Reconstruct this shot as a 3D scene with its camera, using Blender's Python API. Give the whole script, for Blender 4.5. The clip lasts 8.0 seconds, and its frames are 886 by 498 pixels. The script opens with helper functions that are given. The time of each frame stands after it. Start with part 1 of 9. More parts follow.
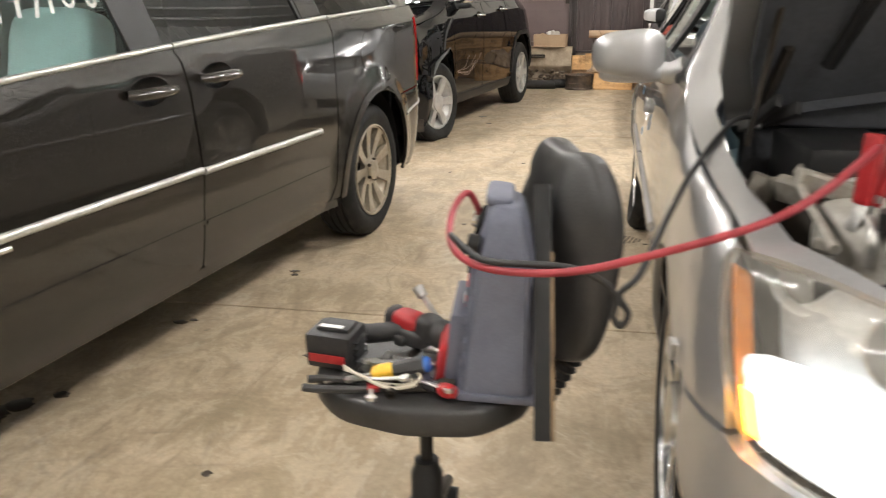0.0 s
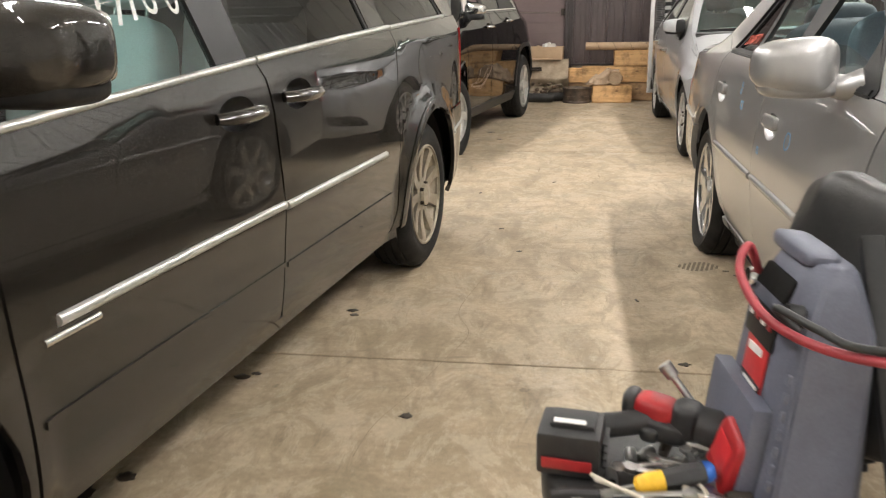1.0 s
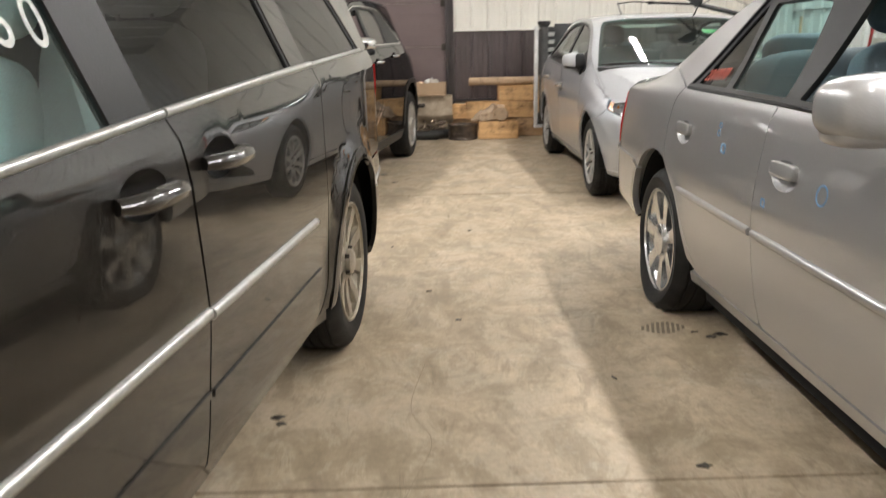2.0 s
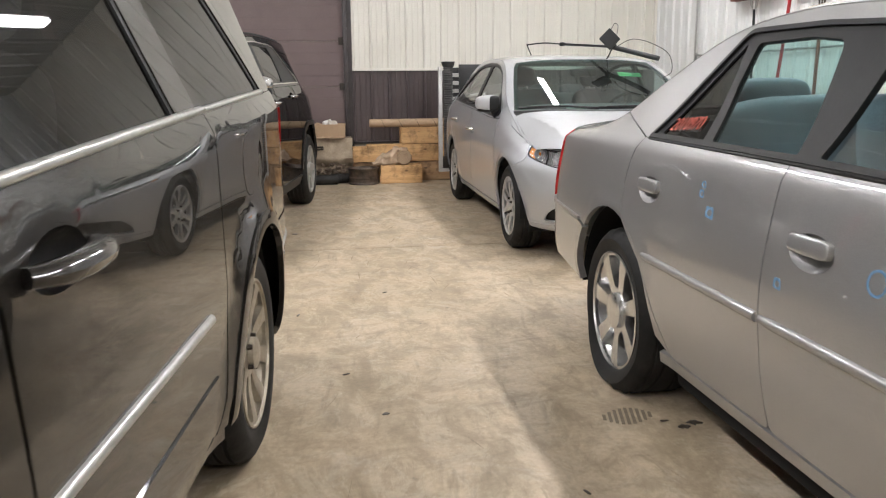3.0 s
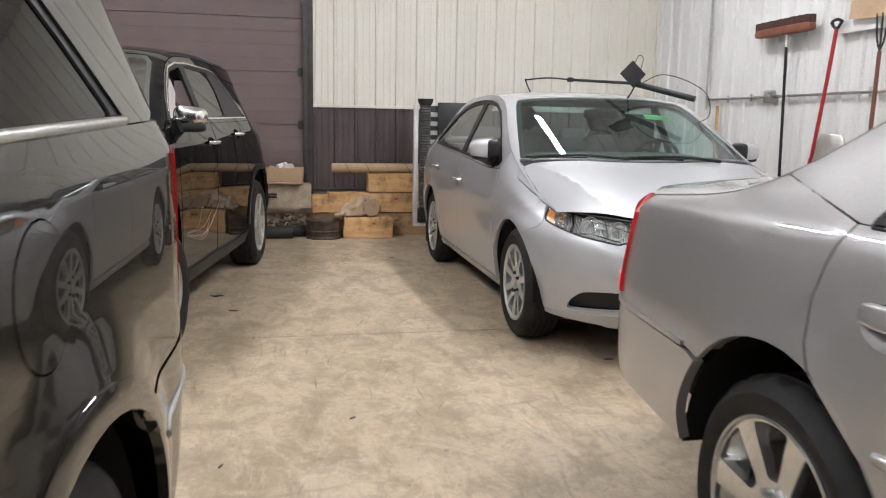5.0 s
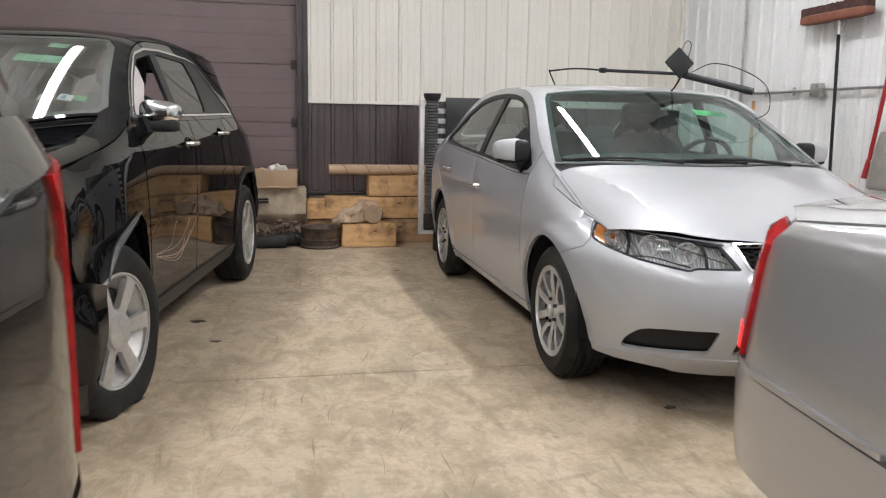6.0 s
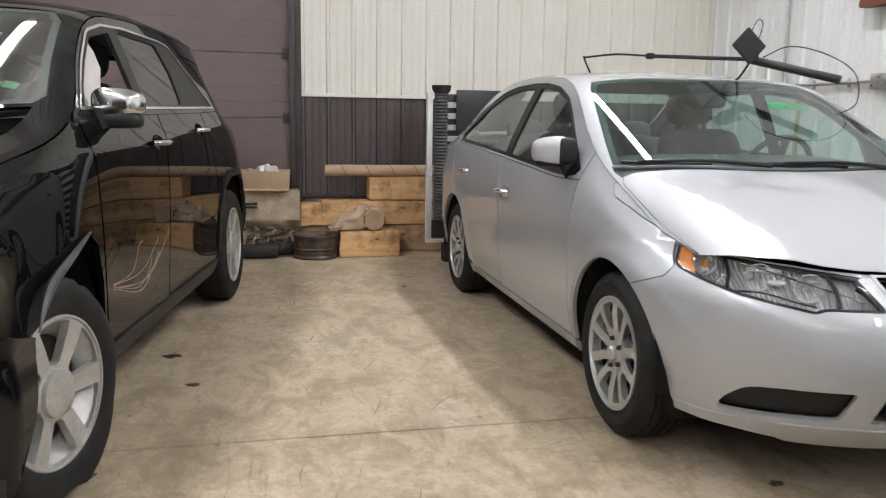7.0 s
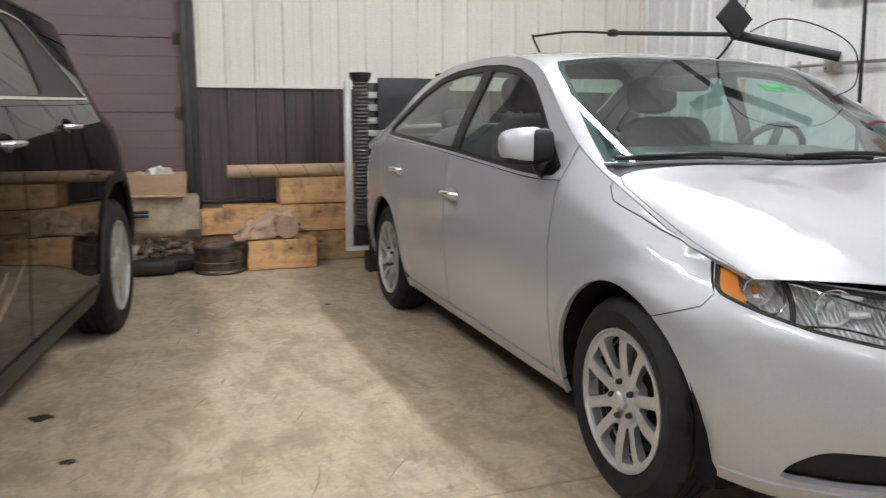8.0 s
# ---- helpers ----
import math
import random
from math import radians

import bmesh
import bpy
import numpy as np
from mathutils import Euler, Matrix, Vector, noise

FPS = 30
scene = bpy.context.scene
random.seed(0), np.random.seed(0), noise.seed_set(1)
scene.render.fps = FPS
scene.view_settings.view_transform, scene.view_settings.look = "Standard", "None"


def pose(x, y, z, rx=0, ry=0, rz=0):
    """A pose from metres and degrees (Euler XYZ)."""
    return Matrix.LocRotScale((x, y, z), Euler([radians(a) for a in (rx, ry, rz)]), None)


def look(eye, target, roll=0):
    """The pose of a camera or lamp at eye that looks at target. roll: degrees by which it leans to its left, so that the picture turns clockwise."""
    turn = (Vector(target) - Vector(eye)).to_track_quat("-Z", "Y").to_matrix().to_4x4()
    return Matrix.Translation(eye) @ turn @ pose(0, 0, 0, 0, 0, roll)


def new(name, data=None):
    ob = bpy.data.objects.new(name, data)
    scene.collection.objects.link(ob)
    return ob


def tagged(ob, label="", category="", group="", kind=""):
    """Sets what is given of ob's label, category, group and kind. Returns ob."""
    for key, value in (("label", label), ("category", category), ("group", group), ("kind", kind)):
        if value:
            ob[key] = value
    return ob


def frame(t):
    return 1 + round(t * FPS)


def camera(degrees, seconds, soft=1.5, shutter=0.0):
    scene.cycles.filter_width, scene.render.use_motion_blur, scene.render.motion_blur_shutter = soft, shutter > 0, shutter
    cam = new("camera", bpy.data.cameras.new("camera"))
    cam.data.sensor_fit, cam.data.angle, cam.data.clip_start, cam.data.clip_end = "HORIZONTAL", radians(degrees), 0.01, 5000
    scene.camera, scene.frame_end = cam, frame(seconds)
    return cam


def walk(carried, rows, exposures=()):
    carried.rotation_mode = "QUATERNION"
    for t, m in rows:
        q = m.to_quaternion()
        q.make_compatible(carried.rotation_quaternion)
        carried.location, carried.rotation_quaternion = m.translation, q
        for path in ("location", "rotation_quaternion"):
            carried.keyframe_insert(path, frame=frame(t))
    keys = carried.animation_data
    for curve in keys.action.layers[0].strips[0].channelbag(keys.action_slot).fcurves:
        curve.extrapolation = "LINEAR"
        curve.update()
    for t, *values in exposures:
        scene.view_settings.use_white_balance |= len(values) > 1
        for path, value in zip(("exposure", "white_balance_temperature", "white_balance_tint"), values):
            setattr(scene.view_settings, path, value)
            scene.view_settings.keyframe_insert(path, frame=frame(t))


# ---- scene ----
cam = camera(57.5, 8.0, soft=1.1, shutter=0.4)
PATH = [
    (0, (2.528, 0.723, 1.234), (2.143, 2.593, 0.641), -0.7),
    (0.5, (2.222, 0.842, 1.22), (1.821, 2.714, 0.642), -1.4),
    (1, (1.978, 1.022, 1.215), (1.684, 2.918, 0.651), -0.9),
    (1.5, (1.8, 1.317, 1.223), (1.639, 3.231, 0.667), -0.5),
    (2, (1.627, 1.629, 1.211), (1.661, 3.567, 0.721), -1.2),
    (2.2, (1.554, 1.755, 1.217), (1.671, 3.704, 0.781), -1.1),
    (3.5, (1.521, 2.6, 1.217), (1.889, 4.529, 0.839), -0.2),
    (4, (1.506, 2.982, 1.233), (1.941, 4.908, 0.918), -0),
    (4.2, (1.526, 3.105, 1.217), (1.956, 5.035, 0.912), 0.5),
    (5.5, (1.616, 4.121, 1.193), (2.019, 6.057, 0.893), 1),
    (6, (1.63, 4.502, 1.194), (2.048, 6.433, 0.888), 0.9),
    (6.5, (1.656, 4.92, 1.217), (2.085, 6.85, 0.91), 1.1),
    (7, (1.635, 5.326, 1.183), (2.077, 7.252, 0.869), 0.9),
    (7.5, (1.628, 5.708, 1.174), (2.11, 7.624, 0.859), 0.2),
    (8, (1.647, 6.088, 1.161), (2.318, 7.943, 0.836), 0.1),
]
EXPOSURES = [(0, 0.36, 6350, 10), (1, 0.26, 6350, 10), (2, 0.12, 6200, 10), (3.5, 0.06, 5950, 12), (5.5, -0.10, 5900, 12), (8, -0.08, 5850, 10)]
walk(cam, [(t, look(eye, target, roll)) for t, eye, target, roll in PATH], EXPOSURES)

# ---- world and lights ----
world = bpy.data.worlds.new("world")
scene.world = world
world.use_nodes = True
world.node_tree.nodes["Background"].inputs["Color"].default_value = (0.8, 0.85, 0.9, 1)
world.node_tree.nodes["Background"].inputs["Strength"].default_value = 0.02

ROOM_L, ROOM_R, ROOM_F, ROOM_B, ROOM_H = -4.2, 6.10, -5.0, 12.86, 4.3
LAMP_ROWS = [(4.15, -1.6), (4.15, 2.2), (4.15, 6.0), (4.15, 9.8),
             (-0.6, -1.6), (-0.6, 2.2), (-0.6, 6.0), (0.15, 9.8)]
LAMP_GLOW = 98.0


# ---- materials ----
def base_mat(name):
    m = bpy.data.materials.new(name)
    m.use_nodes = True
    nt = m.node_tree
    return m, nt, nt.nodes["Principled BSDF"], nt.nodes["Material Output"]


def node(nt, kind, **values):
    n = nt.nodes.new(kind)
    for k, v in values.items():
        n.inputs[k].default_value = v
    return n


def ramp(nt, src, stops):
    r = nt.nodes.new("ShaderNodeValToRGB")
    els = r.color_ramp.elements
    while len(els) < len(stops):
        els.new(0.5)
    for e, (p, c) in zip(els, stops):
        e.position = p
        e.color = c if len(c) == 4 else (*c, 1)
    nt.links.new(src, r.inputs["Fac"])
    return r.outputs["Color"]


def coords(nt, scale=(1, 1, 1), space="Object"):
    tc = nt.nodes.new("ShaderNodeTexCoord")
    mp = nt.nodes.new("ShaderNodeMapping")
    mp.inputs["Scale"].default_value = scale
    nt.links.new(tc.outputs[space], mp.inputs["Vector"])
    return mp.outputs["Vector"]


def turned(nt, scale, angle, shift):
    """Object coordinates turned about the upright before they are stretched."""
    tc = nt.nodes.new("ShaderNodeTexCoord")
    rot = nt.nodes.new("ShaderNodeMapping")
    rot.inputs["Rotation"].default_value = (0, 0, angle)
    rot.inputs["Location"].default_value = (shift, shift, 0)
    nt.links.new(tc.outputs["Object"], rot.inputs["Vector"])
    mp = nt.nodes.new("ShaderNodeMapping")
    mp.inputs["Scale"].default_value = scale
    nt.links.new(rot.outputs["Vector"], mp.inputs["Vector"])
    return mp.outputs["Vector"]


def noise_tex(nt, vec, scale, detail=5, rough=0.6, distort=0.0):
    n = node(nt, "ShaderNodeTexNoise", Scale=scale, Detail=detail, Roughness=rough, Distortion=distort)
    nt.links.new(vec, n.inputs["Vector"])
    return n.outputs["Fac"]


def mix(nt, fac, a, b, kind="MIX"):
    m = nt.nodes.new("ShaderNodeMix")
    m.data_type, m.blend_type = "RGBA", kind
    for i, v in ((0, fac), (6, a), (7, b)):
        if hasattr(v, "is_linked"):
            nt.links.new(v, m.inputs[i])
        else:
            m.inputs[i].default_value = v if i == 0 or len(v) == 4 else (*v, 1)
    return m.outputs[2]


def bump(nt, bsdf, height, strength, dist=0.01):
    b = node(nt, "ShaderNodeBump", Strength=strength, Distance=dist)
    nt.links.new(height, b.inputs["Height"])
    nt.links.new(b.outputs["Normal"], bsdf.inputs["Normal"])


def worn(name, c1, c2, rough=0.6, scale=6.0, metal=0.0, bump_k=0.15, grain=60.0, rough2=None, coat=0.0, stretch=(1, 1, 1), spec=0.5):
    """A surface with blotches at one scale and grain at another."""
    m, nt, b, _ = base_mat(name)
    v = coords(nt, stretch)
    big = noise_tex(nt, v, scale, 6, 0.65)
    fine = noise_tex(nt, v, grain, 4, 0.6)
    col = mix(nt, ramp(nt, big, [(0.3, (0, 0, 0)), (0.7, (1, 1, 1))]), c1, c2)
    col = mix(nt, 0.25, col, ramp(nt, fine, [(0.3, (0.25, 0.25, 0.25)), (0.7, (1, 1, 1))]), "MULTIPLY")
    nt.links.new(col, b.inputs["Base Color"])
    r2 = rough if rough2 is None else rough2
    rr = nt.nodes.new("ShaderNodeMapRange")
    rr.inputs["To Min"].default_value, rr.inputs["To Max"].default_value = rough, r2
    nt.links.new(big, rr.inputs["Value"])
    nt.links.new(rr.outputs["Result"], b.inputs["Roughness"])
    b.inputs["Metallic"].default_value = metal
    b.inputs["Coat Weight"].default_value = coat
    b.inputs["Specular IOR Level"].default_value = spec
    if bump_k:
        bump(nt, b, fine, bump_k, 0.004)
    return m


def car_paint(name, colour, metal, rough, dust, dust_amount, flake=0.0, coat_ior=1.7, spec=0.25, coat=1.0, clear=0.012):
    """Metallic paint under clear coat, with road dust that thickens in blotches."""
    m, nt, b, _ = base_mat(name)
    v = coords(nt)
    big = noise_tex(nt, v, 2.2, 6, 0.7)
    streak = noise_tex(nt, coords(nt, (1, 1, 5)), 9.0, 5, 0.7)
    fac = nt.nodes.new("ShaderNodeMath")
    fac.operation = "MULTIPLY"
    nt.links.new(ramp(nt, big, [(0.35, (0.15,) * 3), (0.75, (1, 1, 1))]), fac.inputs[0])
    nt.links.new(ramp(nt, streak, [(0.3, (0.3,) * 3), (0.8, (1, 1, 1))]), fac.inputs[1])
    f2 = nt.nodes.new("ShaderNodeMath")
    f2.operation = "MULTIPLY"
    nt.links.new(fac.outputs[0], f2.inputs[0])
    f2.inputs[1].default_value = dust_amount
    fl = noise_tex(nt, v, 900.0, 1, 0.5)
    base = mix(nt, flake, colour, ramp(nt, fl, [(0.35, tuple(c * 0.6 for c in colour)), (0.65, tuple(min(1, c * 1.35) for c in colour))]))
    nt.links.new(mix(nt, f2.outputs[0], base, dust), b.inputs["Base Color"])
    mr = nt.nodes.new("ShaderNodeMapRange")
    mr.inputs["To Min"].default_value, mr.inputs["To Max"].default_value = metal, metal * 0.6
    nt.links.new(f2.outputs[0], mr.inputs["Value"])
    nt.links.new(mr.outputs["Result"], b.inputs["Metallic"])
    b.inputs["Roughness"].default_value = rough
    b.inputs["Coat Weight"].default_value = coat
    b.inputs["Coat IOR"].default_value = coat_ior
    b.inputs["Specular IOR Level"].default_value = spec
    cr = nt.nodes.new("ShaderNodeMapRange")
    cr.inputs["To Min"].default_value, cr.inputs["To Max"].default_value = clear, 0.16
    nt.links.new(f2.outputs[0], cr.inputs["Value"])
    nt.links.new(cr.outputs["Result"], b.inputs["Coat Roughness"])
    return m


def glass_mat(name, tint, gloss=0.02, grime_haze=0.0, f0=0.075):
    """Thin window glass: a tinted see-through sheet with a mirror coat by Fresnel."""
    m, nt, b, out = base_mat(name)
    nt.nodes.remove(b)
    tr = nt.nodes.new("ShaderNodeBsdfTransparent")
    tr.inputs["Color"].default_value = (*tint, 1)
    gl = node(nt, "ShaderNodeBsdfGlossy", Roughness=gloss)
    lw = node(nt, "ShaderNodeLayerWeight", Blend=0.5)
    pw = nt.nodes.new("ShaderNodeMath")
    pw.operation = "POWER"
    nt.links.new(lw.outputs["Facing"], pw.inputs[0])
    pw.inputs[1].default_value = 4.5
    fr = nt.nodes.new("ShaderNodeMapRange")
    fr.inputs["To Min"].default_value, fr.inputs["To Max"].default_value = f0, 0.75
    nt.links.new(pw.outputs[0], fr.inputs["Value"])
    mx = nt.nodes.new("ShaderNodeMixShader")
    nt.links.new(fr.outputs["Result"], mx.inputs[0])
    nt.links.new(tr.outputs[0], mx.inputs[1])
    nt.links.new(gl.outputs[0], mx.inputs[2])
    last = mx
    if grime_haze:
        df = nt.nodes.new("ShaderNodeBsdfDiffuse")
        df.inputs["Color"].default_value = (0.5, 0.48, 0.43, 1)
        m2 = nt.nodes.new("ShaderNodeMixShader")
        nz = noise_tex(nt, coords(nt, (1, 1, 2)), 5.0, 6, 0.7)
        nt.links.new(ramp(nt, nz, [(0.35, (grime_haze * 0.3,) * 3), (0.8, (grime_haze,) * 3)]), m2.inputs[0])
        nt.links.new(mx.outputs[0], m2.inputs[1])
        nt.links.new(df.outputs[0], m2.inputs[2])
        last = m2
    nt.links.new(last.outputs[0], out.inputs["Surface"])
    return m


def glow(name, colour, strength):
    m, nt, b, _ = base_mat(name)
    b.inputs["Base Color"].default_value = (*colour, 1)
    b.inputs["Emission Color"].default_value = (*colour, 1)
    b.inputs["Emission Strength"].default_value = strength
    return m


def concrete_mat():
    m, nt, b, _ = base_mat("concrete_floor")
    v = coords(nt)
    big = noise_tex(nt, v, 0.55, 7, 0.62, 0.4)
    mid = noise_tex(nt, v, 3.0, 7, 0.7, 0.3)
    fine = noise_tex(nt, v, 45.0, 5, 0.7)
    scuff = noise_tex(nt, coords(nt, (9, 1.4, 1)), 1.7, 6, 0.75, 0.8)
    col = mix(nt, ramp(nt, big, [(0.32, (0, 0, 0)), (0.66, (1, 1, 1))]), (0.435, 0.338, 0.222), (0.595, 0.482, 0.342))
    col = mix(nt, ramp(nt, mid, [(0.36, (0.85,) * 3), (0.58, (0, 0, 0))]), col, (0.31, 0.245, 0.155))
    col = mix(nt, ramp(nt, scuff, [(0.58, (0, 0, 0)), (0.70, (0.6,) * 3)]), col, (0.20, 0.155, 0.10))
    pale = noise_tex(nt, coords(nt, (1.3, 1, 1)), 1.3, 6, 0.75, 1.0)
    col = mix(nt, ramp(nt, pale, [(0.56, (0, 0, 0)), (0.72, (0.7,) * 3)]), col, (0.68, 0.61, 0.50))
    mott = noise_tex(nt, v, 16.0, 5, 0.7, 0.6)
    col = mix(nt, ramp(nt, mott, [(0.40, (0.27,) * 3), (0.56, (0, 0, 0))]), col, (0.30, 0.235, 0.155))
    rub = noise_tex(nt, coords(nt, (2.2, 14, 1)), 2.4, 6, 0.75, 0.5)
    col = mix(nt, ramp(nt, rub, [(0.62, (0, 0, 0)), (0.75, (0.35,) * 3)]), col, (0.20, 0.155, 0.10))
    wisp = noise_tex(nt, coords(nt, (16, 3.6, 1)), 1.0, 6, 0.7, 1.0)
    col = mix(nt, ramp(nt, wisp, [(0.58, (0, 0, 0)), (0.70, (0.45,) * 3)]), col, (0.25, 0.20, 0.13))
    wisp2 = noise_tex(nt, coords(nt, (3.5, 12, 1)), 1.1, 6, 0.7, 1.0)
    col = mix(nt, ramp(nt, wisp2, [(0.58, (0, 0, 0)), (0.68, (0.45,) * 3)]), col, (0.27, 0.21, 0.14))
    spots = noise_tex(nt, v, 11.0, 3, 0.5)
    col = mix(nt, ramp(nt, spots, [(0.70, (0, 0, 0)), (0.76, (0.6,) * 3)]), col, (0.14, 0.115, 0.08))
    # worn pale patches with ragged edges, and drag marks running up the bay
    patchy = noise_tex(nt, coords(nt, (1, 0.6, 1)), 5.0, 8, 0.78, 0.6)
    col = mix(nt, ramp(nt, patchy, [(0.50, (0, 0, 0)), (0.56, (0.38,) * 3)]), col, (0.64, 0.54, 0.405))
    col = mix(nt, ramp(nt, patchy, [(0.40, (0.42,) * 3), (0.47, (0, 0, 0))]), col, (0.27, 0.21, 0.14))
    where = ramp(nt, noise_tex(nt, v, 0.9, 4, 0.6), [(0.42, (0, 0, 0)), (0.58, (1, 1, 1))])
    for turn, sc, off in ((0.15, (22, 2.4, 1), 0), (-0.28, (16, 1.8, 1), 3.7), (1.35, (20, 2.4, 1), 8.1)):
        drag = noise_tex(nt, turned(nt, sc, turn, off), 1.0, 3, 0.5, 0.0)
        amt = mix(nt, 1.0, where, ramp(nt, drag, [(0.60, (0, 0, 0)), (0.74, (0.42,) * 3)]), "MULTIPLY")
        col = mix(nt, amt, col, (0.19, 0.15, 0.105))
    col = mix(nt, 0.5, col, ramp(nt, fine, [(0.3, (0.6,) * 3), (0.68, (1, 1, 1))]), "MULTIPLY")
    nt.links.new(col, b.inputs["Base Color"])
    nt.links.new(ramp(nt, mid, [(0.3, (0.42,) * 3), (0.7, (0.72,) * 3)]), b.inputs["Roughness"])
    bump(nt, b, fine, 0.12, 0.003)
    return m


def wood_mat(name, c1, c2, axis=0):
    m, nt, b, _ = base_mat(name)
    sc = [14, 14, 14]
    sc[axis] = 1.2
    info = nt.nodes.new("ShaderNodeObjectInfo")
    v = coords(nt, tuple(sc))
    add = nt.nodes.new("ShaderNodeVectorMath")
    mul = nt.nodes.new("ShaderNodeVectorMath")
    mul.operation = "SCALE"
    mul.inputs[0].default_value = (7, 9, 11)
    nt.links.new(info.outputs["Random"], mul.inputs["Scale"])
    nt.links.new(v, add.inputs[0])
    nt.links.new(mul.outputs[0], add.inputs[1])
    g = noise_tex(nt, add.outputs[0], 1.6, 6, 0.6, 0.6)
    s = noise_tex(nt, coords(nt), 7.0, 5, 0.65)
    col = mix(nt, ramp(nt, g, [(0.3, (0, 0, 0)), (0.7, (1, 1, 1))]), c1, c2)
    col = mix(nt, ramp(nt, s, [(0.48, (0, 0, 0)), (0.66, (0.75,) * 3)]), col, tuple(c * 0.35 for c in c1))
    kn = node(nt, "ShaderNodeTexVoronoi", Scale=4.2)
    nt.links.new(coords(nt, tuple(1.0 if i == axis else 2.0 for i in range(3))), kn.inputs["Vector"])
    col = mix(nt, ramp(nt, kn.outputs["Distance"], [(0.05, (0.9,) * 3), (0.13, (0, 0, 0))]), col, tuple(c * 0.25 for c in c1))
    var = mix(nt, info.outputs["Random"], (0.8, 0.8, 0.8), (1.08, 1.04, 1.0))
    nt.links.new(mix(nt, 1.0, col, var, "MULTIPLY"), b.inputs["Base Color"])
    b.inputs["Roughness"].default_value = 0.8
    bump(nt, b, g, 0.35, 0.006)
    return m


FLOOR = concrete_mat()
WHITE_METAL = worn("white_wall_metal", (0.70, 0.70, 0.68), (0.78, 0.78, 0.76), 0.38, 1.5, 0, 0.02, 80, 0.5)
CREAM_METAL = worn("cream_wall_metal", (0.75, 0.72, 0.64), (0.82, 0.79, 0.71), 0.4, 1.5, 0, 0.02, 80, 0.5)
BROWN_METAL = worn("brown_wall_metal", (0.056, 0.042, 0.041), (0.094, 0.070, 0.067), 0.28, 2.5, 0, 0.03, 70, 0.5, stretch=(3, 3, 0.5))
DOOR_METAL = worn("brown_door_metal", (0.135, 0.095, 0.092), (0.165, 0.120, 0.115), 0.5, 1.8, 0, 0.05, 120, 0.62)
TRIM_BROWN = worn("brown_trim", (0.035, 0.028, 0.028), (0.06, 0.05, 0.048), 0.4, 4)
CEILING_METAL = worn("white_ceiling_metal", (0.72, 0.72, 0.70), (0.80, 0.80, 0.78), 0.4, 1.0, 0, 0.0)
VAN_PAINT = car_paint("grey_metallic_paint", (0.018, 0.0158, 0.0132), 0.3, 0.40, (0.09, 0.072, 0.05), 0.05, 0.5, 1.56, 0.05, 1.0)
BLACK_PAINT = car_paint("black_paint", (0.005, 0.005, 0.0055), 0.0, 0.5, (0.05, 0.045, 0.04), 0.02, 0.0, 1.46, 0.0, 0.85)
KIA_PAINT = car_paint("silver_metallic_paint", (0.475, 0.484, 0.50), 0.42, 0.44, (0.38, 0.34, 0.29), 0.07, 0.5, 1.5, clear=0.05)
DTS_PAINT = car_paint("pewter_silver_paint", (0.44, 0.438, 0.436), 0.66, 0.41, (0.32, 0.28, 0.23), 0.10, 0.5, 1.6)
BLACK_TRIM = worn("black_plastic_trim", (0.012, 0.012, 0.012), (0.018, 0.018, 0.018), 0.45, 9, 0, 0.1, 160, spec=0.3)
LINER = worn("black_liner", (0.008, 0.008, 0.008), (0.014, 0.013, 0.012), 0.85, 5, 0, 0.2, 60, spec=0.15)
RUBBER = worn("tyre_rubber", (0.005, 0.005, 0.0048), (0.021, 0.020, 0.018), 0.66, 9, 0, 0.3, 120, spec=0.3)
CHROME = worn("bright_chrome", (0.75, 0.75, 0.74), (0.85, 0.85, 0.84), 0.10, 8, 1.0, 0.0, 60, 0.2)
BRIGHT_ALLOY = worn("bright_alloy", (0.62, 0.62, 0.61), (0.76, 0.76, 0.75), 0.16, 6, 0.9, 0.0, 60, 0.30)
MOULDING = worn("dulled_chrome", (0.58, 0.58, 0.56), (0.70, 0.70, 0.67), 0.26, 8, 0.75, 0.0, 60, 0.36)
SATIN = worn("satin_chrome", (0.42, 0.42, 0.40), (0.52, 0.52, 0.50), 0.32, 8, 0.9, 0.0, 60, 0.42)
ALLOY = worn("silver_alloy", (0.50, 0.49, 0.46), (0.62, 0.61, 0.58), 0.30, 6, 0.8, 0.0, 60, 0.45)
PALE_ALLOY = worn("pale_painted_alloy", (0.46, 0.45, 0.43), (0.60, 0.59, 0.56), 0.30, 6, 0.5, 0.0, 60, 0.5)
TAN_ALLOY = worn("dusty_alloy", (0.38, 0.33, 0.25), (0.56, 0.51, 0.42), 0.35, 9, 0.7, 0.03, 60, 0.55)
COVER = worn("silver_plastic_cover", (0.58, 0.58, 0.57), (0.70, 0.70, 0.69), 0.28, 6, 0.72, 0.0, 60, 0.5)
DARK_STEEL = worn("dark_steel", (0.03, 0.027, 0.024), (0.08, 0.065, 0.05), 0.6, 8, 0.6, 0.2, 60)
GLASS = glass_mat("window_glass", (0.82, 0.90, 0.87), 0.01, 0.02, 0.13)
TEAL_GLASS = glass_mat("teal_window_glass", (0.70, 1.0, 1.0), 0.008, 0.03, 0.06)
WS_GLASS = glass_mat("windshield_glass", (0.52, 0.76, 0.71), 0.006, 0.015, 0.17)
# grime veil thickened so its pale colour stands for the wall's reflection
SUV_GLASS = glass_mat("reflecting_windshield", (0.78, 0.90, 0.86), 0.02, 0.09, 0.38)
DARK_GLASS = glass_mat("privacy_glass", (0.10, 0.10, 0.095), 0.008, 0.012, 0.075)
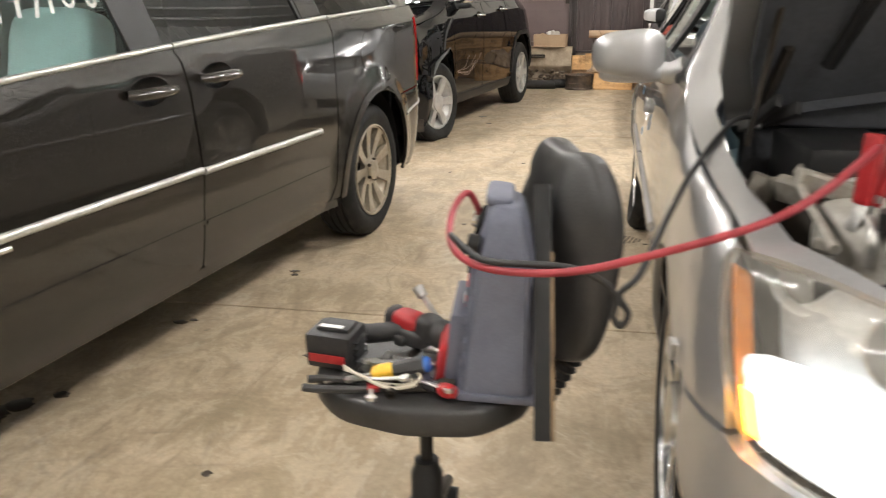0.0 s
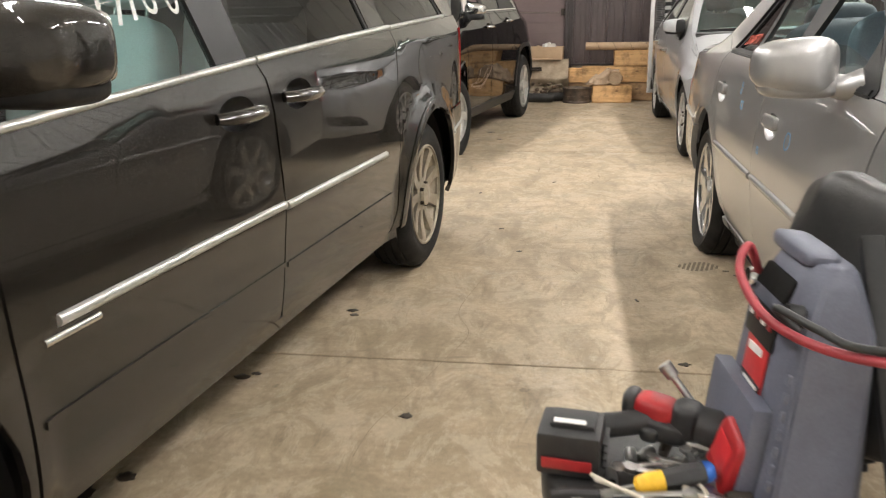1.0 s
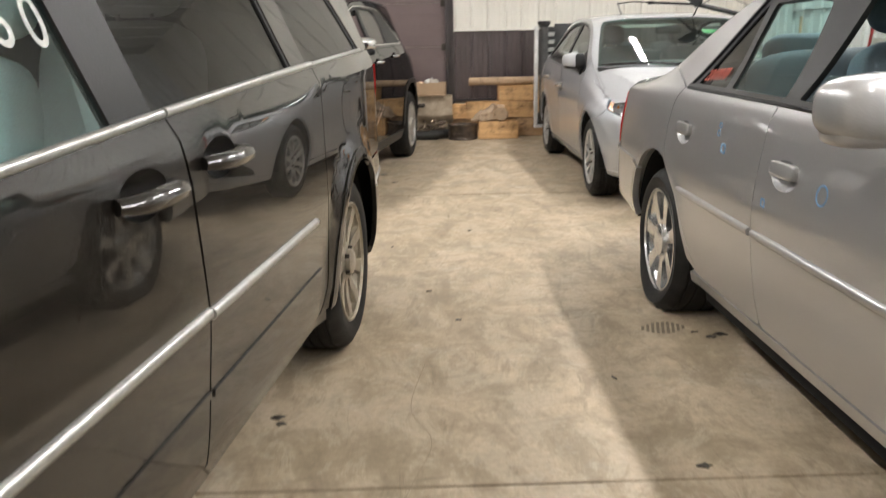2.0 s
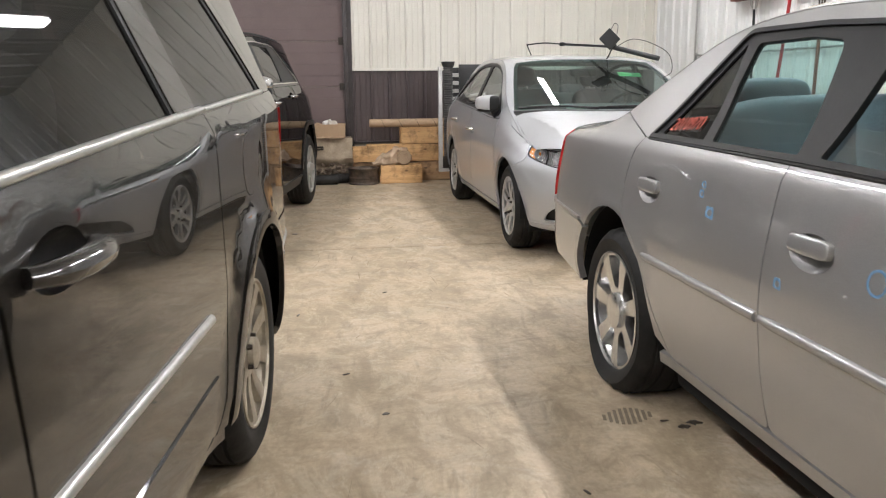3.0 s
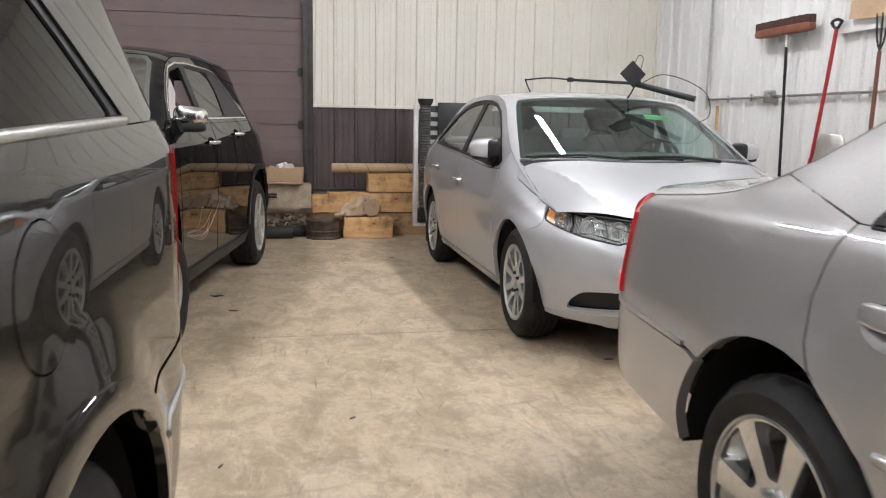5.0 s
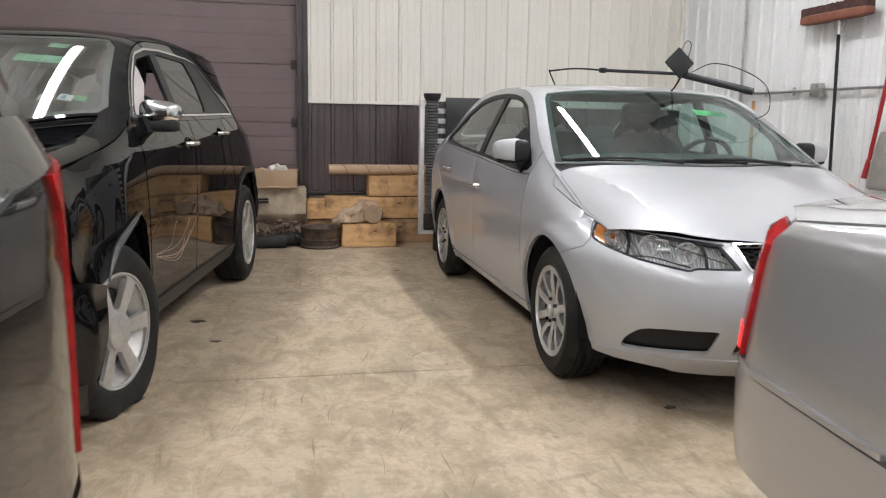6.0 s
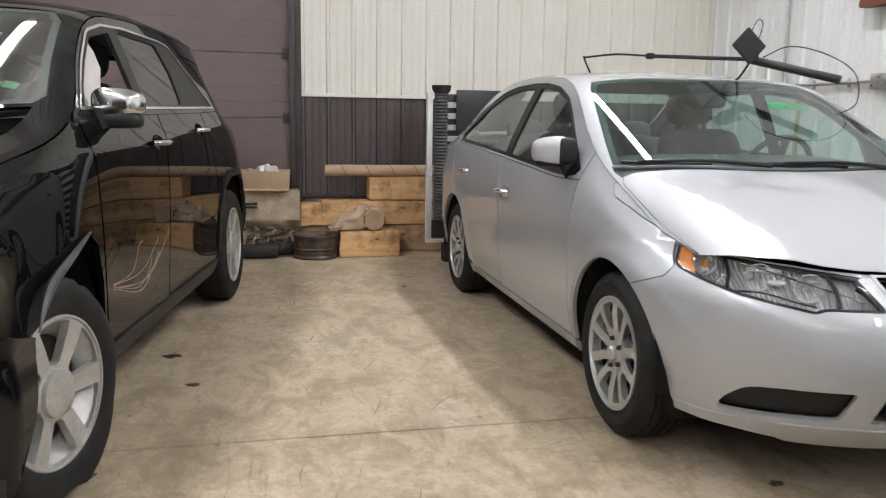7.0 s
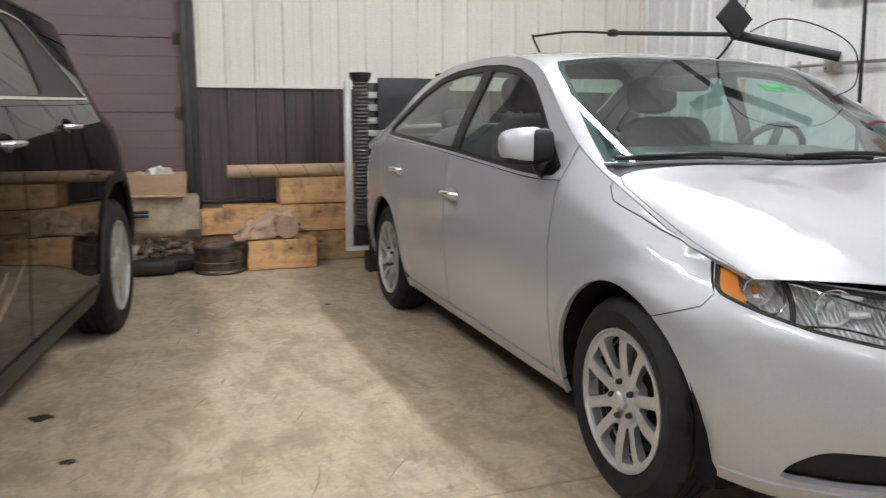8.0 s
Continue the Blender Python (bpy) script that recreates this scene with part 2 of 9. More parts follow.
LENS = glass_mat("clear_lens", (0.95, 0.96, 0.96), 0.03, 0.02, 0.04)
LAMP_SILVER = worn("lamp_reflector_silver", (0.62, 0.62, 0.62), (0.78, 0.78, 0.78), 0.22, 12, 0.8, 0.0, 90, 0.4)


def facet_mat():
    """Pressed reflector with small facets that catch the light."""
    m, nt, b, _ = base_mat("faceted_reflector")
    vo = node(nt, "ShaderNodeTexVoronoi", Scale=55.0)
    nt.links.new(coords(nt, (1, 1, 2.2)), vo.inputs["Vector"])
    # near-white base puts much of the chrome's brightness into the colour
    nt.links.new(mix(nt, vo.outputs["Color"], (0.80, 0.80, 0.81), (0.97, 0.97, 0.97)), b.inputs["Base Color"])
    b.inputs["Metallic"].default_value, b.inputs["Roughness"].default_value = 0.35, 0.10
    bump(nt, b, vo.outputs["Distance"], 0.6, 0.01)
    return m


FACETS = facet_mat()


def chamber_mat():
    """Lamp chamber with upright fluting; its white colour stands for chrome's bright reflections."""
    m, nt, b, _ = base_mat("fluted_lamp_chamber")
    wv = node(nt, "ShaderNodeTexWave", Scale=30.0, Distortion=0.6, Detail=2.0)
    nt.links.new(coords(nt, (1, 0.4, 0.2)), wv.inputs["Vector"])
    nt.links.new(mix(nt, wv.outputs["Fac"], (0.70, 0.70, 0.71), (0.97, 0.97, 0.97)), b.inputs["Base Color"])
    b.inputs["Metallic"].default_value, b.inputs["Roughness"].default_value = 0.0, 0.10
    bump(nt, b, wv.outputs["Fac"], 0.8, 0.02)
    return m


CHAMBER = chamber_mat()
LAMP_WHITE = worn("lamp_housing_white", (0.62, 0.62, 0.60), (0.72, 0.72, 0.70), 0.4, 12, 0.2, 0.0, 90)
HAZY_LENS = glass_mat("hazy_lens", (0.95, 0.94, 0.90), 0.10, 0.34, 0.05)
AMBER = worn("amber_plastic", (0.75, 0.22, 0.02), (0.85, 0.30, 0.03), 0.2, 8, 0, 0.0, 60, 0.25)
RED_LENS = worn("red_plastic_lens", (0.45, 0.008, 0.012), (0.60, 0.02, 0.02), 0.12, 8, 0, 0.0, 60, 0.18)
TUBE_LIGHT = glow("fluorescent_tube", (1.0, 0.955, 0.90), LAMP_GLOW)
LIT_AMBER = glow("lit_amber_bulb", (1.0, 0.45, 0.03), 14.0)


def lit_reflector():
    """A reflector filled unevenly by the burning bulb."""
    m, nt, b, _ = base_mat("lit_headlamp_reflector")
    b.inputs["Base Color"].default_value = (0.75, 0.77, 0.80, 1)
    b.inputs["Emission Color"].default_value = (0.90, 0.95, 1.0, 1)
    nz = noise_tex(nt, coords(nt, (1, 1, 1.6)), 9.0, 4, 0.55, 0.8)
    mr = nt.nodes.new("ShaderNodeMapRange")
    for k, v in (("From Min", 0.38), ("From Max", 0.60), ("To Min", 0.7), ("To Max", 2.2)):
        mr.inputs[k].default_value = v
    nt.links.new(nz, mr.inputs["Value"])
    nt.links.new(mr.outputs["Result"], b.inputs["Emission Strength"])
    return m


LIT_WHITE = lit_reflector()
LIT_RED = glow("lit_red_lamp", (1.0, 0.03, 0.03), 1.6)
GREY_CLOTH = worn("grey_seat_cloth", (0.075, 0.08, 0.085), (0.12, 0.125, 0.13), 0.9, 10, 0, 0.3, 300)
BLUE_CLOTH = worn("slate_blue_leather", (0.16, 0.19, 0.235), (0.22, 0.25, 0.29), 0.55, 8, 0, 0.15, 200)
TAN_CLOTH = worn("pale_seat_cloth", (0.30, 0.30, 0.28), (0.40, 0.40, 0.37), 0.9, 10, 0, 0.3, 300)
PALE_CLOTH = worn("pale_grey_seat_cloth", (0.76, 0.77, 0.76), (0.84, 0.85, 0.84), 0.9, 10, 0, 0.3, 300)
HOOD_PAD = worn("slate_insulation", (0.055, 0.058, 0.066), (0.085, 0.088, 0.098), 0.8, 5, 0, 0.35, 70)
DASH = worn("dark_dashboard", (0.035, 0.036, 0.038), (0.055, 0.056, 0.058), 0.65, 8, 0, 0.15, 250)
AIRBAG = worn("white_airbag_cloth", (0.66, 0.60, 0.57), (0.76, 0.71, 0.68), 0.9, 6, 0, 0.25, 200)


# ---- mesh helpers ----
def link_mesh(name, me, mat, parent=None, label=""):
    if mat is not None and not me.materials:
        me.materials.append(mat)
    ob = new(name, me)
    if parent is not None:
        ob.parent = parent
    if label:
        tagged(ob, label)
    return ob


def part(name, bm, material, parent=None, label="", smooth=True):
    me = bpy.data.meshes.new(name)
    bm.normal_update()
    bm.to_mesh(me)
    bm.free()
    if smooth:
        me.set_sharp_from_angle(angle=radians(38))
    return link_mesh(name, me, material, parent, label)


def raw(name, verts, faces, material, parent=None, label="", smooth=True):
    me = bpy.data.meshes.new(name)
    me.from_pydata([tuple(map(float, v)) for v in verts], [], [tuple(map(int, f)) for f in faces])
    me.update()
    if smooth:
        me.set_sharp_from_angle(angle=radians(38))
    return link_mesh(name, me, material, parent, label)


def empty(name, m, label="", category="", group="", kind=""):
    ob = new(name)
    ob.empty_display_size = 0.1
    ob.matrix_basis = m
    return tagged(ob, label, category, group, kind)


def add_box(bm, size, m=None, bevel=0.0, seg=2):
    g = bmesh.ops.create_cube(bm, size=1.0)
    vs = g["verts"]
    bmesh.ops.scale(bm, vec=size, verts=vs)
    if bevel:
        es = list({e for v in vs for e in v.link_edges})
        r = bmesh.ops.bevel(bm, geom=es, offset=bevel, segments=seg, affect="EDGES", profile=0.6)
        vs = list({v for f in r["faces"] for v in f.verts} | {v for v in vs if v.is_valid})
    if m is not None:
        bmesh.ops.transform(bm, matrix=m, verts=vs)
    return vs


def rbox(size, at=(0, 0, 0), rot=(0, 0, 0), bevel=0.01, seg=2):
    bm = bmesh.new()
    add_box(bm, size, pose(*at, *rot), bevel, seg)
    return bm


def add_cyl(bm, r1, r2, depth, m, seg=24):
    g = bmesh.ops.create_cone(bm, cap_ends=True, segments=seg, radius1=r1, radius2=r2, depth=depth)
    bmesh.ops.transform(bm, matrix=m, verts=g["verts"])
    return g["verts"]


def smooth_path(pts, n=8):
    p = [np.array(a, float) for a in pts]
    p = [2 * p[0] - p[1]] + p + [2 * p[-1] - p[-2]]
    out = []
    for i in range(1, len(p) - 2):
        for k in range(n):
            t = k / n
            a, b, c, d = p[i - 1], p[i], p[i + 1], p[i + 2]
            out.append(0.5 * (2 * b + (c - a) * t + (2 * a - 5 * b + 4 * c - d) * t * t + (3 * b - a - 3 * c + d) * t ** 3))
    out.append(p[-2])
    return out


def add_tube(bm, pts, radius, seg=10, n=8, smooth=True):
    """A round bar along a path; radius may be a function of 0..1."""
    path = smooth_path(pts, n) if smooth else [np.array(a, float) for a in pts]
    rings, up = [], None
    for i, p in enumerate(path):
        d = path[min(i + 1, len(path) - 1)] - path[max(i - 1, 0)]
        d = d / (np.linalg.norm(d) + 1e-9)
        if up is None:
            up = np.cross(d, (0.3, 0.5, 0.8))
        up = up - d * np.dot(up, d)
        up = up / (np.linalg.norm(up) + 1e-9)
        side = np.cross(d, up)
        r = radius(i / (len(path) - 1)) if callable(radius) else radius
        rings.append([bm.verts.new(p + r * (math.cos(a) * up + math.sin(a) * side)) for a in np.linspace(0, 2 * math.pi, seg, endpoint=False)])
    for a, b in zip(rings, rings[1:]):
        for k in range(seg):
            bm.faces.new((a[k], a[(k + 1) % seg], b[(k + 1) % seg], b[k]))
    bm.faces.new(rings[0][::-1])
    bm.faces.new(rings[-1])


def tube(pts, radius, seg=10, n=8, smooth=True):
    bm = bmesh.new()
    add_tube(bm, pts, radius, seg, n, smooth)
    bmesh.ops.recalc_face_normals(bm, faces=bm.faces)
    return bm


def add_lathe(bm, profile, m, seg=40, wave=None):
    """Turns (radius, height) pairs about z."""
    rings = []
    for j, (r, h) in enumerate(profile):
        ring = []
        for k in range(seg):
            a = 2 * math.pi * k / seg
            rr = r + (wave(j, k) if wave else 0)
            ring.append(bm.verts.new(m @ Vector((rr * math.cos(a), rr * math.sin(a), h))))
        rings.append(ring)
    for a, b in zip(rings, rings[1:]):
        for k in range(seg):
            bm.faces.new((a[k], a[(k + 1) % seg], b[(k + 1) % seg], b[k]))
    return rings


def lathe(profile, m=Matrix(), seg=40, wave=None):
    bm = bmesh.new()
    add_lathe(bm, profile, m, seg, wave)
    bmesh.ops.recalc_face_normals(bm, faces=bm.faces)
    return bm


def superblob(size, at=(0, 0, 0), rot=(0, 0, 0), e1=0.5, e2=0.5, nu=24, nv=14, shape=None):
    """A rounded box-like solid (superquadric)."""
    def sp(v, e):
        return math.copysign(abs(v) ** e, v)
    m = pose(*at, *rot)
    bm = bmesh.new()
    rings = []
    for j in range(nv + 1):
        v = -math.pi / 2 + math.pi * j / nv
        ring = []
        for i in range(nu):
            u = 2 * math.pi * i / nu
            p = Vector((size[0] / 2 * sp(math.cos(v), e1) * sp(math.cos(u), e2), size[1] / 2 * sp(math.cos(v), e1) * sp(math.sin(u), e2), size[2] / 2 * sp(math.sin(v), e1)))
            if shape:
                p = Vector(shape(*p))
            ring.append(bm.verts.new(m @ p))
        rings.append(ring)
    for a, b in zip(rings, rings[1:]):
        for k in range(nu):
            bm.faces.new((a[k], a[(k + 1) % nu], b[(k + 1) % nu], b[k]))
    bmesh.ops.remove_doubles(bm, verts=bm.verts, dist=1e-5)
    bmesh.ops.recalc_face_normals(bm, faces=bm.faces)
    return bm


# ---- curved panels cut to an outline ----
from mathutils.geometry import delaunay_2d_cdt


def fillet(pts, n=5):
    """A closed outline from corners (a, b) or (a, b, radius)."""
    out, k = [], len(pts)
    for i in range(k):
        p = np.array(pts[i][:2], float)
        r = pts[i][2] if len(pts[i]) > 2 else 0
        if not r:
            out.append(p)
            continue
        a, b = np.array(pts[i - 1][:2], float) - p, np.array(pts[(i + 1) % k][:2], float) - p
        la, lb = np.linalg.norm(a), np.linalg.norm(b)
        d = min(r, la * 0.48, lb * 0.48)
        s, e = p + a / la * d, p + b / lb * d
        for t in np.linspace(0, 1, n):
            out.append((1 - t) ** 2 * s + 2 * t * (1 - t) * p + t * t * e)
    return out


def arc(c, r, a0, a1, n=14, rb=None):
    return [(c[0] + r * math.cos(radians(a)), c[1] + (rb or r) * math.sin(radians(a))) for a in np.linspace(a0, a1, n)]


def oval(c, ra, rb, n=24):
    return [(c[0] + ra * math.cos(t), c[1] + rb * math.sin(t)) for t in np.linspace(0, 2 * math.pi, n, endpoint=False)]


def densify(pts, step):
    out = []
    for i in range(len(pts)):
        a, b = np.array(pts[i][:2], float), np.array(pts[(i + 1) % len(pts)][:2], float)
        d = np.linalg.norm(b - a)
        if d < 1e-6:
            continue
        n = max(1, int(math.ceil(d / step)))
        out += [a + (b - a) * k / n for k in range(n)]
    return np.array(out)


def area2(p):
    x, y = p[:, 0], p[:, 1]
    return float(np.sum(x * np.roll(y, -1) - np.roll(x, -1) * y))


def inset(p, d):
    """Moves an outline inwards by d."""
    if area2(p) < 0:
        p = p[::-1]
    e = np.roll(p, -1, 0) - p
    n = np.stack([-e[:, 1], e[:, 0]], 1)
    n /= np.linalg.norm(n, axis=1, keepdims=True) + 1e-12
    v = n + np.roll(n, 1, 0)
    v /= np.maximum(np.sum(v * v, 1, keepdims=True) / 2, 0.35)
    return p + v * d


def inside(q, p):
    x, y = q[:, 0][:, None], q[:, 1][:, None]
    x0, y0 = p[:, 0], p[:, 1]
    x1, y1 = np.roll(x0, -1), np.roll(y0, -1)
    with np.errstate(divide="ignore", invalid="ignore"):
        c = ((y0 > y) != (y1 > y)) & (x < (x1 - x0) * (y - y0) / (y1 - y0) + x0)
    return c.sum(1) % 2 == 1


def panel_data(outline, fn, step=0.05, holes=(), gap=0.0, off=0.0, flange=0.015):
    """Vertices, faces and corner normals of a sheet on the surface fn, cut to outline in fn's plane."""
    o = densify(outline, step)
    if gap:
        o = inset(o, gap)
    hs = [densify(h, step) for h in holes]
    lo, hi = o.min(0), o.max(0)
    gx, gy = np.meshgrid(np.arange(lo[0] + step / 2, hi[0], step), np.arange(lo[1] + step / 2, hi[1], step))
    g = np.stack([gx.ravel(), gy.ravel()], 1)
    if len(g):
        keep = inside(g, o)
        for h in hs:
            keep &= ~inside(g, h)
        allb = np.concatenate([o] + hs)
        g = g[keep]
        if len(g):
            d = np.min(np.linalg.norm(g[:, None, :] - allb[None, :, :], axis=2), 1)
            g = g[d > step * 0.45]
    loops, base = [], 0
    for l in [o] + hs:
        loops.append([(base + i, base + (i + 1) % len(l)) for i in range(len(l))])
        base += len(l)
    pts = np.concatenate([o] + hs + ([g] if len(g) else []))
    vs, _, fs, *_ = delaunay_2d_cdt([Vector((float(a), float(b))) for a, b in pts], [e for l in loops for e in l], [], 0, 1e-6)
    q = np.array([tuple(v) for v in vs])
    fs = np.array([tuple(f) for f in fs if len(f) == 3])
    cen = q[fs].mean(1)
    keep = inside(cen, o)
    for h in hs:
        keep &= ~inside(cen, h)
    fs = fs[keep]
    p = fn(q)
    e = 2e-3
    du = fn(q + (e, 0)) - fn(q - (e, 0))
    dv = fn(q + (0, e)) - fn(q - (0, e))
    nrm = np.cross(du, dv)
    nrm /= np.linalg.norm(nrm, axis=1, keepdims=True) + 1e-12
    return q, p, nrm, fs, off, flange


def panel_mesh(name, data, outward, mirror=False):
    q, p, nrm, fs, off, flange = data
    p, nrm, fs = p.copy(), nrm.copy(), fs.copy()
    if mirror:
        p[:, 0] *= -1
        nrm[:, 0] *= -1
    o = np.asarray(outward(p), float)
    nrm *= np.where(np.sum(nrm * o, 1) < 0, -1.0, 1.0)[:, None]
    p = p + nrm * off
    fn_ = np.cross(p[fs[:, 1]] - p[fs[:, 0]], p[fs[:, 2]] - p[fs[:, 0]])
    flip = np.sum(fn_ * nrm[fs].mean(1), 1) < 0
    fs[flip] = fs[flip][:, ::-1]
    faces = [tuple(f) for f in fs]
    normals = [tuple(nrm[i]) for f in fs for i in f]
    verts = p
    if flange:
        seen = {}
        for f in faces:
            for a, b in ((f[0], f[1]), (f[1], f[2]), (f[2], f[0])):
                seen[(a, b)] = 1
        rim = [(a, b) for a, b in seen if (b, a) not in seen]
        ids = sorted({a for e in rim for a in e})
        n0 = len(p)
        top = {v: n0 + i for i, v in enumerate(ids)}
        low = {v: n0 + len(ids) + i for i, v in enumerate(ids)}
        verts = np.concatenate([p, p[ids], p[ids] - nrm[ids] * flange])
        for a, b in rim:
            faces.append((top[b], top[a], low[a], low[b]))
            normals += [(0.0, 0.0, 0.0)] * 4
    me = bpy.data.meshes.new(name)
    me.from_pydata(verts.tolist(), [], [tuple(int(i) for i in f) for f in faces])
    me.update()
    me.normals_split_custom_set(normals)
    return me


def pchip_slopes(x, y):
    h = np.diff(x, axis=-1)
    d = np.diff(y, axis=-1) / np.maximum(h, 1e-9)
    m = np.zeros_like(y)
    a, b = d[..., :-1], d[..., 1:]
    with np.errstate(divide="ignore", invalid="ignore"):
        hm = np.where(a * b > 0, 2 * a * b / (a + b), 0.0)
    m[..., 1:-1] = hm
    m[..., 0], m[..., -1] = d[..., 0], d[..., -1]
    return m


def keyed(pairs):
    """A smooth curve through (place, value) pairs, level outside them."""
    if not hasattr(pairs, "__len__"):
        return lambda t: np.full_like(np.asarray(t, float), float(pairs))
    x = np.array([p[0] for p in pairs], float)
    y = np.array([p[1] for p in pairs], float)
    m = pchip_slopes(x, y)
    if len(x) >= 9:
        # long body lines are faired, so that reflections run clean
        raw_line, n = through_keys(x, y, m), 181
        g = np.linspace(x[0] - 0.5, x[-1] + 0.5, n)
        step = g[1] - g[0]
        v = raw_line(g)
        v = np.where(g < x[0], y[0] + (g - x[0]) * m[0], np.where(g > x[-1], y[-1] + (g - x[-1]) * m[-1], v))
        kern = np.exp(-0.5 * (np.arange(-8, 9) * step / 0.075) ** 2)
        v = np.convolve(np.pad(v, 8, "edge"), kern / kern.sum(), "valid")
        keep = (g >= x[0] - step) & (g <= x[-1] + step)
        return through_keys(g[keep], v[keep], pchip_slopes(g[keep], v[keep]))
    return through_keys(x, y, m)


def through_keys(x, y, m):

    def f(t):
        t = np.clip(np.asarray(t, float), x[0], x[-1])
        i = np.clip(np.searchsorted(x, t) - 1, 0, len(x) - 2)
        h = x[i + 1] - x[i]
        s = (t - x[i]) / h
        return ((1 + 2 * s) * (1 - s) ** 2 * y[i] + s * (1 - s) ** 2 * h * m[i] + s * s * (3 - 2 * s) * y[i + 1] + s * s * (s - 1) * h * m[i + 1])
    return f


class Body:
    """A car's skin: a side surface over (length, height), which wraps round nose and tail, and a top surface over the plan.
    x runs across, y from the nose to the tail, z up."""

    def __init__(self, rows, nose, tail, yf, yr, length, centre, p=2.6, r=1.3, m=2.6, n=2.2, squeeze=None, flares=()):
        self.flares = flares
        self.squeeze = squeeze or (lambda y: y)
        self.rows = [(keyed(a), keyed(b)) for a, b in rows]
        self.nose, self.tail, self.yf, self.yr, self.length = keyed(nose), keyed(tail), yf, yr, length
        self.centre, self.p, self.r, self.m, self.n = keyed(centre), p, r, m, n
        self.zk, self.wk = self.rows[-1]

    def width(self, y, z):
        zs = np.stack([a(y) for a, _ in self.rows], -1)
        zs = np.maximum.accumulate(zs + np.arange(zs.shape[-1]) * 1e-4, axis=-1)
        ws = np.stack([b(y) for _, b in self.rows], -1)
        m = pchip_slopes(zs, ws)
        z = np.clip(z, zs[..., 0], zs[..., -1])
        i = np.clip((z[..., None] > zs).sum(-1) - 1, 0, zs.shape[-1] - 2)
        k = np.arange(len(z))
        h = zs[k, i + 1] - zs[k, i]
        s = (z - zs[k, i]) / h
        return ((1 + 2 * s) * (1 - s) ** 2 * ws[k, i] + s * (1 - s) ** 2 * h * m[k, i] + s * s * (3 - 2 * s) * ws[k, i + 1] + s * s * (s - 1) * h * m[k, i + 1])

    def side(self, q):
        """(unrolled length, height) to a place on the +x skin; lengths short of yf wrap round the nose."""
        a, z = q[:, 0], q[:, 1]
        s = np.sign(a + 1e-9)
        b = np.abs(a)
        ph = np.clip((1 - b / self.yf), 0, 1) * math.pi / 2
        pt = np.clip((b - self.yr) / (self.length - self.yr), 0, 1) * math.pi / 2
        no, ta = self.nose(z), self.tail(z)
        y = np.where(b < self.yf, no + (self.yf - no) * (1 - np.sin(ph) ** (2 / self.n)), b)
        y = np.where(b > self.yr, self.yr + (ta - self.yr) * np.sin(pt) ** (2 / self.n), y)
        k = np.where(b < self.yf, np.cos(ph) ** (2 / self.m), 1.0) * np.where(b > self.yr, np.cos(pt) ** (2 / self.m), 1.0)
        w = self.width(np.clip(y, 0, self.length), z)
        for yc, zc, r0, amp, wide in self.flares:
            u = np.clip(1 - (np.hypot(b - yc, z - zc) - r0) / wide, 0, 1)
            w = w + amp * u * u * (3 - 2 * u)
        x = w * k * np.where(b < self.yf, s, 1)
        return np.stack([x, self.squeeze(y), z], 1)

    def top(self, q):
        x, y = q[:, 0], q[:, 1]
        zk, wk = self.zk(y), self.wk(y)
        t = np.clip(np.abs(x) / wk, 0, 0.9985)
        p = self.p(y) if callable(self.p) else self.p
        return np.stack([x, self.squeeze(y), zk + (self.centre(y) - zk) * (1 - t ** p) ** (1 / self.r)], 1)

    def qx(self, x, w=None):
        """The unrolled length at which the nose is x from the middle."""
        w = w or float(self.rows[2][1](self.yf))
        return self.yf * (1 - math.acos(min(1, (x / w) ** (self.m / 2))) * 2 / math.pi)

    def qy(self, y, z):
        no = float(self.nose(z))
        return self.yf * (1 - math.asin(min(1, max(0, (self.yf - y) / (self.yf - no)) ** (self.n / 2))) * 2 / math.pi)

    def rim(self, y0, y1, n=16, dz=0.0):
        ys = np.linspace(y0, y1, n)
        return [(y, float(self.zk(y)) + dz) for y in ys]

    def edge(self, y0, y1, n=20, k=0.998):
        return [(float(self.wk(y)) * k, y) for y in np.linspace(y0, y1, n)]


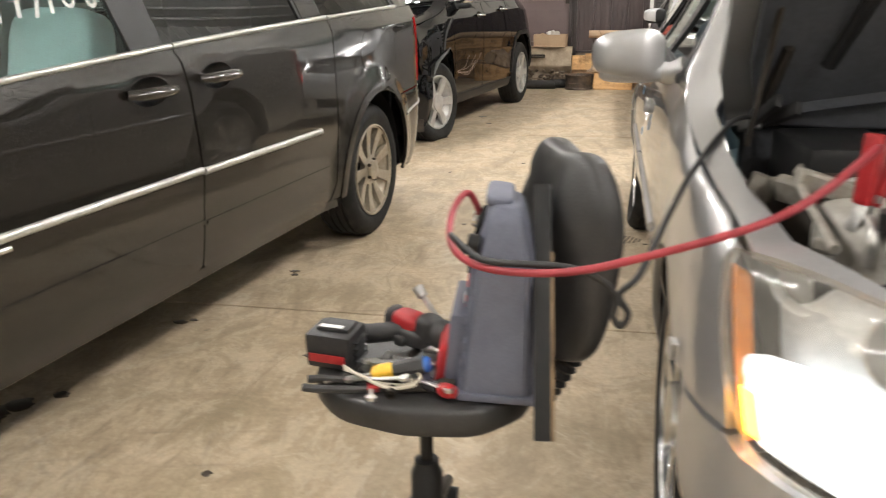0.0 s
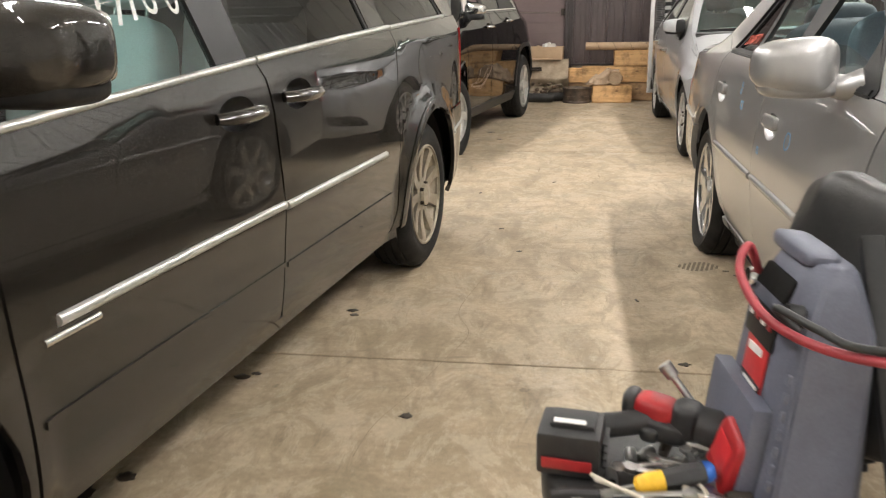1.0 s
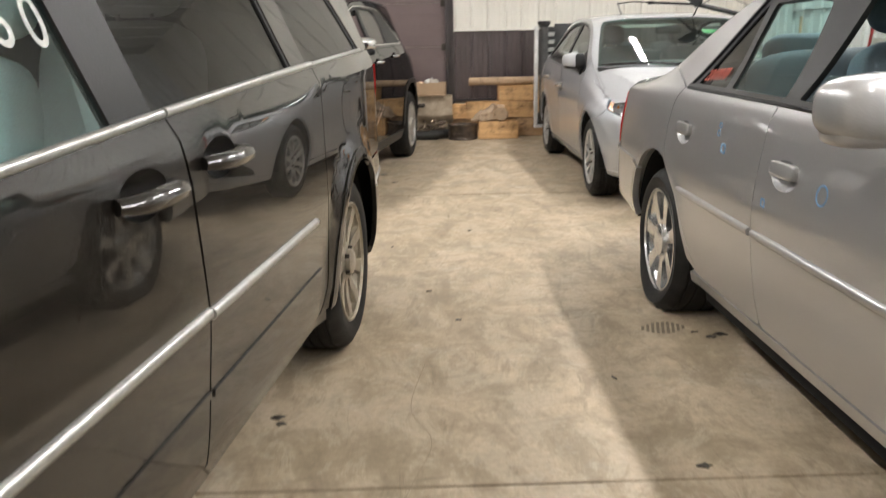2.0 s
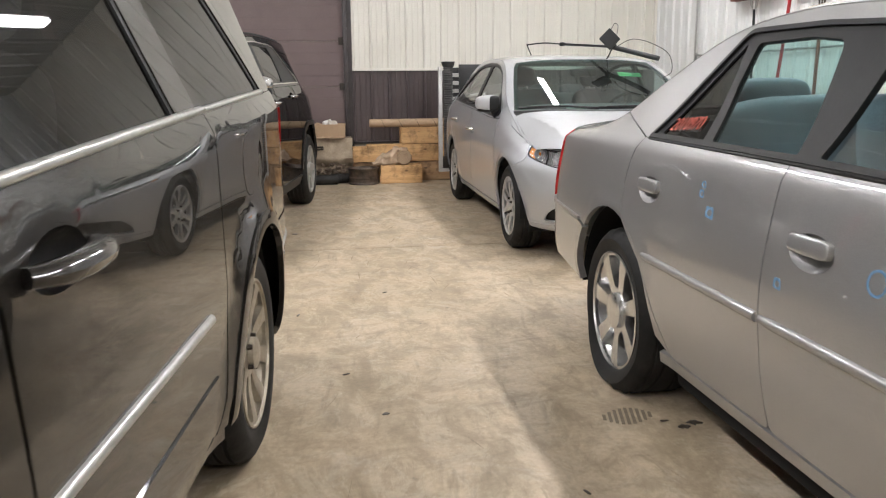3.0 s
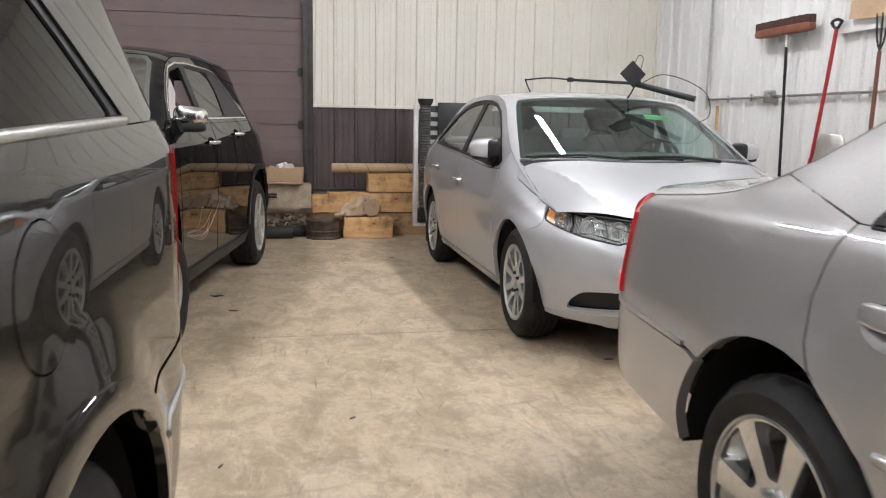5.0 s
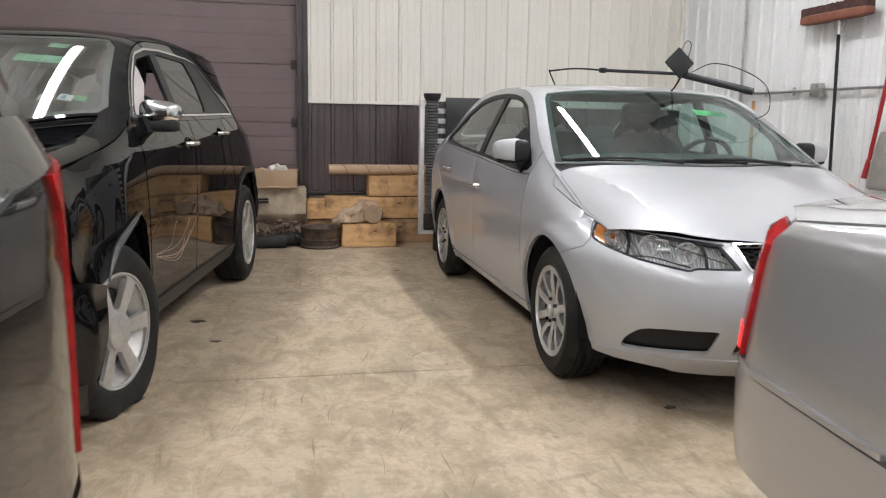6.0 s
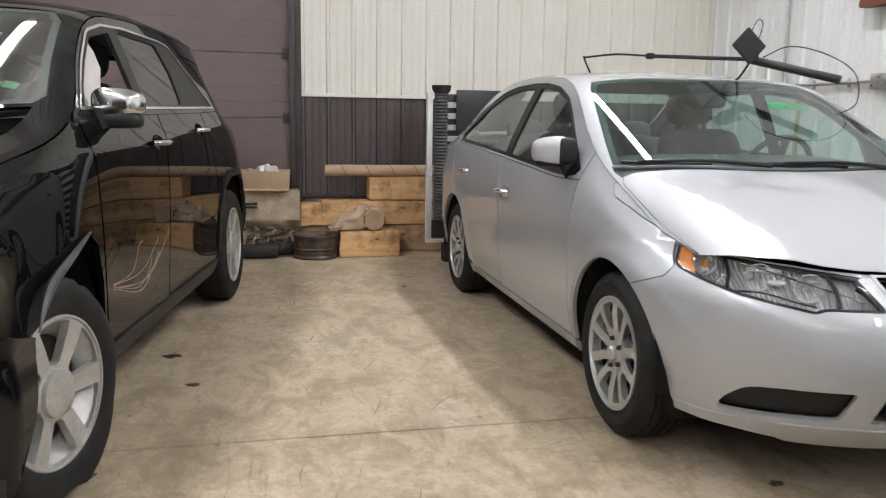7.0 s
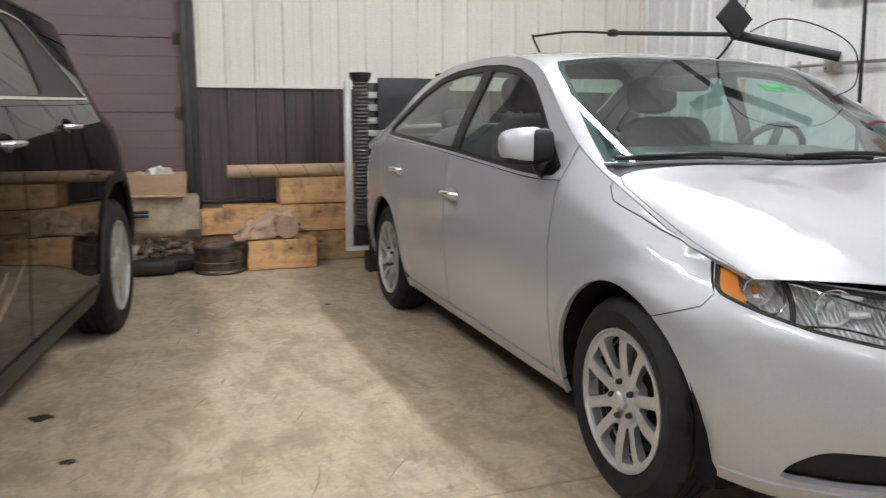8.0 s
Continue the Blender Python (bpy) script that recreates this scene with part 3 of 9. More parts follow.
class Car:
    def __init__(self, name, at, heading, body, paint, label):
        self.root = empty(name, pose(at[0], at[1], 0, 0, 0, heading), label, "car", "", "")
        self.b, self.paint = body, paint

    def side(self, name, outline, mat=None, sides=(1, -1), holes=(), gap=0.0013, off=0.0, flange=0.018, step=0.05, parent=None, label=""):
        data = panel_data(outline, self.b.side, step, holes, gap, off, flange)
        obs = []
        for s in sides:
            me = panel_mesh(name, data, lambda p: np.stack([p[:, 0] * 3, (p[:, 1] - self.b.length / 2) * 0.9, 0 * p[:, 2]], 1), s < 0)
            obs.append(link_mesh(name, me, mat or self.paint, parent or self.root, label))
        return obs if len(obs) > 1 else obs[0]

    def top(self, name, outline, mat=None, holes=(), gap=0.0019, off=0.0, flange=0.018, step=0.06, parent=None, label="", fair=False):
        data = panel_data(outline, self.smooth_top(outline) if fair else self.b.top, step, holes, gap, off, flange)
        me = panel_mesh(name, data, lambda p: np.stack([0 * p[:, 0], 0 * p[:, 0], np.ones(len(p))], 1))
        return link_mesh(name, me, mat or self.paint, parent or self.root, label)

    def smooth_top(self, outline):
        """The top surface under an outline, bent in one even sweep as glass is."""
        o = densify(outline, 0.05)
        terms = lambda q: np.stack([q[:, 0] * 0 + 1, q[:, 0] ** 2, q[:, 0] ** 4, q[:, 1], q[:, 1] ** 2, q[:, 0] ** 2 * q[:, 1]], 1)
        k = np.linalg.lstsq(terms(o), self.b.top(o)[:, 2], rcond=None)[0]

        def fn(q):
            p = self.b.top(q)
            p[:, 2] = terms(q) @ k
            return p
        return fn

    def at(self, y, z, s=1, off=0.0):
        p = self.b.side(np.array([[y, z]]))[0]
        return (p[0] * s + off * s, p[1], p[2])


def mirrored(half):
    """A closed outline from its +x half, which runs from the middle round to the middle."""
    out = [tuple(p[:2]) for p in half]
    back = [(-a, b) for a, b in reversed(out) if abs(a) > 1e-4]
    return out + back


# ---- wheels ----
def wheel(car, at, side, R, rr, width, mat, windows, flat=0.0, dish=0.015, cap=0.035, bolts=0, inner_mat=None, steer=0.0, capmat=None, rimlabel="", crown=0.009, bed=0.76):
    """A wheel whose outer face is at at[0]; windows are outlines cut through the rim's face."""
    w = empty("wheel", pose(at[0], at[1], at[2], 0, 0, steer) @ pose(0, 0, 0, 0, 90 * side, 0))
    w.parent = car
    seg = 72
    sw = width
    prof = [(rr - 0.012, -sw * 0.86), (rr + 0.004, -sw + 0.02), (rr + (R - rr) * 0.5, -sw - 0.006), (R - 0.02, -sw + 0.012), (R - 0.004, -sw + 0.03)]
    for g in np.linspace(-sw + 0.05, -0.05, 4):
        prof += [(R, g - 0.008), (R - 0.009, g - 0.005), (R - 0.009, g + 0.003), (R, g + 0.006)]
    prof += [(R - 0.003, -0.030), (R - 0.018, -0.012), (rr + (R - rr) * 0.55, 0.006), (rr + (R - rr) * 0.30, 0.003), (rr + 0.012, -0.004), (rr + 0.002, -0.008), (rr - 0.012, -0.03)]
    shoulder = {4, 5, len(prof) - 7, len(prof) - 8}

    def wave(j, k):
        return (-0.011 if k % 3 == 0 else 0.0) if j in shoulder else 0.0
    bm = lathe(prof, Matrix(), seg, wave)
    down = w.matrix_basis.inverted().to_3x3() @ Vector((0, 0, -1))
    if flat:
        for v in bm.verts:
            d = v.co.dot(down)
            if d > R - flat:
                v.co -= down * (d - (R - flat))
            elif d > rr * 0.5:
                k = (d - rr * 0.5) / (R - rr * 0.5)
                v.co.z += 0.03 * k * (1 if v.co.z > -sw / 2 else -1)
    part("tyre", bm, RUBBER, w, "flat sagging black tyre" if flat else "")
    # barrel behind the face
    bm = lathe([(rr - 0.004, -0.010), (rr - 0.006, -0.03), (rr - 0.022, -0.05), (rr - 0.03, -sw * 0.6), (rr - 0.012, -sw * 0.9)], Matrix(), seg)
    rim = part("rim", bm, inner_mat or mat, w, rimlabel)

    # bright lip and sloping bed behind the spokes
    bm = lathe([(rr + 0.003, -0.014), (rr + 0.002, -0.002), (rr - 0.006, 0.0), (rr - 0.010, -0.012), (rr * 0.93, -0.030), (rr * bed, -0.058), (rr * bed - 0.004, -0.070)], Matrix(), seg)
    part("rim_bed", bm, mat, w)

    c0 = np.mean([p[:2] for p in windows[0]], axis=0)
    first = math.atan2(c0[1], c0[0])

    def face(q):
        r = np.hypot(q[:, 0], q[:, 1])
        t = np.clip(r / rr, 0, 1)
        z = -0.012 - dish * np.sin(t * math.pi) ** 1.5 + 0.004 * t
        # spokes crowned between the openings
        an = np.arctan2(q[:, 1], q[:, 0]) - first
        z = z + crown * np.abs(np.sin(an * len(windows) / 2)) * np.sin(np.clip((t - 0.22) / 0.74, 0, 1) * math.pi)
        return np.stack([q[:, 0], q[:, 1], z], 1)
    data = panel_data(oval((0, 0), rr - 0.004, rr - 0.004, 60), face, 0.012, windows, 0, 0, 0.03)
    me = panel_mesh("rim_face", data, lambda p: np.stack([0 * p[:, 0], 0 * p[:, 0], np.ones(len(p))], 1))
    link_mesh("rim_face", me, mat, w)
    bm = lathe([(0.0, 0.004), (cap * 0.75, 0.003), (cap, -0.004), (cap * 1.03, -0.02)], Matrix.Translation((0, 0, 0.002)), 28)
    part("hub_cap", bm, capmat or mat, w)
    bm = lathe([(0.02, -0.075), (rr * 0.74, -0.075), (rr * 0.75, -0.085), (rr * 0.74, -0.1), (0.02, -0.1)], Matrix(), 40)
    part("brake_disc", bm, DARK_STEEL, w)
    for i in range(bolts):
        a = 2 * math.pi * i / bolts + 0.3
        bm = bmesh.new()
        add_cyl(bm, 0.010, 0.008, 0.016, Matrix.Translation((0.056 * math.cos(a), 0.056 * math.sin(a), -0.012)), 6)
        part("wheel_nut", bm, DARK_STEEL, w)
    return w


def spoke_windows(n, r0, r1, half_in, half_out, start=0.0, rnd=0.012):
    """n openings between spokes; half widths in degrees at the inner and the outer radius."""
    out = []
    for i in range(n):
        c = start + 360 * i / n
        pts = [(r0 * math.cos(radians(c - half_in)), r0 * math.sin(radians(c - half_in)), rnd)]
        for k in np.linspace(-1, 1, 5):
            a = radians(c + half_out * k)
            pts.append((r1 * math.cos(a), r1 * math.sin(a), rnd if abs(k) == 1 else 0))
        pts.append((r0 * math.cos(radians(c + half_in)), r0 * math.sin(radians(c + half_in)), rnd))
        out.append(fillet(pts, 4))
    return out


def wheel_well(car, y, z, R, w_out, w_in, low=-6):
    for s in (1, -1):
        bm = bmesh.new()
        n = 18
        rings = []
        for x in (w_out, w_in):
            rings.append([bm.verts.new((s * x, y + R * math.cos(radians(a)), z + R * math.sin(radians(a)))) for a in np.linspace(low, 186, n)])
        for i in range(n - 1):
            bm.faces.new((rings[0][i], rings[0][i + 1], rings[1][i + 1], rings[1][i]))
        c = bm.verts.new((s * w_in, y, z - 0.1))
        for i in range(n - 1):
            bm.faces.new((rings[1][i], rings[1][i + 1], c))
        bmesh.ops.recalc_face_normals(bm, faces=bm.faces)
        part("wheel_liner", bm, LINER, car)


def seat(car, at, mat, w=0.52, back=0.62, head=True, lean=14):
    s = empty("seat", pose(*at))
    s.parent = car
    part("seat_cushion", superblob((w, 0.55, 0.18), (0, 0, 0.0), (6, 0, 0), 0.5, 0.4), mat, s)
    part("backrest", superblob((w * 0.96, 0.17, back), (0, 0.30, back / 2 + 0.02), (-lean, 0, 0), 0.35, 0.4), mat, s)
    if head:
        for dx in (-0.055, 0.055):
            part("headrest_post", tube([(dx, 0.30 + back * 0.22, back), (dx, 0.30 + back * 0.28, back + 0.10)], 0.006, 8, 1), SATIN, s)
        part("headrest", superblob((0.28, 0.11, 0.19), (0, 0.30 + back * 0.30, back + 0.13), (-lean, 0, 0), 0.6, 0.5), mat, s)


def steering_wheel(car, at, tilt):
    w = empty("steering_wheel", pose(*at, tilt, 0, 0))
    w.parent = car
    bm = bmesh.new()
    pts = [(0.185 * math.cos(a), 0.185 * math.sin(a), 0) for a in np.linspace(0, 2 * math.pi, 33)]
    add_tube(bm, pts, 0.015, 8, 1, False)
    part("steering_rim", bm, BLACK_TRIM, w)
    bm = bmesh.new()
    add_box(bm, (0.36, 0.04, 0.02), None, 0.006)
    add_box(bm, (0.12, 0.13, 0.04), None, 0.015)
    add_box(bm, (0.04, 0.18, 0.02), pose(0, -0.09, 0), 0.006)
    part("steering_spokes", bm, DASH, w)


def door_handle(c, y, z, sides, mat, length=0.20, thick=0.022, parent=None):
    for s in sides:
        a, b, m_ = c.at(y - length / 2, z, s, 0.006), c.at(y + length / 2, z, s, 0.006), c.at(y, z, s, 0.040)
        q1, q2 = c.at(y - length * 0.3, z, s, 0.034), c.at(y + length * 0.3, z, s, 0.034)
        bm = tube([a, q1, m_, q2, b], lambda t: thick * (0.72 + 0.28 * math.sin(math.pi * t)), 10, 6)
        for v in bm.verts:
            v.co.z = z + (v.co.z - z) * 0.85
        part("door_handle", bm, mat, parent or c.root)


def flap_handle(c, y, z, sides, mat, length=0.15, height=0.045):
    """A hinged pull that covers the upper part of its recess."""
    for s in sides:
        p = c.at(y, z, s, 0.006)
        part("door_handle", superblob((0.026, length, height), p, (0, -10 * s, 0), 0.45, 0.35, 24, 12), mat, c.root)


def bowl(c, y, z, ra, rb, sides, mat, depth=0.03):
    """The dished recess behind a door handle."""
    base = c.b.side

    def fn(q):
        p = base(q)
        r = np.clip(((q[:, 0] - y) / ra) ** 2 + ((q[:, 1] - z) / rb) ** 2, 0, 1)
        p[:, 0] -= depth * (1 - r) ** 0.7
        return p
    data = panel_data(oval((y, z), ra, rb, 28), fn, 0.015, (), 0, -0.0005, 0)
    for s in sides:
        me = panel_mesh("handle_recess", data, lambda p: np.stack([p[:, 0], 0 * p[:, 1], 0 * p[:, 2]], 1), s < 0)
        link_mesh("handle_recess", me, mat, c.root)


def mirror(c, at, s, size, mat, foot_to, mat2=None):
    m = empty("side_mirror", pose(*at))
    m.parent = c.root
    def shape(x, y, z):
        k = 1 - 0.25 * max(0, -y / size[1] * 2) ** 2
        return (x * k, y, z * (0.86 + 0.14 * (x * s / size[0] * -2 + 1)))
    part("mirror_skirt", superblob((size[0] * 0.92, size[1] * 0.9, size[2] * 0.42), (-s * size[0] * 0.06, size[1] * 0.06, -size[2] * 0.36), (0, 0, 0), 0.6, 0.5), mat2 or BLACK_TRIM, m)
    part("mirror_shell", superblob(size, (0, 0, 0), (0, 0, 0), 0.62, 0.55, 32, 18, shape), mat, m)
    part("mirror_glass", superblob((size[0] * 0.78, 0.016, size[2] * 0.72), (0, size[1] * 0.44, 0), (0, 0, 0), 0.3, 0.3), CHROME, m)
    a = np.array((-s * size[0] * 0.38, 0, -size[2] * 0.30))
    b = np.array(foot_to) - np.array(at)
    bm = tube([a, (a + b) / 2 + (0, 0, -0.012), b], lambda t: 0.030 + 0.012 * t, 10, 6)
    part("mirror_foot", bm, mat2 or BLACK_TRIM, m)
    return m


# ---- the building ----
def structure(ob, label="", category=""):
    return tagged(ob, label, category, "", "structure")


def ribbed_sheet(name, width, height, mat, m, pitch=0.229, rib=0.026, offset=0.0, label="", category=""):
    """Ribbed steel siding: x across, z up, ribs towards -y; it has real thickness."""
    prof = []
    x = -pitch + offset
    while x < width + pitch:
        for dx, h in ((0, 0), (0.009, rib), (0.031, rib), (0.040, 0), (0.095, 0), (0.099, 0.003), (0.112, 0.003), (0.116, 0), (0.165, 0), (0.169, 0.003), (0.182, 0.003), (0.186, 0)):
            prof.append((x + dx, h))
        x += pitch
    prof = [(min(max(a, 0), width), h) for a, h in prof]
    prof = [p for i, p in enumerate(prof) if i == 0 or p[0] - prof[i - 1][0] > 1e-6]
    verts, faces = [], []
    n = len(prof)
    for z in (0, height):
        verts += [(a, -h, z) for a, h in prof]
    for z in (0, height):
        verts += [(a, 0.01, z) for a, h in prof]
    for i in range(n - 1):
        faces.append((i, i + 1, n + i + 1, n + i))
        faces.append((2 * n + i + 1, 2 * n + i, 3 * n + i, 3 * n + i + 1))
        faces.append((i + 1, i, 2 * n + i, 2 * n + i + 1))
        faces.append((n + i, n + i + 1, 3 * n + i + 1, 3 * n + i))
    ob = raw(name, verts, faces, mat, None, "", False)
    ob.matrix_basis = m
    return structure(ob, label, category)


def screws(parent, rows, width, pitch, offset, mat):
    """Rows of small screw heads beside the ribs."""
    bm = bmesh.new()
    for z in rows:
        x = offset + 0.07
        while x < width - 0.02:
            add_cyl(bm, 0.006, 0.004, 0.006, pose(x, -0.003, z, 90, 0, 0), 6)
            x += pitch
    part("screw_row", bm, mat, parent, "", False)


# floor slabs with sawn joints between them
JOINTS_Y = [-1.0, 3.68, 8.25]
ys = [ROOM_F] + JOINTS_Y + [ROOM_B]
floor_bm = bmesh.new()
for y0, y1 in zip(ys, ys[1:]):
    add_box(floor_bm, (ROOM_R - ROOM_L - 0.006, y1 - y0 - 0.009, 0.15), pose((ROOM_L + ROOM_R) / 2, (y0 + y1) / 2, -0.075), 0.003, 1)
structure(part("floor", floor_bm, FLOOR, None, "", False), "worn tan concrete floor with stains and saw joints", "floor")
sub = part("ground", rbox((ROOM_R - ROOM_L, ROOM_B - ROOM_F, 0.05), ((ROOM_L + ROOM_R) / 2, (ROOM_B + ROOM_F) / 2, -0.178), (0, 0, 0), 0), worn("dark_joint", (0.10, 0.08, 0.05), (0.16, 0.13, 0.09), 0.9, 3), None, "", False)
structure(sub, "dark gritty bed under the slab joints", "ground")

DOOR_X1 = 1.96
WAIN_TOP, STEM_TOP = 1.41, 0.49
# back wall: white steel over brown wainscot over a concrete stem wall
wb = ribbed_sheet("wall_back", ROOM_R - DOOR_X1 - 0.06, ROOM_H - WAIN_TOP, CREAM_METAL, pose(DOOR_X1 + 0.06, ROOM_B, WAIN_TOP), label="cream ribbed steel wall above a brown wainscot", category="wall")
screws(wb, (0.03, 1.2), ROOM_R - DOOR_X1 - 0.06, 0.229, 0.0, CREAM_METAL)
ws = ribbed_sheet("wainscot_back", ROOM_R - DOOR_X1 - 0.06, WAIN_TOP - STEM_TOP - 0.03, BROWN_METAL, pose(DOOR_X1 + 0.06, ROOM_B - 0.004, STEM_TOP), label="dark brown ribbed steel wainscot", category="wainscot")
screws(ws, (0.03, 0.8), ROOM_R - DOOR_X1 - 0.06, 0.229, 0.0, BROWN_METAL)
structure(part("trim", rbox((ROOM_R - DOOR_X1 - 0.06, 0.04, 0.03), ((ROOM_R + DOOR_X1 + 0.06) / 2, ROOM_B - 0.014, WAIN_TOP - 0.015), (0, 0, 0), 0.004), CREAM_METAL), "thin pale flashing over the wainscot", "trim")
structure(part("trim", rbox((ROOM_R - DOOR_X1 - 0.06, 0.05, 0.025), ((ROOM_R + DOOR_X1 + 0.06) / 2, ROOM_B - 0.02, STEM_TOP - 0.014), (0, 0, 0), 0.004), TRIM_BROWN), "dark brown base flashing of the wainscot", "trim")
STEM = worn("stem_concrete", (0.30, 0.26, 0.20), (0.42, 0.37, 0.29), 0.85, 4, 0, 0.4, 40)
structure(part("wall_base", rbox((ROOM_R - DOOR_X1, 0.16, STEM_TOP - 0.03), ((ROOM_R + DOOR_X1) / 2, ROOM_B + 0.07, (STEM_TOP - 0.03) / 2), (0, 0, 0), 0.006), STEM), "rough concrete stem wall under the wainscot", "wall")
structure(part("wall_shell", rbox((ROOM_R - ROOM_L + 0.4, 0.12, ROOM_H), ((ROOM_R + ROOM_L) / 2, ROOM_B + 0.22, ROOM_H / 2), (0, 0, 0), 0), STEM), "plain outer shell behind the back wall", "wall")

# right wall
wr = ribbed_sheet("wall_right", ROOM_B - ROOM_F, ROOM_H - 0.05, WHITE_METAL, pose(ROOM_R, ROOM_B, 0.05, 0, 0, -90), offset=0.05, label="white ribbed steel wall with hanging tools", category="wall")
screws(wr, (0.9, 2.1), ROOM_B - ROOM_F, 0.229, 0.05, WHITE_METAL)
structure(part("corner_trim", rbox((0.045, 0.045, ROOM_H - WAIN_TOP), (ROOM_R - 0.03, ROOM_B - 0.03, (ROOM_H + WAIN_TOP) / 2), (0, 0, 0), 0.004), CREAM_METAL), "cream corner flashing", "trim")

# left and front walls and the ceiling close the room
ribbed_sheet("wall_left", ROOM_B - ROOM_F, ROOM_H, WHITE_METAL, pose(ROOM_L, ROOM_F, 0, 0, 0, 90), label="white ribbed steel wall", category="wall")
ribbed_sheet("wall_front", ROOM_R - ROOM_L, ROOM_H, WHITE_METAL, pose(ROOM_R, ROOM_F, 0, 0, 0, 180), label="white ribbed steel wall", category="wall")
ceil = ribbed_sheet("ceiling", ROOM_R - ROOM_L, ROOM_B - ROOM_F, CEILING_METAL, pose(ROOM_L, ROOM_B, ROOM_H, 90, 0, 0), label="white ribbed steel ceiling", category="ceiling")


def sectional_door():
    d = empty("door_1", pose(0, 0, 0), "closed brown sectional overhead door with grooved panels", "garage door", "", "structure")
    x0, x1 = -2.6, DOOR_X1 - 0.03
    seams = [0.0, 0.62, 1.185, 1.75, 2.32, 2.89, 3.46]
    for a, b in zip(seams, seams[1:]):
        bm = bmesh.new()
        add_box(bm, (x1 - x0, 0.05, b - a - 0.006), pose((x0 + x1) / 2, 0, (a + b) / 2), 0.006, 1)
        k = 4
        for i in range(1, k):
            z = a + (b - a) * i / k
            add_box(bm, (x1 - x0 - 0.02, 0.003, (b - a) / k - 0.005), pose((x0 + x1) / 2, -0.0262, z - (b - a) / k / 2), 0.0015, 1)
        add_box(bm, (x1 - x0 - 0.02, 0.003, (b - a) / k - 0.005), pose((x0 + x1) / 2, -0.0262, b - (b - a) / k / 2), 0.0015, 1)
        ob = part("door_panel", bm, DOOR_METAL, d, "", False)
        ob.location = (0, ROOM_B + 0.0, 0)
    # track and jamb
    part("door_track", rbox((0.05, 0.06, 3.3), (DOOR_X1 - 0.02, ROOM_B - 0.06, 1.70), (0, 0, 0), 0.008), TRIM_BROWN, d, "dark steel roller track")
    part("door_jamb", rbox((0.09, 0.12, ROOM_H), (DOOR_X1 + 0.02, ROOM_B + 0.02, ROOM_H / 2), (0, 0, 0), 0.006), TRIM_BROWN, d)
    for z in (0.62, 1.185, 1.75):
        part("door_hinge", rbox((0.06, 0.02, 0.09), (DOOR_X1 - 0.07, ROOM_B - 0.045, z), (0, 0, 0), 0.005), DARK_STEEL, d)
    h = rbox((ROOM_L * -1 + 2.0, 0.12, ROOM_H - 3.46), ((ROOM_L + DOOR_X1) / 2, ROOM_B + 0.05, (ROOM_H + 3.46) / 2), (0, 0, 0), 0)
    structure(part("wall_header", h, CREAM_METAL, None, "", False), "cream steel header over the overhead door", "wall")
    h = rbox((1.6, 0.12, 3.46), (ROOM_L + 0.8, ROOM_B + 0.05, 1.73), (0, 0, 0), 0)
    structure(part("wall_pier", h, BROWN_METAL, None, "", False), "brown steel pier beside the overhead door", "wall")


sectional_door()


def strip_light(x, y):
    """A hanging fluorescent strip: housing, hangers and a lit diffuser."""
    f = empty("strip_light", pose(x, y, ROOM_H - 0.36), "long white fluorescent strip light under the ceiling", "ceiling light", "strip lights")
    part("housing", rbox((0.16, 2.45, 0.07), (0, 0, 0.02), (0, 0, 0), 0.01), CEILING_METAL, f)
    part("diffuser", superblob((0.12, 2.4, 0.05), (0, 0, -0.040), (0, 0, 0), 0.6, 0.12, 24, 8), TUBE_LIGHT, f, "lit white diffuser")
    for dy in (-0.9, 0.9):
        part("hanger", rbox((0.03, 0.03, 0.34), (0, dy, 0.215), (0, 0, 0), 0.004), CEILING_METAL, f)


for lx, ly in LAMP_ROWS:
    strip_light(lx, ly)


# ---- cars ----
def place(hub_world, hub_local, heading):
    """Where a car's origin lies, so that its hub comes to hub_world."""
    v = pose(0, 0, 0, 0, 0, heading) @ Vector((*hub_local, 0))
    return (hub_world[0] - v.x, hub_world[1] - v.y)


def underbody(c, w, y0, y1, z0, z1):
    part("floor_pan", rbox((w * 2, y1 - y0, z1 - z0), (0, (y0 + y1) / 2, (z0 + z1) / 2), (0, 0, 0), 0.03), LINER, c.root)


def dash(c, y, z, w, mat=DASH):
    part("dashboard", superblob((w * 2, 0.55, 0.30), (0, y, z), (4, 0, 0), 0.45, 0.3), mat, c.root)


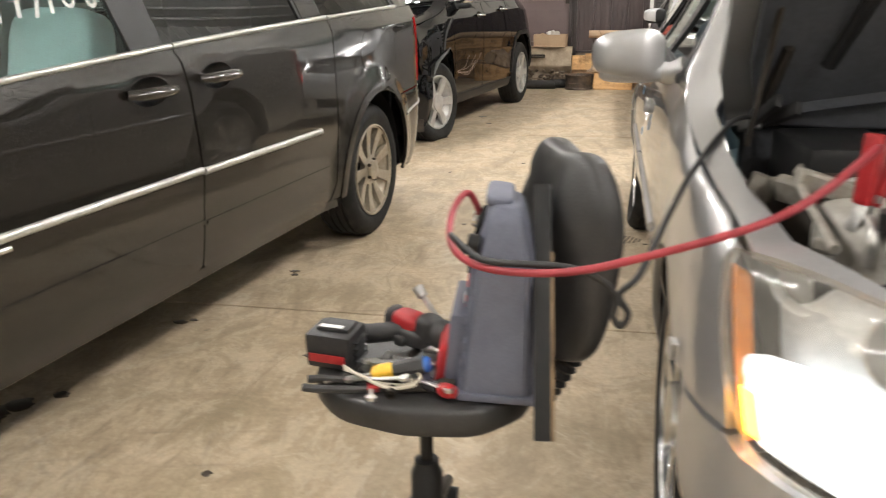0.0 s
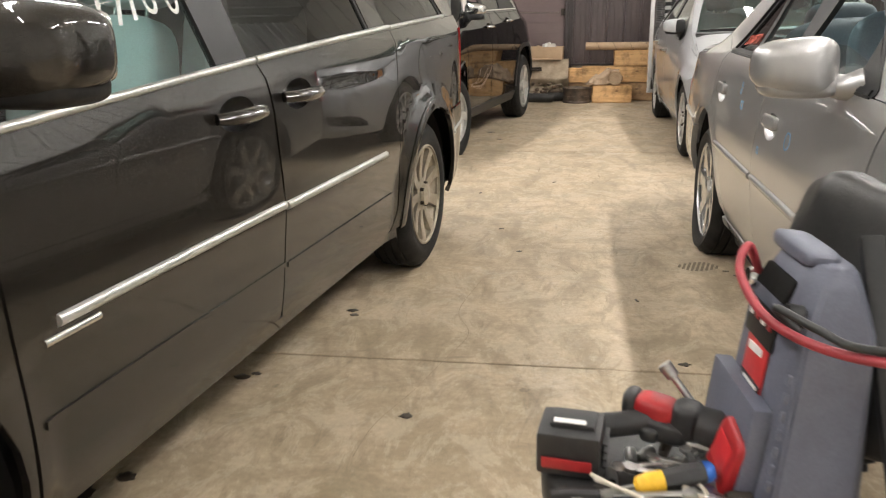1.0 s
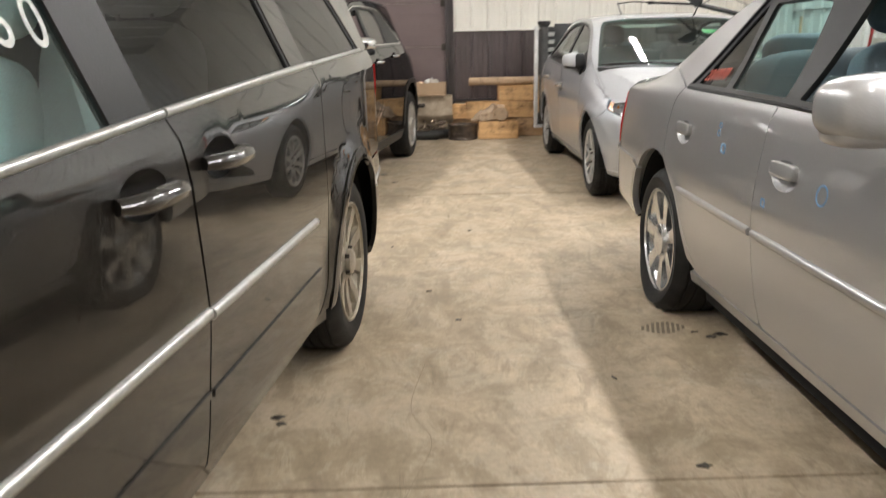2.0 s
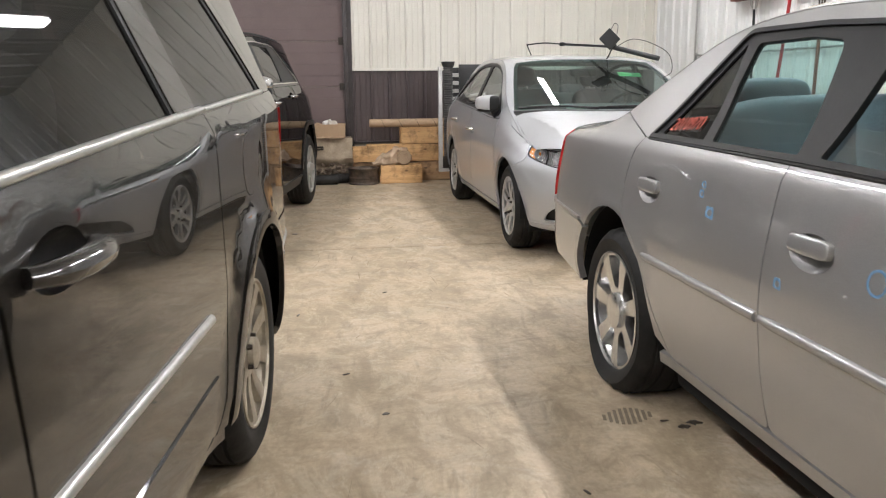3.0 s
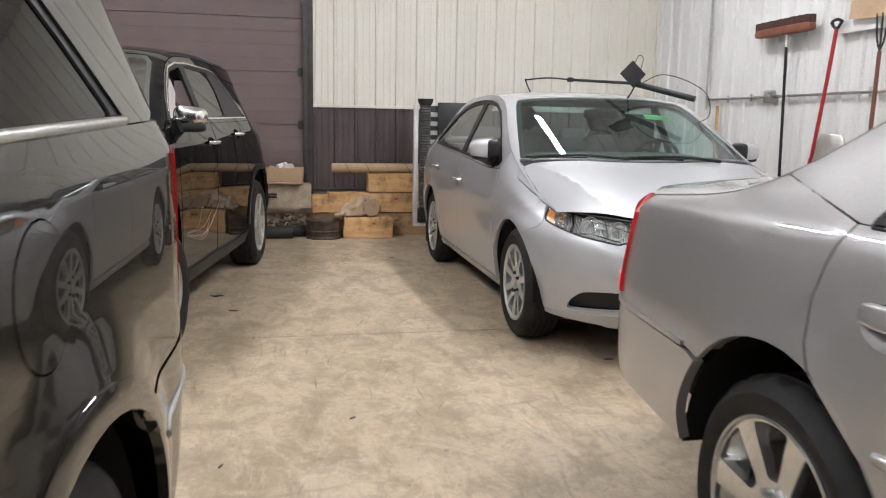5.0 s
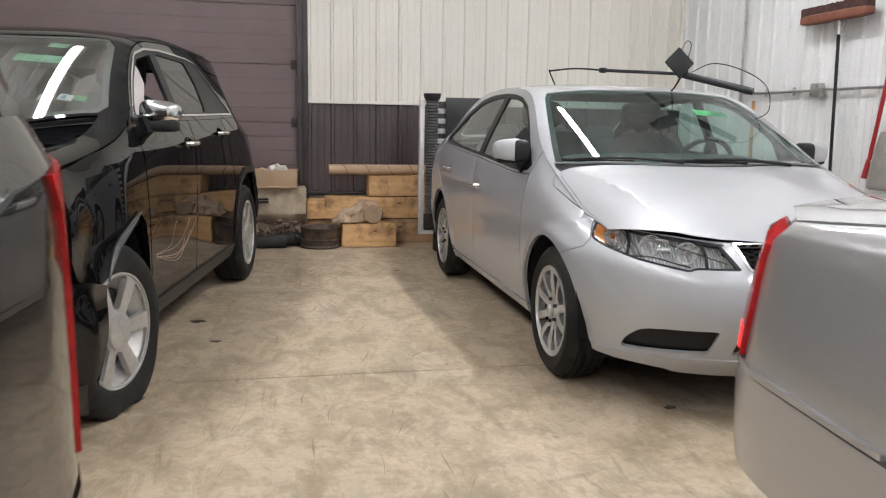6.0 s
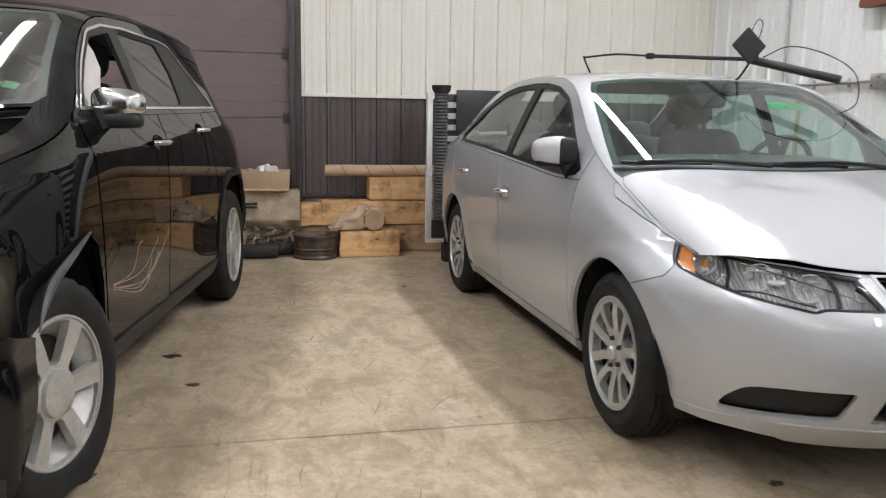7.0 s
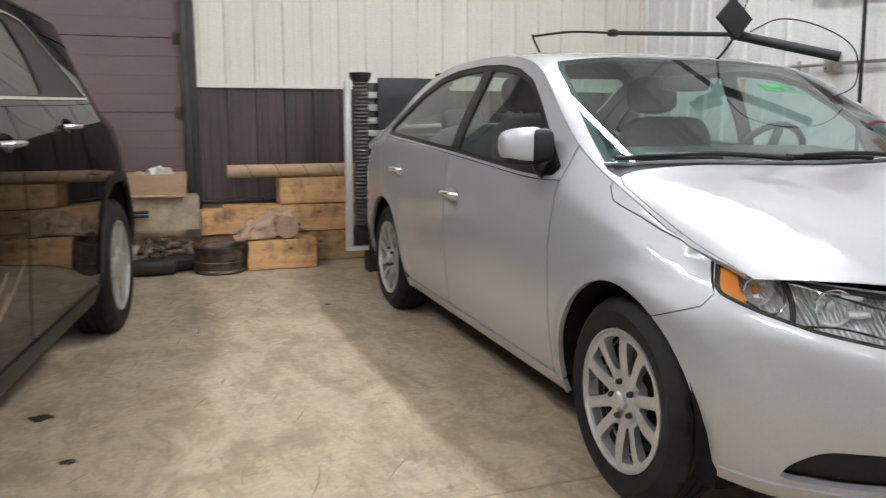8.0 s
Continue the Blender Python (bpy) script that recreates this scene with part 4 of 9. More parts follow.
# -- silver compact sedan --
def compact_sedan():
    kz = [(0, 0.60), (0.2, 0.675), (0.4, 0.735), (0.63, 0.80), (0.85, 0.872), (1.0, 0.928), (1.1, 0.962), (1.2, 0.995), (1.3, 1.04), (1.4, 1.095), (1.56, 1.19), (1.75, 1.30), (1.95, 1.385), (2.2, 1.42), (2.5, 1.43), (2.9, 1.418), (3.2, 1.37), (3.5, 1.27), (3.8, 1.13), (4.05, 1.03), (4.3, 0.985), (4.53, 0.95)]
    kw = [(0, 0.79), (0.2, 0.80), (0.4, 0.80), (0.63, 0.792), (0.85, 0.787), (1.0, 0.784), (1.1, 0.782), (1.2, 0.778), (1.3, 0.774), (1.4, 0.765), (1.56, 0.735), (1.75, 0.69), (1.95, 0.662), (2.2, 0.655), (2.5, 0.652), (2.9, 0.658), (3.2, 0.675), (3.5, 0.705), (3.8, 0.745), (4.05, 0.79), (4.3, 0.78), (4.53, 0.74)]
    rows = [(0.19, [(0, 0.80), (1.2, 0.815), (3.2, 0.815), (4.53, 0.80)]),
            (0.30, [(0, 0.83), (1.2, 0.855), (3.2, 0.855), (4.53, 0.83)]),
            (0.50, [(0, 0.85), (0.88, 0.885), (2, 0.875), (3.5, 0.885), (4.53, 0.85)]),
            ([(0, 0.60), (0.6, 0.64), (0.88, 0.68), (1.6, 0.72), (3.5, 0.78), (4.53, 0.75)], [(0, 0.85), (0.88, 0.8875), (2, 0.8875), (3.5, 0.8875), (4.53, 0.84)]),
            ([(0, 0.63), (0.6, 0.742), (1.0, 0.812), (1.4, 0.875), (2.5, 0.93), (3.7, 0.98), (4.53, 0.90)], [(0, 0.83), (0.63, 0.842), (0.88, 0.856), (1.4, 0.862), (2.5, 0.864), (3.5, 0.86), (4.53, 0.80)]),
            (kz, kw)]
    ctr = [(0.05, 0.69), (0.12, 0.745), (0.22, 0.795), (0.42, 0.862), (0.7, 0.93), (0.95, 0.982), (1.05, 1.005), (1.3, 1.13), (1.6, 1.28), (1.85, 1.39), (2.05, 1.437), (2.4, 1.466), (2.8, 1.468), (3.2, 1.425), (3.55, 1.32), (3.95, 1.14), (4.1, 1.09), (4.35, 1.06), (4.5, 1.02)]
    nose = [(0.19, 0.13), (0.30, 0.04), (0.45, 0.0), (0.58, 0.02), (0.68, 0.07), (0.78, 0.16), (0.9, 0.3)]
    tail = [(0.2, 4.42), (0.4, 4.52), (0.6, 4.53), (0.9, 4.50), (1.05, 4.44)]
    b = Body(rows, nose, tail, 0.80, 3.95, 4.53, ctr, keyed([(0.9, 3.5), (1.25, 2.6)]), 1.35, flares=((0.88, 0.316, 0.365, 0.012, 0.075), (3.53, 0.316, 0.372, 0.010, 0.075)))
    c = Car("sedan", place((2.936, 8.096), (-0.862, 0.88), -0.9), -0.9, b, KIA_PAINT, "clean silver compact sedan with steel wheel covers parked by the wall")
    AF, AR = (0.88, 0.316), (3.53, 0.316)
    Y = lambda pts: [(b.qy(y, z) if y < b.yf else y, z) for y, z in pts]
    Q = lambda x: b.qx(x)
    belt = lambda y: float(keyed([(1.2, 0.955), (1.5, 0.938), (2.0, 0.962), (2.5, 0.99), (3.0, 1.014), (3.4, 1.032), (3.9, 1.055)])(y))
    bl = lambda y0, y1, n=10: [(y, belt(y)) for y in np.linspace(y0, y1, n)]
    # side skin
    seam = [(1.09, 0.945), (1.045, 0.906), (1.0, 0.893), (0.90, 0.871), (0.80, 0.845), (0.70, 0.814), (0.655, 0.794)]
    fender = [(1.325, 0.268, 0.02), (1.325, 0.55), (1.325, 0.75), (1.335, 0.85), (1.352, belt(1.352))] + b.rim(1.335, 1.085, 6) + seam + [(0.650, 0.782), (0.620, 0.715), (0.64, 0.680)] + Y(arc(AF, 0.365, 122, -4, 16)) + [(1.247, 0.268)]
    c.side("front_fender", fillet(fender), step=0.025)
    c.side("hood_flank", b.rim(0.655, 1.08, 10) + [(y - 0.001, z + 0.001) for y, z in seam], gap=0.0005, step=0.02)
    fdoor = [(1.33, 0.268, 0.03), (2.43, 0.268, 0.03), (2.435, 0.6), (2.43, 0.8), (2.45, belt(2.45))] + bl(2.445, 1.362, 10)[1:] + [(1.342, 0.85), (1.332, 0.75), (1.33, 0.55)]
    hole_f, hole_r = oval((2.30, 0.81), 0.080, 0.032), oval((3.20, 0.865), 0.080, 0.032)
    c.side("front_door", fillet(fdoor), holes=[hole_f], gap=0.0024)
    rdoor = [(2.435, 0.268, 0.03), (3.11, 0.268, 0.03), (3.155, 0.32), (3.20, 0.48), (3.30, 0.62), (3.45, 0.72), (3.57, 0.80), (3.63, 0.90), (3.64, belt(3.64))] + bl(3.64, 2.455, 8)[1:] + [(2.435, 0.8), (2.44, 0.6)]
    c.side("rear_door", fillet(rdoor), holes=[hole_r], gap=0.0022)
    quarter = [(3.165, 0.268), (3.16, 0.33)] + arc(AR, 0.372, 178, -4, 16) + [(3.95, 0.24), (4.50, 0.30), (4.50, 0.90)] + b.rim(4.45, 3.88, 6) + [(3.72, belt(3.72)), (3.645, belt(3.64)), (3.635, 0.90), (3.575, 0.80), (3.455, 0.72), (3.305, 0.62), (3.205, 0.48)]
    c.side("rear_quarter", fillet(quarter))
    c.side("sill", [(1.25, 0.214), (3.155, 0.214), (3.16, 0.262), (1.245, 0.262)], off=0.003)
    # glasshouse
    dlo = [(1.375, 0.985, 0.02), (1.50, 1.07), (1.63, 1.155), (1.75, 1.232), (1.88, 1.308), (2.05, 1.362), (2.25, 1.388), (2.5, 1.397), (2.8, 1.39), (3.05, 1.36), (3.3, 1.285), (3.52, 1.18), (3.70, 1.09, 0.05), (3.66, belt(3.64) + 0.012, 0.03)] + [(y, belt(y) + 0.012) for y in (3.3, 3.0, 2.6, 2.2, 1.9, 1.65, 1.5)] + [(1.41, 0.957)]
    dlo = fillet(dlo)
    cant = bl(1.355, 3.72, 18) + [(3.88, float(b.zk(3.88)) - 0.002)] + b.rim(3.86, 1.34, 34)
    c.side("side_frame", cant, holes=[dlo], flange=0.012)
    gf = fillet([(1.64, belt(1.64) + 0.03, 0.01), (1.64, 1.13, 0.02), (1.76, 1.212), (1.90, 1.290), (2.06, 1.338), (2.25, 1.363), (2.36, 1.368, 0.02), (2.385, belt(2.385) + 0.03, 0.01)])
    gr = fillet([(2.475, belt(2.475) + 0.03, 0.01), (2.465, 1.372, 0.02), (2.75, 1.367), (3.0, 1.340), (3.25, 1.270), (3.46, 1.175), (3.62, 1.095, 0.03), (3.59, belt(3.6) + 0.032, 0.02)])
    c.side("window_frame", dlo, BLACK_TRIM, holes=[gf, gr], off=-0.006, gap=0, label="black window frame")
    for g in (gf, gr):
        c.side("side_glass", g, GLASS, off=-0.012, gap=-0.004, flange=0)
    # top skin
    lip = [(x, float(b.side(np.array([[Q(x), z]]))[0, 1]) - 0.004) for x, z in ((0.0, 0.750), (0.2, 0.750), (0.40, 0.748), (0.50, 0.756), (0.58, 0.764), (0.66, 0.773), (0.72, 0.781), (0.752, 0.785), (0.772, 0.788))]
    side_edge = b.edge(0.68, 1.04, 5, 0.985)
    hoodh = lip + side_edge + [(0.755, 1.085), (0.70, 1.095), (0.45, 1.058), (0.2, 1.018), (0, 1.01)]
    hood = mirrored(hoodh)
    wsh = [(0, 1.06), (0.25, 1.07), (0.5, 1.115), (0.68, 1.155), (0.748, 1.20), (0.712, 1.38), (0.665, 1.60), (0.612, 1.82), (0.575, 1.90), (0.3, 1.935), (0, 1.945)]
    ws_ = mirrored(wsh)
    blh = [(0, 3.26), (0.35, 3.245), (0.52, 3.24), (0.585, 3.30), (0.64, 3.6), (0.66, 3.88), (0.60, 3.97), (0.3, 4.02), (0, 4.03)]
    bl_ = mirrored(blh)
    deckh = [(0, 4.07), (0.62, 4.02), (0.72, 4.1), (0.71, 4.3), (0.6, 4.44), (0, 4.47)]
    cowlh = [(0, 1.013), (0.2, 1.021), (0.45, 1.061), (0.70, 1.098), (0.758, 1.09), (0.765, 1.15), (0.757, 1.20), (0.75, 1.195), (0.68, 1.151), (0.5, 1.111), (0.25, 1.066), (0, 1.056)]
    cowl = mirrored(cowlh)
    outer = [(x, y + 0.012) for x, y in lip] + b.edge(0.67, 4.35, 46) + [(0.55, 4.46), (0, 4.48)]
    top = mirrored(outer)
    c.top("upper_shell", top, holes=[inset(densify(hood, 0.08), -0.0005), inset(densify(ws_, 0.08), -0.001), inset(densify(cowl, 0.05), 0.001), bl_, inset(densify(mirrored(deckh), 0.08), -0.002)], gap=0)
    # the hood carries a sharp ridge on each side, from the windshield's corner to the lamp
    ridge = keyed([(0.20, 0.562), (0.42, 0.568), (0.62, 0.585), (0.86, 0.630), (1.0, 0.672), (1.12, 0.715)])

    lip_y = keyed([(x, y) for x, y in lip])
    lip_z = keyed([(0.0, 0.757), (0.2, 0.757), (0.40, 0.756), (0.50, 0.765), (0.58, 0.776), (0.66, 0.787), (0.72, 0.792), (0.752, 0.796), (0.78, 0.80)])

    def ridged(q):
        p = b.top(q)
        # the nose rolls down to the lamps and the grille
        a = np.clip(np.abs(q[:, 0]), 0, 0.772)
        drop = np.clip(b.top(np.stack([a, lip_y(a)], 1))[:, 2] - lip_z(a), 0, 0.08)
        k = np.clip(1 - (q[:, 1] - lip_y(a)) / 0.15, 0, 1)
        p[:, 2] -= drop * k * k 
        d = np.abs(q[:, 0]) - ridge(q[:, 1])
        k = np.where(d < 0, np.exp(d / 0.16), np.exp(-d / 0.05))
        fade = np.clip((q[:, 1] - 0.12) / 0.35, 0, 1) * np.clip((1.13 - q[:, 1]) / 0.30, 0, 1) * np.clip((b.wk(q[:, 1]) - np.abs(q[:, 0])) / 0.10, 0, 1)
        p[:, 2] += 0.016 * k * fade
        return p
    link_mesh("hood", panel_mesh("hood", panel_data(hood, ridged, 0.022, (), 0.0012, 0, 0.0025), lambda p: np.stack([0 * p[:, 0], 0 * p[:, 0], np.ones(len(p))], 1)), KIA_PAINT, c.root)
    c.top("cowl", cowl, BLACK_TRIM, off=-0.01, gap=0, step=0.04)
    c.top("windshield", ws_, WS_GLASS, off=-0.004, gap=0.001, flange=0, fair=True)
    ring_in = inset(densify(ws_, 0.06), 0.028)
    c.top("windshield_seal", ws_, BLACK_TRIM, holes=[ring_in], off=-0.007, gap=0, flange=0, fair=True)
    c.top("rear_glass", bl_, GLASS, off=-0.004, flange=0)
    c.top("trunk_lid", mirrored(deckh))
    # front fascia
    Q = lambda x: b.qx(x)
    lamp = fillet([(0.207, 0.737, 0.008), (0.27, 0.746), (0.343, 0.755), (0.44, 0.763), (0.53, 0.772), (0.585, 0.780), (0.645, 0.788, 0.012), (0.619, 0.717, 0.02), (0.556, 0.692, 0.03), (0.447, 0.659), (0.35, 0.640), (0.295, 0.628, 0.02), (0.278, 0.640, 0.01), (0.168, 0.642, 0.01)])
    fog = fillet([(0.243, 0.303, 0.012), (0.220, 0.402, 0.012), (0.36, 0.394), (0.435, 0.383, 0.03), (0.480, 0.330, 0.02), (0.497, 0.282, 0.02), (0.44, 0.284)])
    grille = mirrored([(0, 0.738), (Q(0.2), 0.738), (Q(0.376), 0.735), (Q(0.338), 0.652), (Q(0.30), 0.624), (Q(0.24), 0.611), (0, 0.606)])
    intake = mirrored([(0, 0.412), (Q(0.30), 0.410), (0.168, 0.404), (0.186, 0.303), (0, 0.295)])
    neg = lambda o: [(-a, d) for a, d in o][::-1]
    up = [(0.60, 0.645), (0.613, 0.70), (0.638, 0.775)]
    half = [(0, 0.746), (Q(0.2), 0.746), (Q(0.39), 0.744), (0.27, 0.751), (0.343, 0.760), (0.44, 0.768), (0.53, 0.777), (0.585, 0.785), (0.649, 0.7935), (0.6205, 0.7145), (0.6395, 0.6795)] + Y(arc(AF, 0.365, 122, 184, 10)) + [(b.qy(0.50, 0.225), 0.225), (0.35, 0.205), (Q(0.6), 0.195), (0, 0.19)]
    bump_ = mirrored(half)
    data = panel_data(bump_, b.side, 0.045, [lamp, neg(lamp), fog, neg(fog), grille, intake], 0.001, 0, 0.02)
    front = lambda p: np.stack([p[:, 0] * 2, p[:, 1] - 2.2, 0 * p[:, 2]], 1)
    link_mesh("front_bumper", panel_mesh("front_bumper", data, front), KIA_PAINT, c.root)
    # the painted lip under the fog pockets stands proud of the bumper
    low = [(-0.60, 0.266), (-0.50, 0.264), (-0.24, 0.280), (0, 0.282), (0.24, 0.280), (0.50, 0.264), (0.60, 0.266), (0.60, 0.236), (0.50, 0.224), (0.30, 0.212), (0, 0.205), (-0.30, 0.212), (-0.50, 0.224), (-0.60, 0.236)]
    link_mesh("bumper_lip", panel_mesh("bumper_lip", panel_data(low, b.side, 0.03, (), 0, 0.007, 0.009), front), KIA_PAINT, c.root)
    for o, s in ((lamp, 1), (lamp, -1)):
        hl = empty("headlamp", pose(0, 0, 0))
        hl.parent = c.root
        dat = panel_data(o, b.side, 0.03, (), 0.002, -0.001, 0.0)
        link_mesh("lens", panel_mesh("lens", dat, front, s < 0), LENS, hl)
        dat = panel_data(o, b.side, 0.03, (), -0.001, -0.042, 0.0)
        link_mesh("lamp_bowl", panel_mesh("lamp_bowl", dat, front, s < 0), CHAMBER, hl)
        dat = panel_data(inset(densify(o, 0.03), -0.001), b.side, 0.03, [inset(densify(o, 0.03), 0.009)], 0, -0.003, 0.014)
        link_mesh("bezel", panel_mesh("bezel", dat, front, s < 0), BLACK_TRIM, hl)
        # inner reflectors
        for qq, zz, r, mt in ((0.545, 0.733, 0.036, FACETS), (0.425, 0.712, 0.044, FACETS), (0.318, 0.695, 0.044, FACETS)):
            p = b.side(np.array([[qq, zz]]))[0]
            n_ = Vector((0.35 * s, -1, 0)).normalized()
            m = Matrix.Translation((p[0] * s - n_.x * 0.03, p[1] - n_.y * 0.03, p[2])) @ n_.to_track_quat("Z", "Y").to_matrix().to_4x4()
            part("reflector", lathe([(0.004, -0.02), (r * 0.5, -0.016), (r * 0.85, 0.0), (r, 0.024), (r * 1.05, 0.024)], m, 24), mt, hl)
            part("bulb", superblob((0.02, 0.02, 0.03), tuple(m @ Vector((0, 0, 0.0))), (0, 0, 0), 1, 1, 10, 6), LAMP_SILVER if qq < 0.5 else AMBER, hl)
        for qq, lo_, hi_ in ((0.487, 0.676, 0.764), (0.262, 0.648, 0.742)):
            rib = [b.side(np.array([[qq + d, z]]))[0] * (s, 1, 1) + (0, 0.012, 0) for d, z in ((-0.012, lo_), (0.0, (lo_ + hi_) / 2), (0.010, hi_))]
            part("lamp_divider", tube(rib, 0.007, 6, 4), BLACK_TRIM, hl)
        for way in (((0.575, 0.770), (0.46, 0.752), (0.36, 0.722), (0.27, 0.690), (0.20, 0.664)), ((0.555, 0.708), (0.525, 0.690), (0.500, 0.690), (0.497, 0.722), (0.515, 0.752), (0.575, 0.766)), ((0.46, 0.668), (0.40, 0.672), (0.33, 0.655), (0.29, 0.645))):
            pts = [b.side(np.array([[qq, z]]))[0] * (s, 1, 1) + (0, 0.013, 0) for qq, z in way]
            part("lamp_trim", tube(pts, 0.0035, 6, 4), CHROME, hl, "chrome lamp trim")
        # small tilted pieces added inside the lamp only to give glints
        for qq, z, w in ((0.375, 0.735, 0.05), (0.375, 0.700, 0.055), (0.30, 0.715, 0.03), (0.535, 0.748, 0.022), (0.53, 0.715, 0.02)):
            p = b.side(np.array([[qq, z]]))[0] * (s, 1, 1) + (0, 0.03, 0)
            part("sparkle_facet", superblob((w, 0.02, 0.018), tuple(p), (20, 0, s * 25), 0.6, 0.6, 14, 8), FACETS, hl)
        am = fillet([(0.600, 0.778), (0.640, 0.784), (0.616, 0.719, 0.02), (0.560, 0.696, 0.01), (0.563, 0.712), (0.585, 0.745)])
        dat = panel_data(am, b.side, 0.02, (), 0, -0.006, 0.01)
        link_mesh("amber_marker", panel_mesh("amber_marker", dat, front, s < 0), AMBER, hl)
    # grille and lower pockets
    for nm, o in (("grille", grille), ("lower_grille", intake)):
        dat = panel_data(o, b.side, 0.04, (), 0, -0.035, 0)
        g = link_mesh(nm, panel_mesh(nm, dat, front), LINER, c.root)
        bm = bmesh.new()
        zs = [q[1] for q in o]
        lo_, hi_ = min(zs), max(zs)
        oo = np.array([q[:2] for q in o])
        # woven mesh of slanted wires
        for k in range(-28, 29):
            for sl in (1, -1):
                pts = []
                for t in np.linspace(0, 1, 7):
                    q = np.array([[k * 0.03 + sl * (t - 0.5) * (hi_ - lo_) * 1.6, lo_ + t * (hi_ - lo_)]])
                    if inside(q, oo)[0]:
                        pp = b.side(np.array([[abs(q[0, 0]), q[0, 1]]]))[0]
                        pts.append((pp[0] * (1 if q[0, 0] > 0 else -1), pp[1] + 0.018, pp[2]))
                if len(pts) > 1:
                    add_tube(bm, pts, 0.0035, 4, 1, False)
        part("grille_mesh", bm, BLACK_TRIM, g, "", False)
    dat = panel_data(inset(densify(grille, 0.03), -0.007), b.side, 0.03, [inset(densify(grille, 0.03), 0.0)], 0, 0.006, 0.02)
    link_mesh("grille_surround", panel_mesh("grille_surround", dat, front), CHROME, c.root, "bright grille surround")
    for s in (1, -1):
        dat = panel_data(fog, b.side, 0.03, (), 0, -0.03, 0)
        link_mesh("fog_pocket", panel_mesh("fog_pocket", dat, front, s < 0), BLACK_TRIM, c.root, "black fog lamp blank")
    # badge bar plain
    # mirrors, handles, wipers
    for s in (1, -1):
        m = mirror(c, (s * 0.918, 1.485, 1.06), s, (0.17, 0.10, 0.125), KIA_PAINT, (s * 0.83, 1.46, 0.975))
        part("mirror_inner", superblob((0.092, 0.098, 0.121), (-s * 0.062, -0.008, -0.002), (0, 0, 0), 0.5, 0.45), BLACK_TRIM, m)
        dat = panel_data(fillet([(1.40, 0.99), (1.43, 0.962), (1.5, belt(1.5) + 0.014), (1.645, belt(1.64) + 0.015), (1.645, 1.14), (1.52, 1.068)]), b.side, 0.04, (), 0, 0.001, 0.01)
        link_mesh("mirror_sail", panel_mesh("mirror_sail", dat, front, s < 0), BLACK_TRIM, c.root)
    bowl(c, 2.30, 0.81, 0.080, 0.032, (1, -1), KIA_PAINT)
    bowl(c, 3.20, 0.865, 0.080, 0.032, (1, -1), KIA_PAINT)
    door_handle(c, 2.31, 0.815, (1, -1), CHROME, 0.19, 0.017)
    door_handle(c, 3.21, 0.87, (1, -1), CHROME, 0.19, 0.017)
    for x0, x1 in ((-0.12, -0.66), (0.48, -0.05)):
        p0 = b.top(np.array([[x0, 1.06]]))[0]
        p1 = b.top(np.array([[x1, 1.17 if abs(x1) > 0.5 else 1.085]]))[0]
        w = empty("wiper", pose(0, 0, 0))
        w.parent = c.root
        up_ = np.array((0, -0.012, 0.010))
        part("wiper_arm", tube([p0 + up_ * 0.8, (p0 + p1) / 2 + up_ * 2.2, p1 + up_], lambda t: 0.010 - 0.004 * t, 8), BLACK_TRIM, w)
        part("wiper_blade", tube([p0 * 0.55 + p1 * 0.45 + up_ * 0.6, p1 * 1.12 - p0 * 0.12 + up_ * 0.35], 0.008, 6), BLACK_TRIM, w)
    # wheels
    win = spoke_windows(5, 0.092, 0.194, 8.0, 15.0, 18, 0.022) + spoke_windows(5, 0.085, 0.190, 4.0, 10.0, 54, 0.014)
    for s in (1, -1):
        for y in (0.88, 3.53):
            wheel(c.root, (s * 0.865, y, 0.316), s, 0.316, 0.216, 0.205, COVER, win, dish=0.016, cap=0.03, inner_mat=DARK_STEEL, bolts=5, rimlabel="silver plastic wheel cover", crown=0.018, bed=0.90)
    wheel_well(c.root, 0.88, 0.316, 0.375, 0.86, 0.55)
    wheel_well(c.root, 3.53, 0.316, 0.38, 0.86, 0.55)
    underbody(c, 0.80, 0.5, 4.3, 0.18, 0.32)
    part("engine_bay", rbox((1.0, 0.8, 0.45), (0, 0.80, 0.48), (0, 0, 0), 0.03), LINER, c.root)
    # cabin
    dash(c, 1.42, 0.89, 0.66)
    steering_wheel(c.root, (0.36, 1.74, 0.96), -65)
    for x in (-0.36, 0.36):
        seat(c.root, (x, 2.15, 0.52), GREY_CLOTH)
    part("rear_bench", superblob((1.3, 0.55, 0.2), (0, 3.05, 0.52), (5, 0, 0), 0.4, 0.3), GREY_CLOTH, c.root)
    part("rear_backrest", superblob((1.3, 0.17, 0.6), (0, 3.38, 0.82), (-20, 0, 0), 0.4, 0.3), GREY_CLOTH, c.root)
    for x in (-0.4, 0.0, 0.4):
        part("rear_headrest", superblob((0.26, 0.10, 0.14), (x, 3.50, 1.13), (-20, 0, 0), 0.6, 0.5), GREY_CLOTH, c.root)
    part("rear_shelf", rbox((1.25, 0.5, 0.03), (0, 3.72, 1.03), (0, 0, 0), 0.01), DASH, c.root)
    part("inner_mirror", superblob((0.24, 0.05, 0.07), (0.0, 1.84, 1.30), (0, 0, 0), 0.5, 0.5), BLACK_TRIM, c.root)
    part("headliner", superblob((1.1, 1.3, 0.05), (0, 2.6, 1.40), (0, 0, 0), 0.3, 0.3), TAN_CLOTH, c.root)
    return c


sedan = compact_sedan()


FRONT = lambda p: np.stack([p[:, 0] * 2, p[:, 1] - 2.4, 0 * p[:, 2]], 1)


